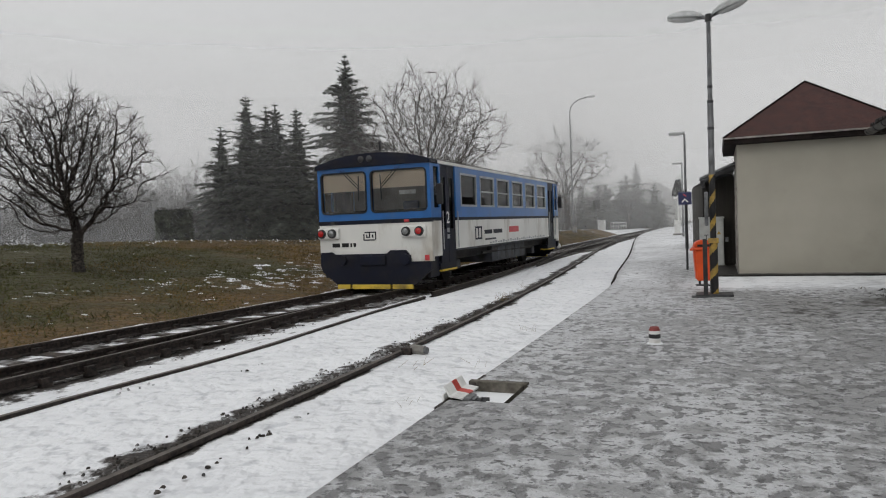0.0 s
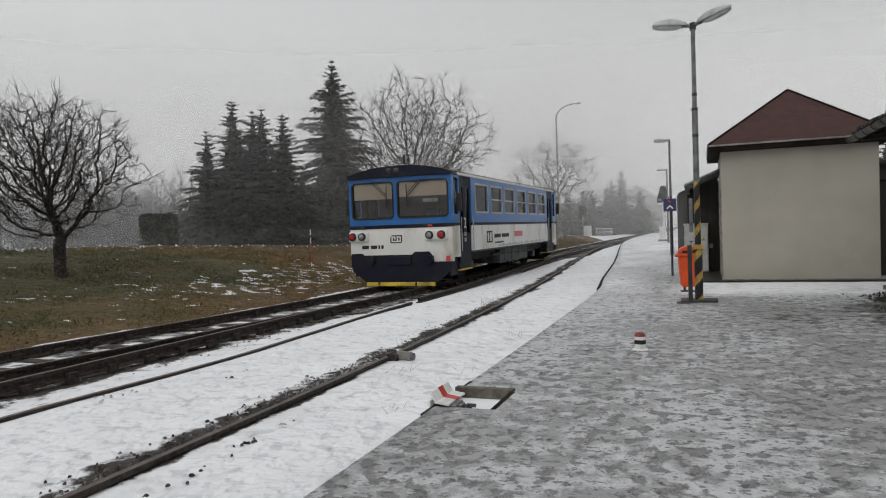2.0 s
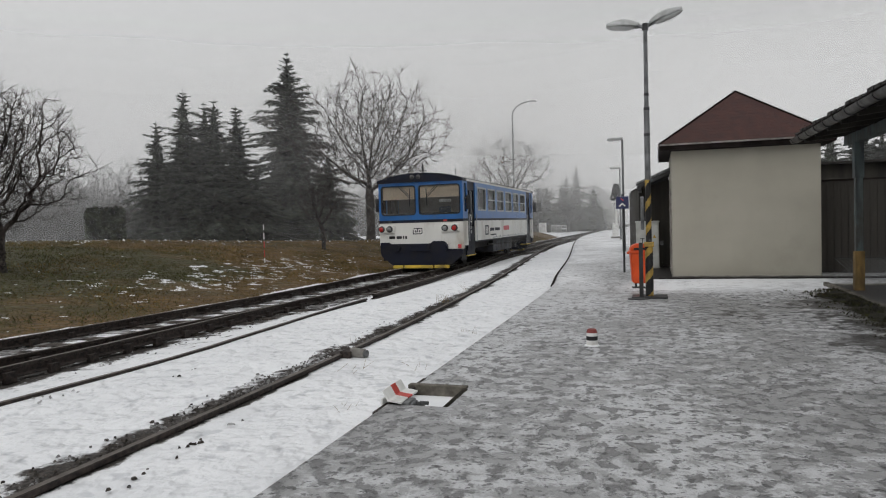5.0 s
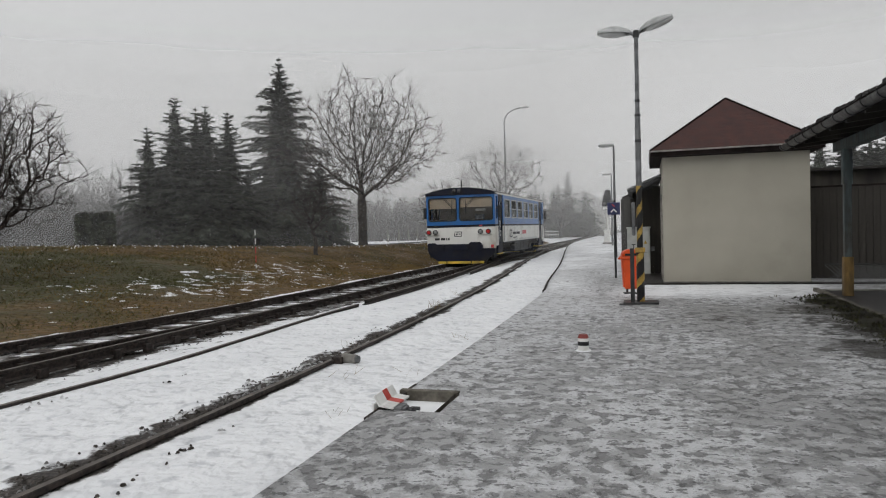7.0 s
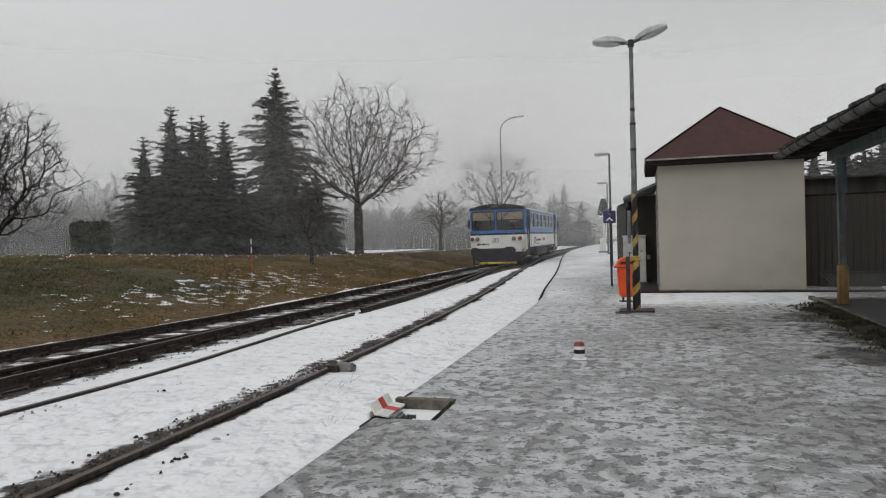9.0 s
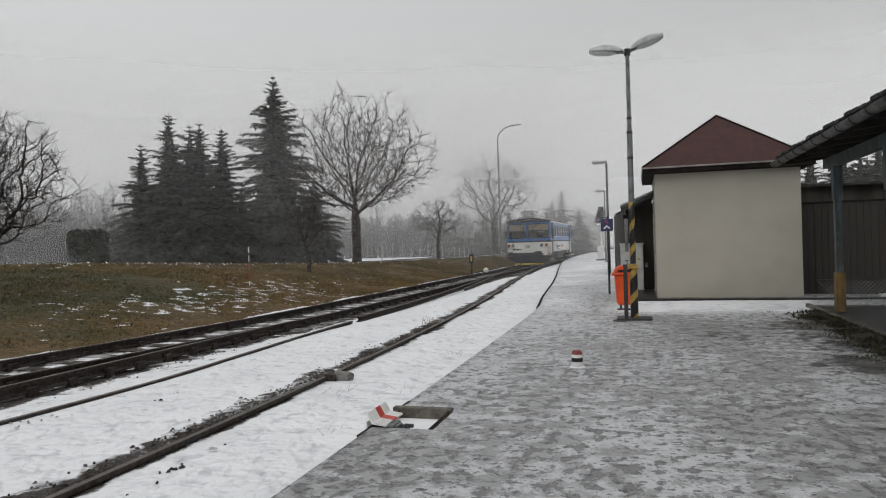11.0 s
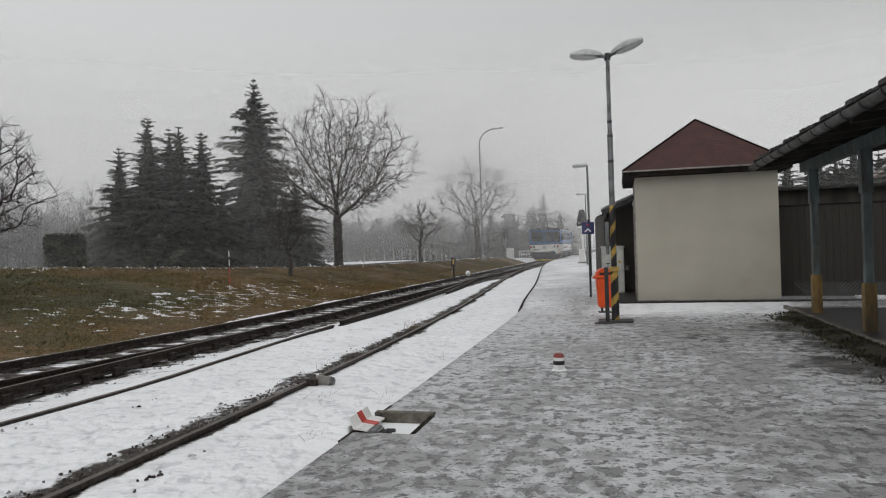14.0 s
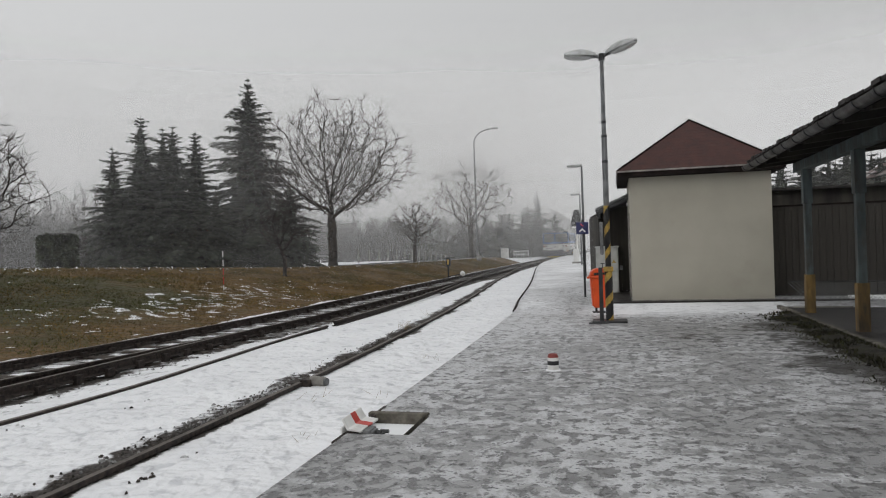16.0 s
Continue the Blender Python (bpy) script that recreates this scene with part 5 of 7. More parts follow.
# ---- double platform lamp with warning stripes ----
def build_lamp():
    p = tagged(empty("platform_lamp", st_pose(12.52, -0.10)), "steel platform lamp with two heads and striped foot", "street lamp")
    pole = part("pole", tube((0, 0, 2.0), (0, 0, 3.3), 0.050, 0.047, 16), STEEL, p, "grey steel pole in stepped sections")
    part("pole_upper", tube((0, 0, 3.3), (0, 0, 4.72), 0.037, 0.034, 16), STEEL, pole)
    for z, r in ((3.3, 0.054), (3.55, 0.044), (2.85, 0.054)):
        part("collar", tube((0, 0, z - 0.02), (0, 0, z + 0.03), r, n=16), DARK_METAL, pole)
    # striped foot: bands slanting round the pole
    N, M = 40, 150
    vs, fs, mi = [], [], []
    for j in range(M + 1):
        z = 0.02 + 2.05 * j / M
        r = 0.068 if z < 0.98 else 0.050
        for i in range(N):
            a = 2 * math.pi * i / N
            vs.append((r * math.cos(a), r * math.sin(a), z))
    for j in range(M):
        for i in range(N):
            k = (i + 1) % N
            fs.append((j * N + i, j * N + k, (j + 1) * N + k, (j + 1) * N + i))
            ph = (2.05 * (j + 0.5) / M) / 0.42 - (i + 0.5) / N
            mi.append(0 if (ph % 1.0) < 0.35 else 1)
    foot = raw("striped_foot", vs, fs, [YELLOW, BLACK], p, "yellow and black warning stripes")
    foot.data.polygons.foreach_set("material_index", mi)
    part("base_plate", box(-0.30, 0.30, -0.22, 0.22, -0.02, 0.035, 0.01), DARK_METAL, p, "dark base plate")
    part("door_box", box(-0.085, 0.085, -0.085, 0.085, 0.90, 0.985, 0.01), YELLOW, p)
    part("side_post", box(-0.17, -0.10, -0.20, -0.13, -0.02, 0.98, 0.006), DARK_METAL, p, "dark square bracket post")
    part("side_foot", box(-0.36, -0.02, -0.30, -0.12, -0.02, 0.012, 0.004), DARK_METAL, p)
    part("call_box", box(-0.13, -0.07, -0.16, -0.07, 1.2, 1.78, 0.02), STEEL, p, "grey narrow box on the pole")
    # heads: rounded housings on short arms
    for sd, tilt in ((-1, 6), (1, 20)):
        bm = bmesh.new()
        rows = 12
        for i in range(rows + 1):
            f = i / rows
            w = 0.135 * math.sin(math.pi * min(1, 0.25 + 0.75 * f) ) ** 0.5 if f < 0.98 else 0.05
            w = 0.07 + 0.075 * math.sin(math.pi * (0.12 + 0.80 * f))
            for j in range(13):
                a = math.pi * j / 12
                bm.verts.new((0.10 + 0.56 * f, -w * math.cos(a), 0.02 + (0.11 * math.sin(math.pi * (0.14 + 0.76 * f)) + 0.02) * math.sin(a)))
        bm.verts.ensure_lookup_table()
        for i in range(rows):
            for j in range(12):
                q = i * 13 + j
                bm.faces.new([bm.verts[k] for k in (q, q + 1, q + 14, q + 13)])
        bm.faces.new([bm.verts[k] for k in range(13)])
        bm.faces.new([bm.verts[rows * 13 + k] for k in range(13)][::-1])
        bmesh.ops.recalc_face_normals(bm, faces=bm.faces[:])
        head = part("lamp_head", bm, LAMP_GREY, p, "pale grey rounded lamp housing", smooth=True)
        cov = bmesh.new()
        bmesh.ops.create_uvsphere(cov, u_segments=20, v_segments=10, radius=1.0)
        bmesh.ops.scale(cov, vec=(0.25, 0.115, 0.06), verts=cov.verts)
        bmesh.ops.translate(cov, vec=(0.42, 0, 0.015), verts=cov.verts)
        part("cover", cov, LAMP_GLASS, head, "milky lamp cover", smooth=True)
        part("arm", tube((-0.0, 0, 0.0), (0.14, 0, 0.05), 0.03, n=10), STEEL, head)
        m = Matrix.Translation((0, 0, 4.70)) @ Matrix.Rotation(radians(180 if sd < 0 else 0), 4, "Z") @ Matrix.Rotation(radians(-tilt), 4, "Y")
        head.matrix_basis = m
    part("cap", tube((0, 0, 4.66), (0, 0, 4.78), 0.055, 0.05, 12), DARK_METAL, p)


build_lamp()


# ---- litter bin ----
def build_bin():
    b = tagged(empty("litter_bin", st_pose(14.3, -0.30, 0, 8)), "bright orange plastic litter bin on a post", "litter bin")
    bm = prism([(-0.19, -0.15), (0.19, -0.15), (0.19, 0.15), (-0.19, 0.15)], 0.0, 0.62, "z")
    for v in bm.verts:
        if v.co.z < 0.1:
            v.co.x *= 0.80
            v.co.y *= 0.80
    bmesh.ops.bevel(bm, geom=bm.edges[:], offset=0.03, segments=3, affect="EDGES")
    body = part("body", bm, ORANGE, b, "tapered orange bin body", smooth=False)
    body.matrix_basis = Matrix.Translation((0, 0, 0.10))
    part("rim", box(-0.215, 0.215, -0.175, 0.175, 0.70, 0.755, 0.02), ORANGE, b)
    bm = prism([(-0.19, 0.75), (0.19, 0.75), (0.17, 0.84), (0.08, 0.895), (-0.08, 0.895), (-0.17, 0.84)], -0.155, 0.155, "y")
    bmesh.ops.bevel(bm, geom=bm.edges[:], offset=0.015, segments=2, affect="EDGES")
    hood = part("hood", bm, ORANGE, b, "rounded orange hood")
    part("slot", box(-0.13, 0.13, -0.162, -0.150, 0.77, 0.815), BLACK, hood, "dark opening")
    part("lug", box(-0.25, -0.20, -0.04, 0.04, 0.69, 0.73, 0.01), ORANGE, b)
    part("post", tube((0.22, 0.05, -0.02), (0.22, 0.05, 0.78), 0.028, n=12), DARK_METAL, b, "dark steel post")
    part("foot", box(-0.15, 0.10, -0.12, 0.12, -0.02, 0.02, 0.005), DARK_METAL, b)
    part("stay", box(-0.10, -0.06, -0.03, 0.03, 0.0, 0.12), DARK_METAL, b)


build_bin()


# ---- small striped marker bollard ----
def build_bollard():
    b = tagged(empty("marker_bollard", st_pose(7.74, -0.69)), "short white marker post with red top and black band", "bollard")
    part("post", tube((0, 0, -0.05), (0, 0, 0.062), 0.062, n=20), WHITE, b)
    part("band", tube((0, 0, 0.062), (0, 0, 0.108), 0.063, n=20), BLACK, b, "black band")
    part("upper", tube((0, 0, 0.108), (0, 0, 0.145), 0.062, n=20), WHITE, b)
    part("top", tube((0, 0, 0.145), (0, 0, 0.185), 0.063, 0.045, n=20), RED_DULL, b, "dull red domed top")
    part("foot_snow", tube((0, 0, -0.02), (0, 0, 0.010), 0.10, 0.08, n=16), SNOW_CLEAN, b)


build_bollard()


# ---- point lever with a red and white weight ----
def build_lever():
    b = tagged(empty("point_lever", st_pose(5.12, -1.99)), "red and white weighted point lever at the pit", "point lever")
    # a bent plate along the track: low seat towards the platform, slanting back towards the rails
    prof = [(0.085, 0.030), (-0.020, 0.044), (-0.062, 0.118), (-0.073, 0.114), (-0.030, 0.030), (0.085, 0.016)]
    for a, c, mat, nm in ((-0.20, -0.042, WHITE, "white_end"), (-0.04, 0.06, RED, "red_band"), (0.062, 0.19, WHITE, "white_end")):
        part(nm, prism(prof, a, c), mat, b, "painted bent steel plate")
    part("side_plate", box(-0.085, -0.070, -0.20, -0.06, -0.08, 0.05, 0.004), WHITE, b)
    body = part("gear_box", box(0.05, 0.14, -0.17, 0.0, -0.13, 0.022, 0.012), STEEL, b, "grey cast gear housing")
    part("cover_plate", box(0.135, 0.165, -0.14, -0.03, -0.09, 0.012, 0.008), STEEL, body)
    part("bearing", tube((0.16, -0.06, -0.03), (0.20, -0.06, -0.03), 0.034, n=14), DARK_METAL, body)
    part("bolt", tube((0.20, -0.06, -0.03), (0.225, -0.06, -0.03), 0.020, n=8), DARK_METAL, body)
    part("bolt", tube((0.16, 0.03, -0.03), (0.23, 0.03, -0.03), 0.016, n=8), DARK_METAL, body)
    part("frame", box(-0.075, -0.03, -0.40, 0.20, -0.14, 0.0, 0.006), RAIL, b, "rusty steel frame")
    part("rod", box(-0.06, -0.02, 0.20, 0.75, -0.06, 0.0, 0.006), RAIL, b, "rusty pull rod")


build_lever()


# ---- rail foot lock beside the platform rail ----
def build_lock():
    b = tagged(empty("track_lock", st_pose(7.55, -3.52, -0.10)), "rusty iron lock fitted under a rail", "track lock")
    part("drum", tube((-0.02, 0, -0.03), (0.16, -0.03, -0.03), 0.065, 0.055, n=16), CONCRETE, b, "grey round casting")
    part("cap", tube((0.16, -0.03, -0.03), (0.19, -0.035, -0.03), 0.045, n=12), STEEL, b)
    part("clamp", box(-0.14, 0.0, -0.10, 0.08, -0.13, 0.0, 0.01), RAIL, b)
    part("plate", box(-0.35, 0.02, -0.05, 0.22, -0.11, -0.05, 0.01), RAIL, b)


build_lock()


# ---- signs and far lamps on the platform ----
def build_sign():
    p = tagged(empty("direction_sign", st_pose(18.39, -0.77)), "blue direction sign on a thin dark pole", "sign")
    part("pole", tube((0, 0, -0.05), (0, 0, 2.05), 0.028, n=12), DARK_METAL, p)
    pl = part("panel", box(-0.18, 0.14, -0.065, -0.035, 1.66, 1.98, 0.012), SIGN_BLUE, p, "dark blue panel")
    bm = bmesh.new()
    prism([(-0.11, 1.73), (-0.02, 1.82), (0.07, 1.73), (0.04, 1.715), (-0.02, 1.775), (-0.08, 1.715)], -0.072, -0.066, "y", bm)
    part("arrow", bm, WHITE, pl, "white chevron")
    bm = bmesh.new()
    tube((0.01, -0.069, 1.87), (-0.06, -0.069, 1.93), 0.014, n=6, bm=bm)
    part("figure_bar", bm, T_LOGO_RED, pl)


build_sign()


def build_far_lamp(s, r, h, label):
    p = tagged(empty("platform_lamp", st_pose(s, r)), label, "street lamp")
    part("pole", tube((0, 0, -0.05), (0, 0, h * 0.45), 0.07, 0.06, 12), STEEL, p)
    part("pole_upper", tube((0, 0, h * 0.45), (0, 0, h), 0.05, 0.04, 12), STEEL, p)
    head = part("lamp_head", box(-0.62, 0.02, -0.12, 0.12, h - 0.02, h + 0.09, 0.04), LAMP_GREY, p, "flat grey lamp head")
    part("cover", box(-0.56, -0.12, -0.09, 0.09, h - 0.05, h - 0.021, 0.01), LAMP_GLASS, head)


build_far_lamp(30.0, -1.25, 4.75, "grey single-arm platform lamp")
build_far_lamp(47.0, -2.15, 4.75, "distant grey single-arm platform lamp")


def build_crossing_signal():
    p = tagged(empty("crossing_signal", st_pose(50.9, -2.62)), "white signal post with a black backboard seen from behind", "signal")
    part("post", tube((0, 0, -0.1), (0, 0, 2.8), 0.065, n=12), WHITE, p)
    bm = prism([(-0.40, 2.75), (0.40, 2.75), (0.40, 3.05), (0.16, 3.92), (-0.16, 3.92), (-0.40, 3.05)], -0.03, 0.03)
    part("backboard", bm, BLACK, p, "black tapered backboard")
    bm = bmesh.new()
    for x in (-0.22, 0.22):
        tube((x, -0.16, 2.95), (x, -0.03, 2.95), 0.10, n=14, bm=bm)
    part("lamp_housing", bm, STEEL, p)
    part("cross_bar", box(-0.3, 0.3, -0.05, -0.02, 2.58, 2.68), WHITE, p)
    part("cabinet", box(-0.30, 0.12, -0.12, 0.12, -0.1, 1.05, 0.02), WHITE, p, "white relay box")
    part("foot", box(-0.40, 0.30, -0.2, 0.2, -0.1, 0.12), CONCRETE, p)


build_crossing_signal()


def build_snow_pole():
    s, r = 21.3, -13.28
    z = ground_z(s, r)
    p = tagged(empty("snow_pole", st_pose(s, r, z)), "thin red and white banded snow pole in grass", "snow pole")
    for k in range(5):
        part("band", tube((0, 0, -0.1 + 0.32 * k if k else -0.15), (0, 0, 0.17 + 0.3 * k), 0.017, n=10), RED if k in (1, 2) else WHITE, p, "red band" if k in (1, 2) else "white band")


def build_switch_stand():
    s, r = 37.6, -9.15
    z = ground_z(s, r)
    p = tagged(empty("switch_stand", st_pose(s, r, z)), "dark iron switch stand with yellow-edged target", "switch stand")
    part("pole", tube((0, 0, -0.1), (0, 0, 0.75), 0.05, n=10), BLACK, p)
    part("target", box(-0.14, 0.14, -0.04, 0.04, 0.70, 1.20, 0.01), BLACK, p)
    part("face", box(-0.05, 0.05, -0.048, -0.041, 0.80, 1.08), YELLOW, p, "yellow face")
    part("foot", box(-0.3, 0.3, -0.15, 0.15, -0.1, 0.06), RAIL, p)
    part("lever_arm", tube((0, 0, 0.1), (0.75, 0.3, 0.25), 0.03, n=8), BLACK, p)
    bm = bmesh.new()
    bmesh.ops.create_uvsphere(bm, u_segments=16, v_segments=10, radius=0.15, matrix=Matrix.Translation((0.75, 0.3, 0.25)))
    part("weight", bm, WHITE, p, "white ball weight", smooth=True)


build_snow_pole()
build_switch_stand()

# ---- trees ----
def tubes(name, segs, mat, parent, sides=4, label=""):
    """Tapered pieces of wood (from, to, radius, radius) in one mesh."""
    vs, fs = [], []
    for a, b, r0, r1 in segs:
        d = (b - a)
        if d.length < 1e-5:
            continue
        d.normalize()
        u = d.orthogonal().normalized()
        w = d.cross(u)
        n = sides if r0 > 0.012 else 3
        k = len(vs)
        for c, r in ((a, r0), (b, r1)):
            for i in range(n):
                t = 2 * math.pi * i / n
                vs.append(c + (u * math.cos(t) + w * math.sin(t)) * r)
        for i in range(n):
            j = (i + 1) % n
            fs.append((k + i, k + j, k + n + j, k + n + i))
    return raw(name, vs, fs, mat, parent, label, smooth=True)


def grow(segs, rnd, p, d, length, r0, level, top_level, up, wander, kids, min_r):
    """One branch in short bent pieces, then its side branches."""
    n = max(3, int(4 + 3 * (top_level - level))) if level else 5
    step = length / n
    pts = [p.copy()]
    dirs = []
    d = d.normalized()
    r = r0
    for i in range(n):
        d = (d + Vector((rnd.gauss(0, wander), rnd.gauss(0, wander), rnd.gauss(0, wander) + up))).normalized()
        q = p + d * step
        r2 = max(min_r, r0 * (1 - 0.75 * (i + 1) / n))
        segs.append((p, q, r, r2))
        p, r = q, r2
        pts.append(p.copy())
        dirs.append(d.copy())
    if level >= top_level:
        return
    m = kids[level]
    for k in range(m):
        f = rnd.uniform(0.25 if level else 0.35, 1.0) if k else 1.0
        i = min(n - 1, int(f * n))
        base = pts[i].lerp(pts[i + 1], f * n - i if i < n - 1 else 1.0)
        axis = dirs[i].orthogonal()
        axis.rotate(Matrix.Rotation(rnd.uniform(0, 2 * math.pi), 3, dirs[i]))
        ang = radians(rnd.uniform(24, 58)) if k else radians(rnd.uniform(5, 20))
        nd = dirs[i].copy()
        nd.rotate(Matrix.Rotation(ang, 3, axis))
        grow(segs, rnd, base, nd, length * rnd.uniform(0.50, 0.78) * (1.12 - 0.35 * f), max(min_r, r0 * (1 - 0.7 * f) * 0.75), level + 1, top_level, up, wander, kids, min_r)


def crown_tree(name, s, r, seed, label, trunk_r, fork, centre, wide, tall, points, step, min_r=0.006, rise=0.12, twig=0.3, sink=0.15, lean=(0, 0), flat=0.5, gnarl=0.30, taper=0.35, power=0.54):
    """A bare tree whose limbs branch out until they fill a domed crown."""
    z = ground_z(s, r)
    tree = tagged(empty(name, pose(*st(s, r, z))), label, "tree")
    rng = np.random.default_rng(seed)
    # buds in the crown, denser towards its skin, uneven in outline
    d = rng.normal(size=(points, 3))
    d /= np.linalg.norm(d, axis=1)[:, None]
    az = np.arctan2(d[:, 1], d[:, 0])
    lobes = 0.97 + 0.22 * np.sin(3 * az + seed) * (1 - np.abs(d[:, 2])) + 0.13 * np.sin(5 * az + 2 * seed + 4 * d[:, 2])
    rad = rng.random(points) ** 0.42 * lobes
    buds = d * rad[:, None]
    low = np.clip(-buds[:, 2], 0, 1)
    buds[:, :2] *= (1 - taper * low)[:, None]
    buds[:, 2] = np.where(buds[:, 2] < 0, buds[:, 2] * flat, buds[:, 2])
    buds = buds * np.array([wide, wide, tall]) + np.array([lean[0], lean[1], centre])
    pts, par = [np.array([0, 0, -sink])], [-1]
    k = max(3, int(fork / step))
    for i in range(1, k + 1):
        pts.append(np.array([rng.normal() * 0.012 * fork, rng.normal() * 0.012 * fork, fork * i / k]))
        par.append(i - 1)
    stem = k
    near = np.full(points, 1e9)
    who = np.zeros(points, int)
    for i in range(k, k + 1):
        near[:] = np.linalg.norm(buds - pts[i], axis=1)
        who[:] = i
    alive = np.ones(points, bool)
    kids = collections.defaultdict(int)
    for _ in range(140):
        if not alive.any():
            break
        idx = np.nonzero(alive)[0]
        pull = collections.defaultdict(lambda: np.zeros(3))
        for b in idx:
            v = buds[b] - pts[who[b]]
            pull[who[b]] += v / (np.linalg.norm(v) + 1e-6)
        fresh = []
        for node, v in pull.items():
            if kids[node] >= 3:
                continue
            kids[node] += 1
            v = v / (np.linalg.norm(v) + 1e-6)
            back = pts[node] - pts[par[node]]
            back = back / (np.linalg.norm(back) + 1e-6)
            v = v + 0.45 * back + np.array([0, 0, rise]) + rng.normal(size=3) * gnarl
            v = v / np.linalg.norm(v)
            pts.append(pts[node] + v * step)
            par.append(node)
            fresh.append(len(pts) - 1)
        if not fresh:
            break
        P = np.array([pts[f] for f in fresh])
        D = np.linalg.norm(buds[idx][:, None, :] - P[None, :, :], axis=2)
        best = D.argmin(axis=1)
        dist = D[np.arange(len(idx)), best]
        closer = dist < near[idx]
        near[idx[closer]] = dist[closer]
        who[idx[closer]] = np.array(fresh)[best[closer]]
        alive &= near > step * 1.25
    n = len(pts)
    load = [0.0] * n
    has_kid = [False] * n
    for i in range(n - 1, 0, -1):
        if not has_kid[i]:
            load[i] = 1.0
        load[par[i]] += load[i]
        has_kid[par[i]] = True
    top_load = load[stem]
    width = [max(min_r, trunk_r * (max(l, 1e-3) / top_load) ** power) for l in load]
    trunk, crown = [], []
    for i in range(1, n):
        a, b = Vector(pts[par[i]]), Vector(pts[i])
        if i <= stem:
            trunk.append((a, b, trunk_r * (1.35 if par[i] == 0 else 1.02), trunk_r))
        else:
            crown.append((a, b, min(width[par[i]], width[i] * 1.5), width[i]))
            if load[i] < 12:
                d0 = (b - a).normalized()
                for _k in range(3 if not has_kid[i] else 1):
                    w = Vector(rng.normal(size=3)) * 0.5
                    e = (d0 + w + Vector((0, 0, rise * 1.5))).normalized()
                    L = twig * rng.uniform(0.5, 1.3)
                    m = b + e * L * 0.5
                    e2 = (e + Vector(rng.normal(size=3)) * 0.25 + Vector((0, 0, rise))).normalized()
                    crown.append((b, m, min_r, min_r * 0.8))
                    crown.append((m, m + e2 * L * 0.5, min_r * 0.8, min_r * 0.45))
    tubes("trunk", trunk, BARK, tree, 10)
    tubes("crown", crown, TWIG, tree, 5, "bare twigs")
    tree["group"] = name.replace("_", " ") + "s"
    return tree


def bare_tree(name, s, r, height, spread, seed, label, trunk_h=0.25, trunk_r=0.2, limbs=6, levels=4, kids=(5, 5, 5, 4), up=0.05, wander=0.10, min_r=0.006, lean=45, z=None, sink=0.15):
    z = ground_z(s, r) if z is None else z
    tree = tagged(empty(name, pose(*st(s, r, z))), label, "tree")
    rnd = random.Random(seed)
    trunk, crown = [], []
    th = height * trunk_h
    p, rr = Vector((0, 0, -sink)), trunk_r * 1.35
    for i in range(5):
        q = Vector((rnd.gauss(0, 0.02) * height * 0.1, rnd.gauss(0, 0.02) * height * 0.1, th * (i + 1) / 5))
        r2 = trunk_r * (1.05 - 0.05 * i)
        trunk.append((p, q, rr, r2))
        p, rr = q, r2
    for k in range(limbs):
        az = 2 * math.pi * (k + rnd.uniform(-0.25, 0.25)) / limbs
        tilt = radians(lean * rnd.uniform(0.55, 1.25)) if k else radians(6)
        d = Vector((math.sin(tilt) * math.cos(az), math.sin(tilt) * math.sin(az), math.cos(tilt)))
        base = p - Vector((0, 0, th * rnd.uniform(0, 0.28)))
        reach = (height - th) * 0.58 if k == 0 else spread * 0.62 / max(0.45, math.sin(tilt) + 0.12)
        grow(crown, rnd, base, d, min(reach, (height - th) * 0.62), trunk_r * rnd.uniform(0.42, 0.6), 1, levels, up, wander, (0,) + tuple(kids), min_r)
    tubes("trunk", trunk, BARK, tree, 10)
    tubes("crown", crown, TWIG, tree, 5, "bare twigs")
    tree["group"] = name.replace("_", " ") + "s"
    return tree


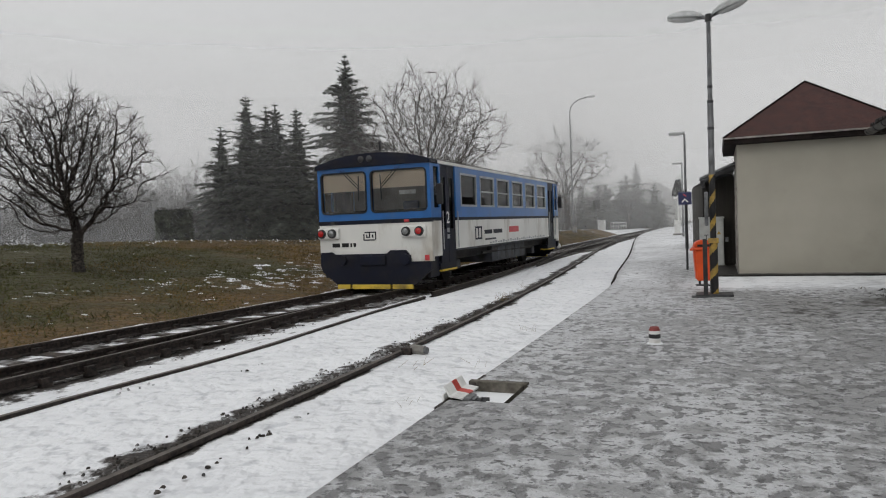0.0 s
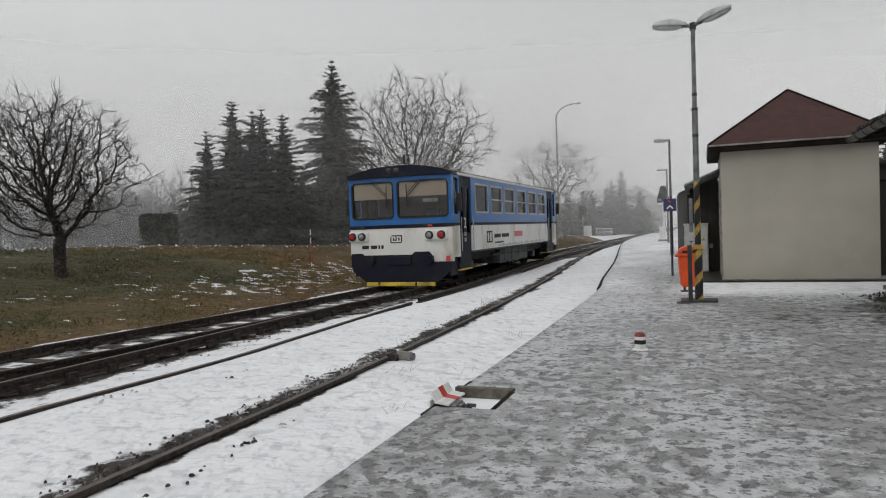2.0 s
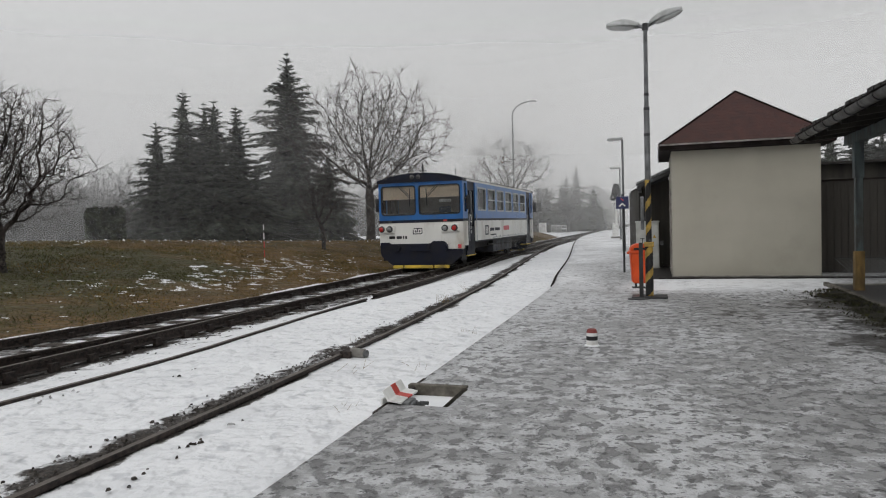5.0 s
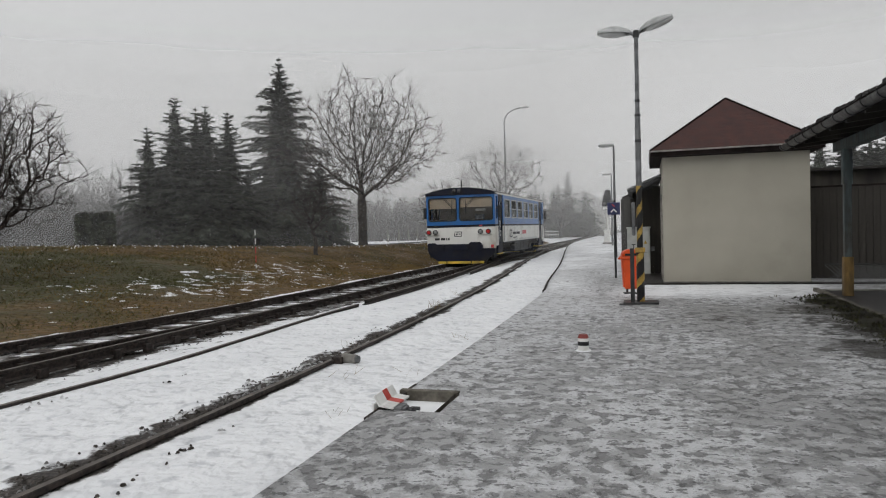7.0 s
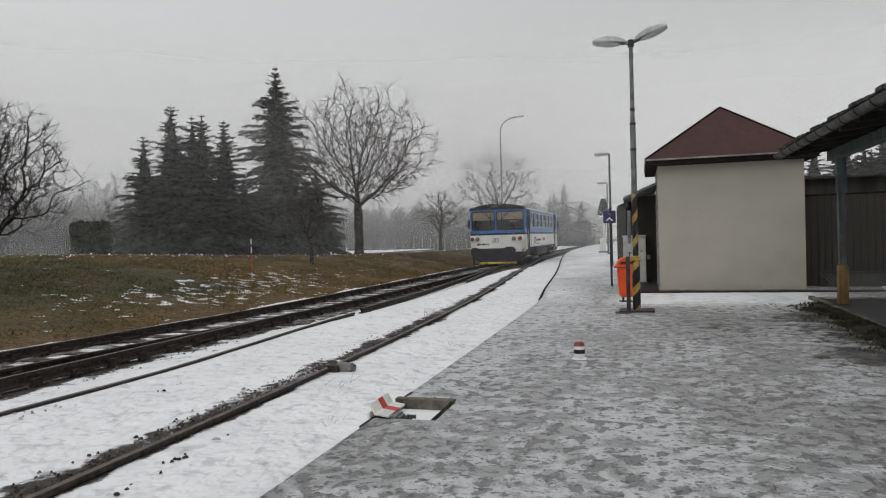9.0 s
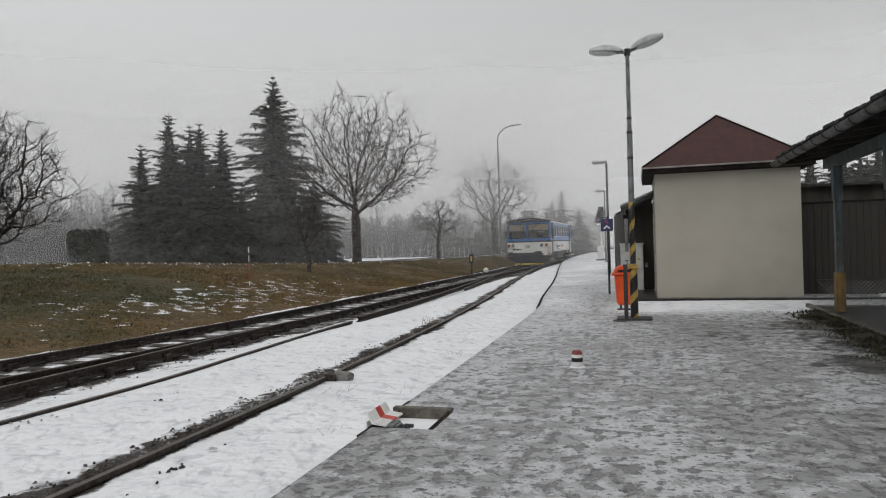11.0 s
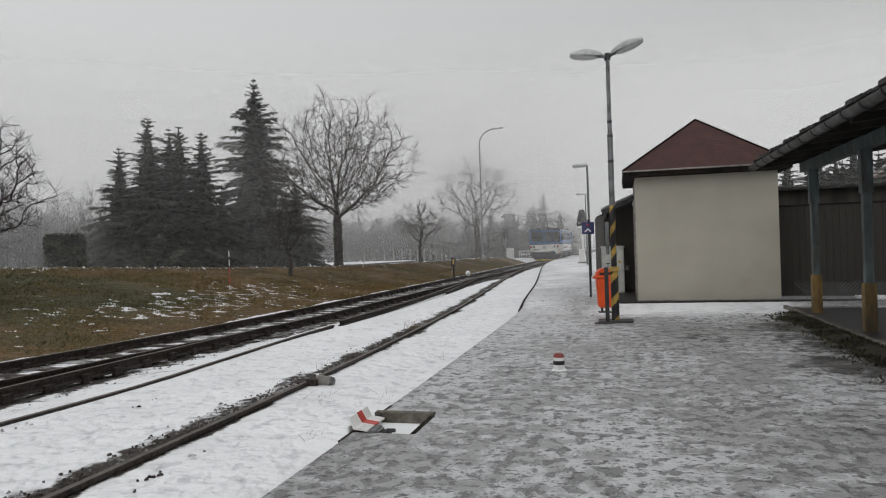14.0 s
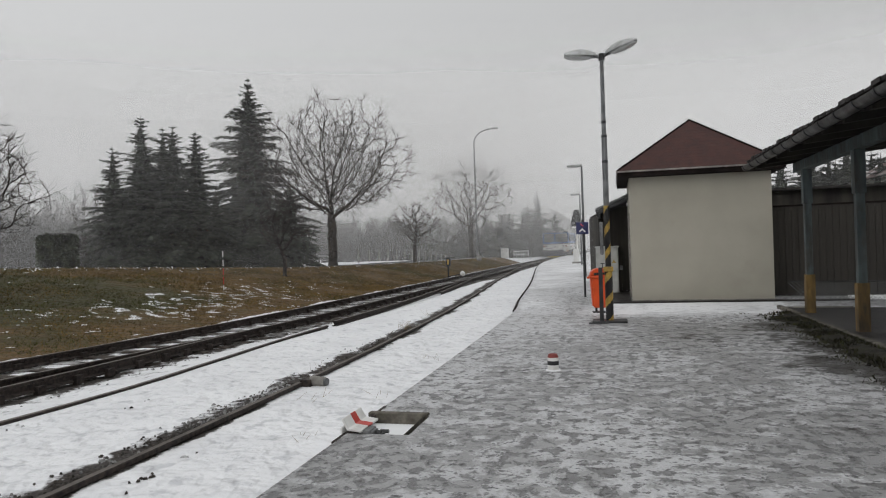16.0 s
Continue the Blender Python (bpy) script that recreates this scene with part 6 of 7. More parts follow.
def spruce(name, s, r, height, radius, seed, label, z=None, open_=1.0):
    z = ground_z(s, r) if z is None else z
    tree = tagged(empty(name, pose(*st(s, r, z))), label, "tree")
    rnd = random.Random(seed)
    tubes("trunk", [(Vector((0, 0, -0.3)), Vector((0, 0, height * 0.5)), 0.02 * height, 0.012 * height), (Vector((0, 0, height * 0.5)), Vector((0, 0, height)), 0.012 * height, 0.012)], BARK, tree, 8)
    vs, fs = [], []
    def frond(a, b, w, droop):
        """A flat twig with needles: a few jagged blades along a drooping line."""
        d = b - a
        L = d.length
        side = d.cross(Vector((0, 0, 1)))
        if side.length < 1e-4:
            return
        side.normalize()
        n = 7
        for i in range(n):
            f = (i + rnd.uniform(0, 0.6)) / n
            c = a + d * f - Vector((0, 0, droop * f * f))
            for sg in (-1, 1):
                l = w * (1.1 - 0.75 * f) * rnd.uniform(0.6, 1.25)
                tip = c + side * sg * l + d.normalized() * l * 0.8 - Vector((0, 0, l * rnd.uniform(0.15, 0.6)))
                k = len(vs)
                wd = 0.30 * l + 0.02
                vs.extend((c - d.normalized() * wd, c + d.normalized() * wd + Vector((0, 0, -0.02)), tip))
                fs.append((k, k + 1, k + 2))
        k = len(vs)
        tip = b - Vector((0, 0, droop))
        vs.extend((a + side * w * 0.18, a - side * w * 0.18, tip))
        fs.append((k, k + 1, k + 2))
    whorls = int(height * 3.6)
    for i in range(whorls):
        f = (i + rnd.uniform(-0.3, 0.3)) / whorls
        zc = height * (0.04 + 0.955 * f)
        R = radius * min(1.0, (1 - f) * 1.3) ** 0.85 * rnd.uniform(0.62, 1.2) + 0.10
        nb = int(6 + 9 * (1 - f))
        a0 = rnd.uniform(0, 6.28)
        for k in range(nb):
            if rnd.random() < 0.16 * open_:
                continue
            az = a0 + 2 * math.pi * k / nb + rnd.uniform(-0.2, 0.2)
            l = R * rnd.uniform(0.5, 1.22)
            rise = 0.75 * l * (f - 0.35) + 0.10 * l
            a = Vector((0, 0, zc))
            b = Vector((l * math.cos(az), l * math.sin(az), zc + rise))
            m = max(2, int(l / 0.42))
            for q in range(m):
                pa = a.lerp(b, q / m) - Vector((0, 0, 0.20 * l * (q / m) ** 2))
                pb = a.lerp(b, (q + 1.15) / m) - Vector((0, 0, 0.20 * l * ((q + 1) / m) ** 2))
                frond(pa, pb, min(0.52, 0.05 + (0.20 + 0.16 * (1 - q / m)) * l), 0.05 * l)
    # the shaded inside of the crown, ragged
    k0 = len(vs)
    rings = 26
    for i in range(rings + 1):
        f = i / rings
        for j in range(14):
            rr = (radius * 0.40 * min(1.0, (1 - f) * 1.35) + 0.02) * rnd.uniform(0.55, 1.15)
            a = 2 * math.pi * (j + 0.5 * (i % 2)) / 14
            vs.append(Vector((rr * math.cos(a), rr * math.sin(a), height * (0.03 + 0.93 * f) + rnd.uniform(-0.12, 0.12))))
    for i in range(rings):
        for j in range(14):
            q = k0 + i * 14 + j
            w = k0 + i * 14 + (j + 1) % 14
            fs.append((q, w, w + 14, q + 14))
    raw("crown", vs, fs, NEEDLE, tree, "dark green drooping needles")
    tree["group"] = "spruces"
    return tree


crown_tree("fruit_tree", 13.23, -15.96, 14, "bare gnarled fruit tree on a grass bank", 0.155, 0.90, 2.85, 2.1, 2.0, 1900, 0.14, 0.007, 0.05, 0.45, lean=(-0.15, 0), flat=0.9, gnarl=0.36, taper=0.0, power=0.47)
crown_tree("broad_tree", 38.42, -16.51, 23, "large bare spreading tree at a roadside", 0.27, 2.7, 5.3, 4.9, 4.6, 2000, 0.30, 0.013, 0.10, 0.85, flat=0.52, gnarl=0.16)
crown_tree("fruit_tree", 27.64, -14.17, 31, "small dense bare fruit tree on a bank", 0.09, 0.85, 2.15, 1.45, 1.4, 800, 0.13, 0.006, 0.06, 0.32, flat=0.7, gnarl=0.3)
crown_tree("fruit_tree", 51.28, -15.14, 47, "bare vase-shaped fruit tree beside a road", 0.15, 0.8, 2.8, 2.35, 2.0, 420, 0.26, 0.014, 0.06, 0.5, flat=0.6, gnarl=0.25)
for k, (s, r, top, rad) in enumerate(((35.4, -29.4, 7.9, 1.7), (36.4, -28.1, 9.9, 2.0), (37.8, -27.6, 9.4, 1.9), (37.4, -26.6, 9.4, 1.9), (38.9, -26.0, 9.2, 1.9), (36.8, -28.9, 6.6, 1.5))):
    spruce("spruce", s, r, top - 0.1, rad * 1.25, 60 + k, "dark green spruce standing in a close group")
spruce("spruce", 43.47, -24.73, 13.5, 3.8, 71, "tall dark spruce with drooping branches")
spruce("spruce", 44.3, -22.2, 6.6, 1.9, 72, "lower dark spruce beside a tall one")
spruce("spruce", 41.5, -26.3, 5.6, 2.0, 73, "lower dark spruce beside a tall one")
for k, (s, r, top) in enumerate(((42.8, 9.4, 6.4), (42.6, 10.6, 5.9), (42.1, 12.6, 6.8), (42.0, 13.8, 6.2), (40.5, 11.6, 5.6), (43.5, 8.3, 5.8), (38, 12.9, 5.6), (36.5, 11.2, 4.9), (37.5, 14.6, 5.6), (34.5, 9.6, 5.2), (35.0, 13.2, 5.8), (39.0, 10.0, 6.2))):
    spruce("spruce", s, r, top, 2.2, 80 + k, "dark spruce behind a board fence")
for k, (s, r, top) in enumerate(((43.4, -41.4, 7.1), (44.3, -40.4, 7.6), (44.9, -39.9, 8.3), (43.7, -38.1, 6.8))):
    bare_tree("young_tree", s, r, top - 0.4, 0.9, 90 + k, "slender bare young tree", 0.18, 0.07, 5, 3, (6, 5, 4), 0.10, 0.07, 0.012, 22)
crown_tree("broad_tree", 73.5, -15.15, 101, "large round-crowned bare tree in fog", 0.32, 2.8, 6.8, 4.6, 4.5, 800, 0.45, 0.022, 0.08, 0.9, flat=0.7, gnarl=0.2)
for k, (s, r, top, sp) in enumerate(((98.9, -15.5, 8.4, 3.4), (92.0, -19.5, 7.0, 3.2), (96.0, -11.4, 6.5, 2.6), (59, -61, 8.5, 4), (63, -54, 7.8, 4), (57, -66, 8.0, 4), (66, -47, 7.5, 3.6), (88, -27, 7, 3.5), (96, -34, 7.5, 4), (100, -42, 8, 4))):
    bare_tree("broad_tree", s, r, top, sp, 120 + k, "bare tree far off in the fog", 0.18, 0.2, 7, 3, (8, 7, 6), 0.05, 0.10, 0.022, 46)
for k, (s, r, top) in enumerate(((99.4, -10.65, 9.6), (101.5, -12.3, 8.2), (103, -16.6, 7.6), (97, -21.5, 6.9), (104, -8.6, 7.0), (95, -14.2, 6.4), (99, -18.4, 7.2), (93, -17.0, 5.8), (106, -13.5, 7.8))):
    spruce("spruce", s, r, top, 2.4, 140 + k, "dark conifer far off in the fog")


def leaf_block(name, m, sx, sy, sz, count, seed, label):
    """A clipped hedge: a dense block of small leaves with an uneven skin."""
    rnd = random.Random(seed)
    hd = tagged(empty(name, m), label, "hedge")
    vs, fs = [], []
    for _ in range(count):
        x, y, z = rnd.uniform(-sx, sx), rnd.uniform(-sy, sy), rnd.uniform(0, sz)
        k = rnd.randrange(3)
        if k == 0:
            x = sx * rnd.choice((-1, 1)) + rnd.gauss(0, 0.05)
        elif k == 1:
            y = sy * rnd.choice((-1, 1)) + rnd.gauss(0, 0.05)
        else:
            z = sz + rnd.gauss(0, 0.06)
        p = Vector((x, y, z))
        a = Vector((rnd.gauss(0, 1), rnd.gauss(0, 1), rnd.gauss(0, 1))).normalized() * 0.13
        b = Vector((rnd.gauss(0, 1), rnd.gauss(0, 1), rnd.gauss(0, 1))).normalized() * 0.11
        q = len(vs)
        vs.extend((p - a, p + b, p + a, p - b))
        fs.append((q, q + 1, q + 2, q + 3))
    raw("leaves", vs, fs, HEDGE, hd)
    part("core", box(-sx + 0.12, sx - 0.12, -sy + 0.12, sy - 0.12, 0, sz - 0.1), HEDGE, hd, "dense dark inside")


leaf_block("hedge", pose(*st(31.9, -30.3, 0.6), 0, 0, 22), 0.9, 0.6, 2.1, 5000, 5, "clipped dark evergreen hedge")
leaf_block("hedge", pose(*st(96, -23, -0.25), 0, 0, 40), 9, 0.8, 2.4, 6000, 6, "long dark hedge far off in the fog")
leaf_block("hedge", pose(*st(100, -13, -0.3), 0, 0, 0), 6, 0.8, 3.4, 6000, 7, "tall dark hedge far off in the fog")


# ---- far things by the road and the level crossing ----
def build_street_lamp():
    s, r = 58.9, -11.67
    z = ground_z(s, r)
    p = tagged(empty("street_lamp", st_pose(s, r, z)), "tall grey street lamp with a curved arm", "street lamp")
    part("pole", tube((0, 0, -0.1), (0, 0, 10.2), 0.09, 0.055, 12), STEEL, p)
    bm = bmesh.new()
    pts = [Vector((1.5 * (1 - math.cos(a)), 0, 10.2 + 1.15 * math.sin(a))) for a in [math.pi / 2 * k / 8 for k in range(9)]]
    for a, b in zip(pts, pts[1:]):
        tube(a, b, 0.05, n=8, bm=bm)
    part("arm", bm, STEEL, p, "curved arm")
    part("lamp_head", box(1.45, 2.15, -0.12, 0.12, 11.30, 11.45, 0.04), LAMP_GREY, p)


build_street_lamp()


def build_far_signal():
    s, r = 79, -12.4
    z = ground_z(s, r)
    p = tagged(empty("relay_box", st_pose(s, r, z)), "white relay box beside a level crossing", "cabinet")
    part("body", box(-0.4, 0.4, -0.3, 0.3, -0.1, 1.2, 0.02), WHITE, p)
    part("base", box(-0.45, 0.45, -0.35, 0.35, -0.3, 0.05), CONCRETE, p)
    s, r = 80.9, -13.2
    z = ground_z(s, r)
    q = tagged(empty("crossing_signal", st_pose(s, r, z)), "crossing signal with a black board beside a road", "signal")
    part("post", tube((0, 0, -0.1), (0, 0, 2.6), 0.06, n=10), STEEL, q)
    part("backboard", box(-0.38, 0.38, -0.05, 0.05, 2.55, 3.6, 0.02), BLACK, q)
    fence = tagged(empty("railing", st_pose(84, -11.2, ground_z(84, -11.2))), "short white railing by the level crossing", "railing")
    for k in range(7):
        part("post", box(-0.9 + 0.3 * k, -0.84 + 0.3 * k, -0.03, 0.03, -0.1, 0.95), WHITE, fence)
    for z in (0.45, 0.85):
        part("bar", box(-0.95, 0.98, -0.05, -0.031, z, z + 0.09), WHITE, fence)
    stn = tagged(empty("marker_stone", st_pose(57.5, -11.3, ground_z(57.5, -11.3))), "pale worn kilometre stone on a bank", "marker stone")
    part("stone", box(-0.18, 0.18, -0.15, 0.15, -0.1, 0.52, 0.03), CONCRETE, stn)


build_far_signal()


def build_far_house(s, r, w, d, h, roof_h, turn, label, chimney=True):
    z = ground_z(s, r) - 0.2
    hs = tagged(empty("house", st_pose(s, r, z, turn)), label, "house")
    part("wall", box(-w, w, -d, d, 0, h), FACADE, hs, "pale plaster wall")
    bm = prism([(-w - 0.4, h - 0.1), (w + 0.4, h - 0.1), (0, h + roof_h)], -d - 0.4, d + 0.4)
    rf = part("roof", bm, FAR_ROOF, hs, "dark roof with snow on it")
    if chimney:
        part("chimney", box(0.6, 1.2, -0.3, 0.3, h + roof_h * 0.4, h + roof_h + 0.6), CONCRETE, rf)
    for x in (-w * 0.55, 0, w * 0.55):
        wn_ = part("window", box(x - 0.45, x + 0.45, -d - 0.02, -d + 0.05, h * 0.45, h * 0.45 + 1.3), T_RUBBER, hs, "dark window")
        part("frame", box(x - 0.55, x + 0.55, -d - 0.035, -d - 0.021, h * 0.45 - 0.1, h * 0.45), WHITE, wn_)


build_far_house(122, -11.5, 4.0, 5.0, 4.6, 3.0, 25, "pale house with a snowy roof far off in fog")
build_far_house(37, 16.4, 3.6, 4.0, 4.7, 2.2, 0, "pale yellow house behind a board fence", False)

def far_woods():
    """A belt of leafless scrub and trees behind the road, only told apart as a grey mass."""
    rnd = random.Random(77)
    segs = []
    for _ in range(1500):
        f = rnd.random()
        s = 20 + 95 * f + rnd.gauss(0, 2)
        r = -80 + 56 * f + rnd.gauss(0, 3.0)
        h = (6.0 + 2.6 * noise.noise(Vector((f * 9, 0, 0))) + 1.6 * noise.noise(Vector((f * 31, 3, 0)))) * rnd.uniform(0.55, 1.1)
        z = ground_z(s, r) - 0.2
        p = st(s, r, z)
        d = Vector((rnd.gauss(0, 0.06), rnd.gauss(0, 0.06), 1))
        segs.append((p, p + d * h, 0.07, 0.02))
        for k in range(13):
            q = p + d * h * rnd.uniform(0.08, 0.95)
            e = Vector((rnd.gauss(0, 0.7), rnd.gauss(0, 0.7), rnd.uniform(0.2, 1.1))).normalized() * h * rnd.uniform(0.15, 0.34)
            segs.append((q, q + e, 0.035, 0.012))
            for _k in range(3):
                q2 = q + e * rnd.uniform(0.3, 1.0)
                e2 = (e.normalized() + Vector((rnd.gauss(0, 0.7), rnd.gauss(0, 0.7), rnd.gauss(0.1, 0.6)))).normalized() * rnd.uniform(0.4, 1.1)
                segs.append((q2, q2 + e2, 0.022, 0.012))
    ob = tubes("far_woods", segs, TWIG, None, 3)
    tagged(ob, "grey belt of leafless woods in fog", "woods", kind="stuff")


far_woods()

# wire fence along the far side of the road
rf = tagged(empty("road_fence"), "low fence with pale posts behind a road", "fence")
pm = mesh_of("post", box(-0.05, 0.05, -0.05, 0.05, -0.1, 1.15))
pm.materials.append(CONCRETE)
for k in range(14):
    s = 56 + k * 2.2
    r = lerp_table(CREST, s) - 9.5
    o = new("post", pm)
    o.parent = rf
    o.matrix_basis = st_pose(s, r, ground_z(s, r))
bm = bmesh.new()
for k in range(13):
    for z in (0.35, 0.7, 1.05):
        s0, s1 = 56 + k * 2.2, 56 + (k + 1) * 2.2
        r0, r1 = lerp_table(CREST, s0) - 9.5, lerp_table(CREST, s1) - 9.5
        tube(st(s0, r0, ground_z(s0, r0) + z), st(s1, r1, ground_z(s1, r1) + z), 0.02, n=3, bm=bm, caps=False)
part("wire", bm, DARK_METAL, rf)


# ---- crumbs of dirty snow thrown up along the road ----
def snow_crumbs():
    rnd = random.Random(8)
    vs, fs = [], []
    for _ in range(4200):
        s = rnd.uniform(-2, 64)
        r = lerp_table(CREST, s) + rnd.gauss(-0.35, 0.75)
        z = ground_z(s, r)
        p = st(s, r, z)
        w = rnd.uniform(0.015, 0.06) * (1.6 if rnd.random() < 0.1 else 1)
        h = w * rnd.uniform(0.5, 1.0)
        k = len(vs)
        a0 = rnd.uniform(0, 6.28)
        for i in range(5):
            a = a0 + 6.283 * i / 5
            vs.append(p + Vector((w * math.cos(a) * rnd.uniform(0.7, 1.3), w * math.sin(a) * rnd.uniform(0.7, 1.3), -0.02)))
        vs.append(p + Vector((rnd.gauss(0, 0.2) * w, rnd.gauss(0, 0.2) * w, h)))
        for i in range(5):
            fs.append((k + i, k + (i + 1) % 5, k + 5))
    ob = raw("snow_crumbs", vs, fs, [SNOW_CLEAN, BALLAST])
    ob.data.polygons.foreach_set("material_index", [1 if (i // 5) % 5 < 4 else 0 for i in range(len(fs))])
    tagged(ob, "crumbs of dirty snow and soil along a road", "snow", kind="stuff")


snow_crumbs()

GRASS_A = material("dry_grass", (0.200, 0.128, 0.034), rough=0.9, var=0.2, scale=1.5, bump=0.0, color2=(0.085, 0.062, 0.024))
GRASS_B = material("green_grass", (0.078, 0.082, 0.016), rough=0.9, var=0.2, scale=1.5, bump=0.0, color2=(0.050, 0.052, 0.016))


def grass():
    rnd = random.Random(12)
    vs, fs, mi = [], [], []
    for _ in range(190000):
        s = rnd.uniform(2, 62) ** 1.0
        toe, c = lerp_table(MAIN, s) - 1.75, lerp_table(CREST, s)
        r = c + (toe - c) * rnd.random()
        if r < -24:
            continue
        p = st(s, r, ground_z(s, r) - 0.01)
        h = rnd.uniform(0.025, 0.085)
        a = rnd.uniform(0, 6.28)
        w = rnd.uniform(0.006, 0.016)
        u = Vector((math.cos(a), math.sin(a), 0)) * w
        tip = p + Vector((rnd.gauss(0, 0.06), rnd.gauss(0, 0.06), h))
        k = len(vs)
        vs.extend((p - u, p + u, tip))
        fs.append((k, k + 1, k + 2))
        g = noise.noise(Vector((s * 0.25, r * 0.35, 0))) + rnd.gauss(0, 0.35)
        mi.append(1 if g + 0.9 * (greenness(s, r, toe, c) - 0.4) > 0.05 else 0)
    ob = raw("grass", vs, fs, [GRASS_A, GRASS_B])
    ob.data.polygons.foreach_set("material_index", mi)
    tagged(ob, "short brown and green winter grass", "grass", kind="stuff")


grass()


# ---- dark clods on the snow, and dry stalks by the rails ----
def clods():
    rnd = random.Random(21)
    vs, fs = [], []
    def clod(s, r, z, w):
        p = st(s, r, z)
        k = len(vs)
        for ring, hz in ((1.0, -0.012), (0.55, w * 0.2)):
            for i in range(7):
                a = 6.283 * i / 7
                q = ring * rnd.uniform(0.6, 1.35)
                vs.append(p + Vector((w * math.cos(a) * q, w * math.sin(a) * q, hz * rnd.uniform(0.6, 1.3))))
        for i in range(7):
            j = (i + 1) % 7
            fs.append((k + i, k + j, k + 7 + j, k + 7 + i))
        fs.append(tuple(range(k + 7, k + 14)))
    for s, r, n, sp in ((5.2, -5.6, 9, 0.16), (6.2, -5.0, 4, 0.12), (4.75, -3.3, 4, 0.05), (4.2, -3.28, 8, 0.10), (3.4, -3.2, 8, 0.14), (7.5, -3.95, 26, 0.14), (6.2, -3.85, 40, 0.30), (5.0, -3.85, 30, 0.30), (9.5, -7.0, 30, 0.9), (7.5, -7.0, 20, 0.8)):
        for _ in range(n):
            a, b = s + rnd.gauss(0, sp * 1.3), r + rnd.gauss(0, sp * 0.35)
            clod(a, b, ground_z(a, b) + 0.02, rnd.uniform(0.008, 0.024))
    for _ in range(900):
        s = rnd.uniform(3, 14)
        r = LOOP_R(s) - 0.08 - abs(rnd.gauss(0, 0.13))
        clod(s, r, ground_z(s, r) + 0.02, rnd.uniform(0.005, 0.017))
    ob = raw("clods", vs, fs, BALLAST)
    tagged(ob, "dark clods of soil and stones on snow", "stones", kind="stuff")
    segs = []
    for s, r, n, h in ((12.9, -4.05, 22, 0.22), (13.1, -4.0, 14, 0.25), (15.5, -4.2, 8, 0.2), (6.8, -3.2, 5, 0.12), (9.5, -2.6, 6, 0.12), (5.3, -2.6, 5, 0.12), (7.0, -2.5, 4, 0.1), (8.5, -3.9, 6, 0.15)):
        for _ in range(n):
            p = st(s + rnd.gauss(0, 0.10), r + rnd.gauss(0, 0.07), ground_z(s, r))
            segs.append((p, p + Vector((rnd.gauss(0, 0.06), rnd.gauss(0, 0.06), h * rnd.uniform(0.4, 0.9))), 0.0022, 0.001))
    ob = tubes("dry_stalks", segs, GRASS_A, None, 3)
    tagged(ob, "thin dry weed stalks in snow", "weeds", kind="stuff")


clods()

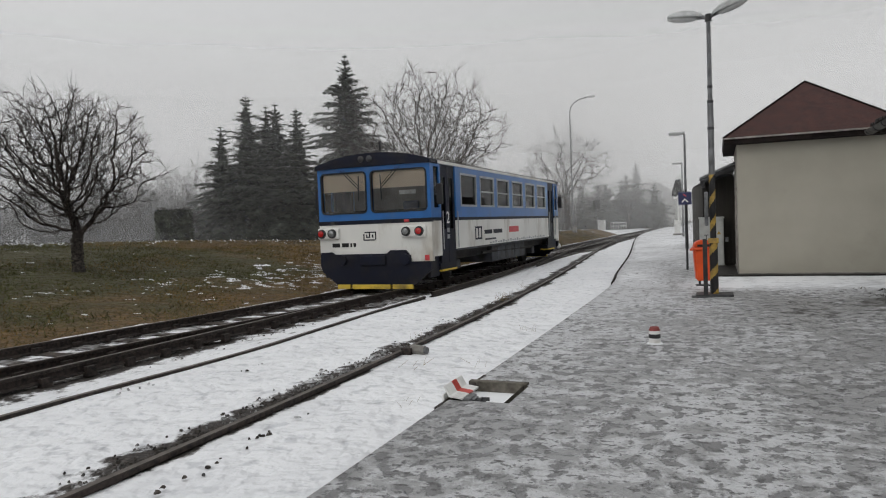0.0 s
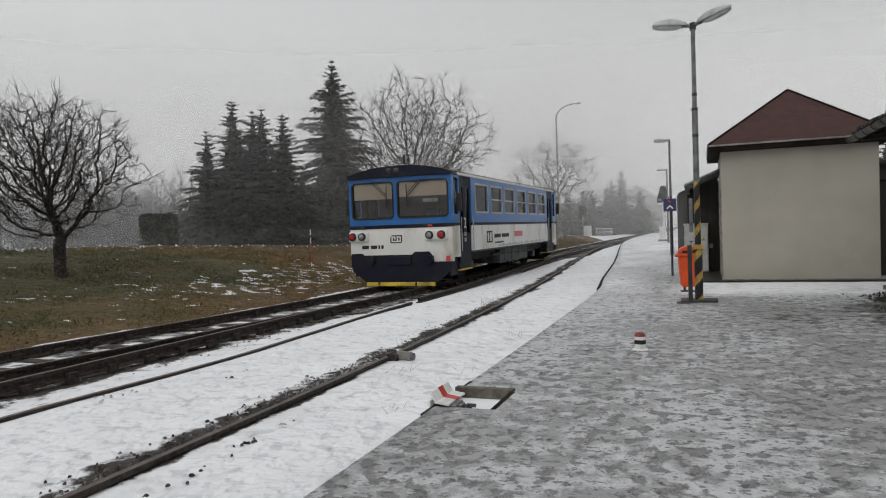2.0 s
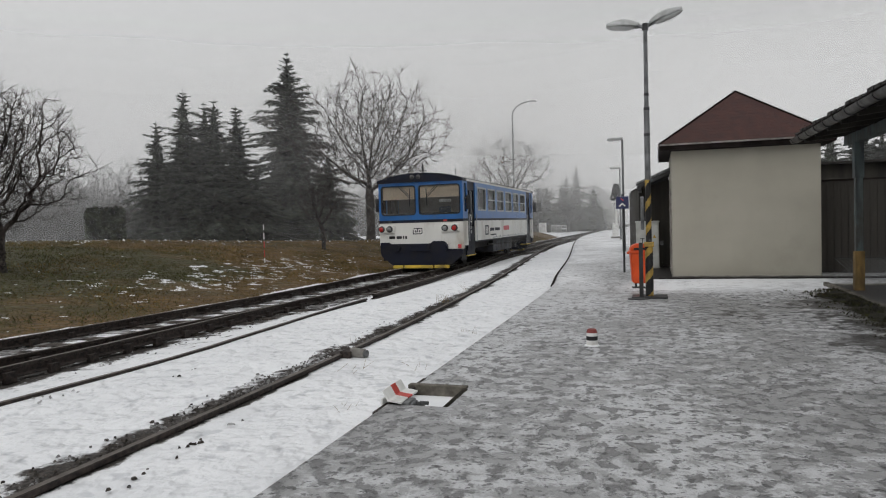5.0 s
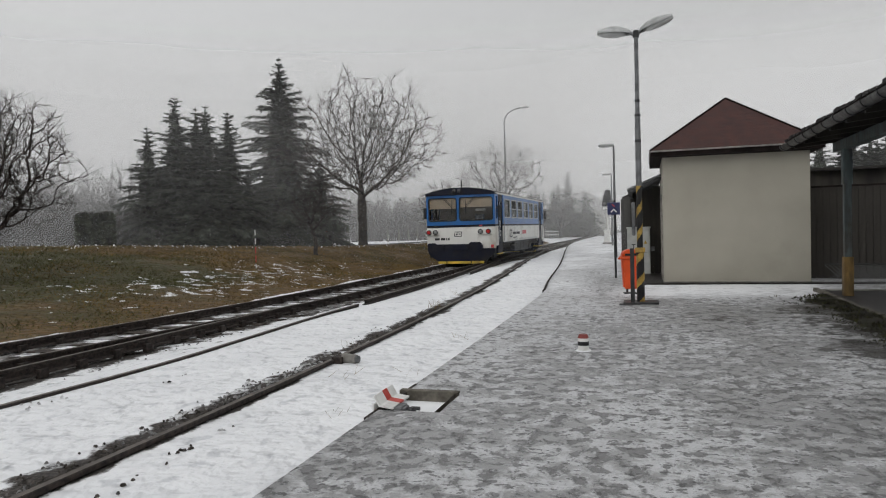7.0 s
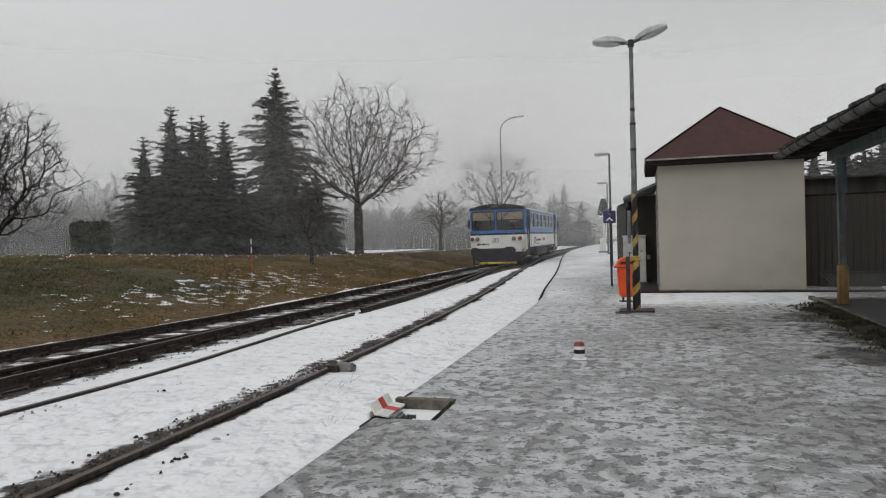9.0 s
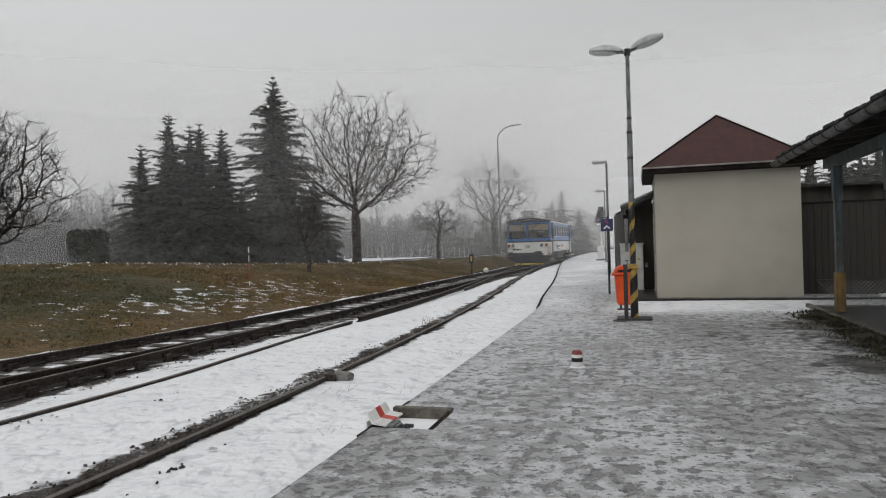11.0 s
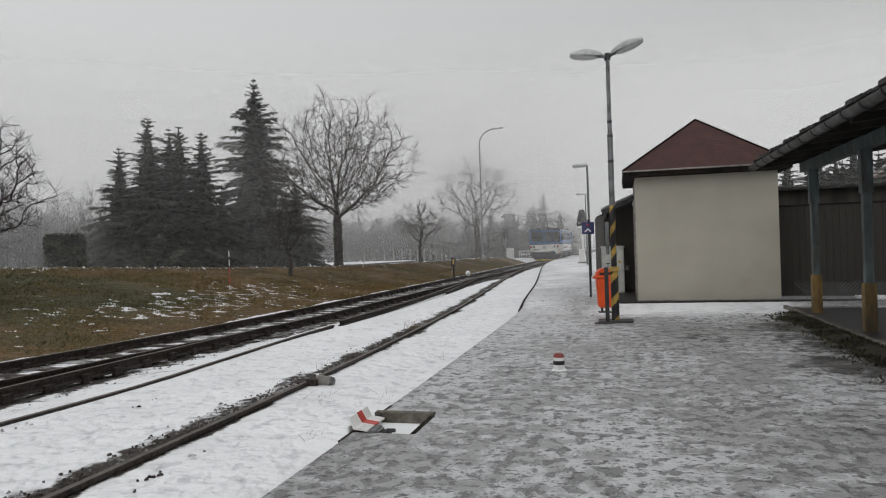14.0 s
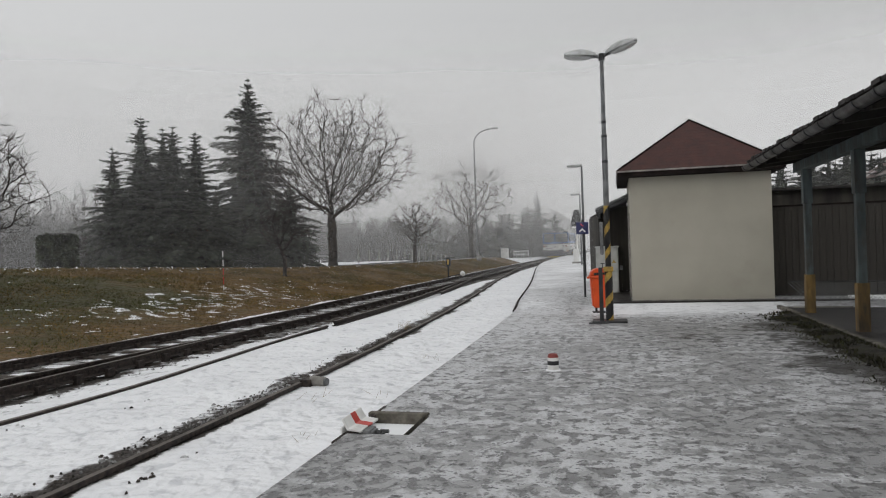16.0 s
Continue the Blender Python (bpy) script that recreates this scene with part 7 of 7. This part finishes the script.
# ---- mist: clear rings round the camera stand in for haze, thicker farther and higher ----
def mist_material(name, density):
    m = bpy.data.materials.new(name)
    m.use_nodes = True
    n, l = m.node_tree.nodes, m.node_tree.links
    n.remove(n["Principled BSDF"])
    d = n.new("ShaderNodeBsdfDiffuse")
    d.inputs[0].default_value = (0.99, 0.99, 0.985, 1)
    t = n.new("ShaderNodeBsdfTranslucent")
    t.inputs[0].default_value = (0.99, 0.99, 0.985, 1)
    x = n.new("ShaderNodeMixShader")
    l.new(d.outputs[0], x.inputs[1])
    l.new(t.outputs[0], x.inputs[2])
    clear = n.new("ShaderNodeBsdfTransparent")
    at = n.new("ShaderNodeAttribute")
    at.attribute_name = "haze_share"
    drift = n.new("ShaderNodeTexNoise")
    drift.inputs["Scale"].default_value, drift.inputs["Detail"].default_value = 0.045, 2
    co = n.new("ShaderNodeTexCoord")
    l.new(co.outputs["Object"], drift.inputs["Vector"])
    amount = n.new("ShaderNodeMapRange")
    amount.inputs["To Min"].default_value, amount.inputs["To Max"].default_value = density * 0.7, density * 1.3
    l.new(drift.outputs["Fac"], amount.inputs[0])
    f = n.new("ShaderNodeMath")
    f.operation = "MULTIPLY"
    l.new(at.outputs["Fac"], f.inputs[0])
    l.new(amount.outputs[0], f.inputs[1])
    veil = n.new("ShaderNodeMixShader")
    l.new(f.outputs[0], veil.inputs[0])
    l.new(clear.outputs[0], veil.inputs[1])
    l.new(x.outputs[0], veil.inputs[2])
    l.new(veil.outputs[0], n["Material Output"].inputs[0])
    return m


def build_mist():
    mist = tagged(empty("mist"), "pale see-through sheets standing in for winter mist, thickening in the distance", "mist", kind="stuff")
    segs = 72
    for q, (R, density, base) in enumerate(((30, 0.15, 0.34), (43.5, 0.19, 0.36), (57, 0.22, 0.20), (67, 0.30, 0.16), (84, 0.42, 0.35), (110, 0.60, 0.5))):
        vs, fs, haze_share = [], [], []
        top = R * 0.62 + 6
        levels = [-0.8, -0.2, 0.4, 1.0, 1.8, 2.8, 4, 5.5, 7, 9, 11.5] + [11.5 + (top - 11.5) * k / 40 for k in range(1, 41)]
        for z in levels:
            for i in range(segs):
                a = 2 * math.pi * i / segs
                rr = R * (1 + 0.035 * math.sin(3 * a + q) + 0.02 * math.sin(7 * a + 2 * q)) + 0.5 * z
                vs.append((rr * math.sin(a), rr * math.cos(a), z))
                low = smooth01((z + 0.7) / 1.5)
                haze_share.append(low * (base + (1 - base) * smooth01((z - 1.5) / 9)) * (1 - smooth01((z - R * 0.17) / (R * 0.24))))
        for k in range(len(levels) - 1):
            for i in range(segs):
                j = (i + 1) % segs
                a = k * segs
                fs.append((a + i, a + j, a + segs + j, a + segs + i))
        ob = raw("veil", vs, fs, mist_material("haze_sheet", density), mist, smooth=True)
        att = ob.data.attributes.new("haze_share", "FLOAT", "POINT")
        att.data.foreach_set("value", haze_share)


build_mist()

motions()
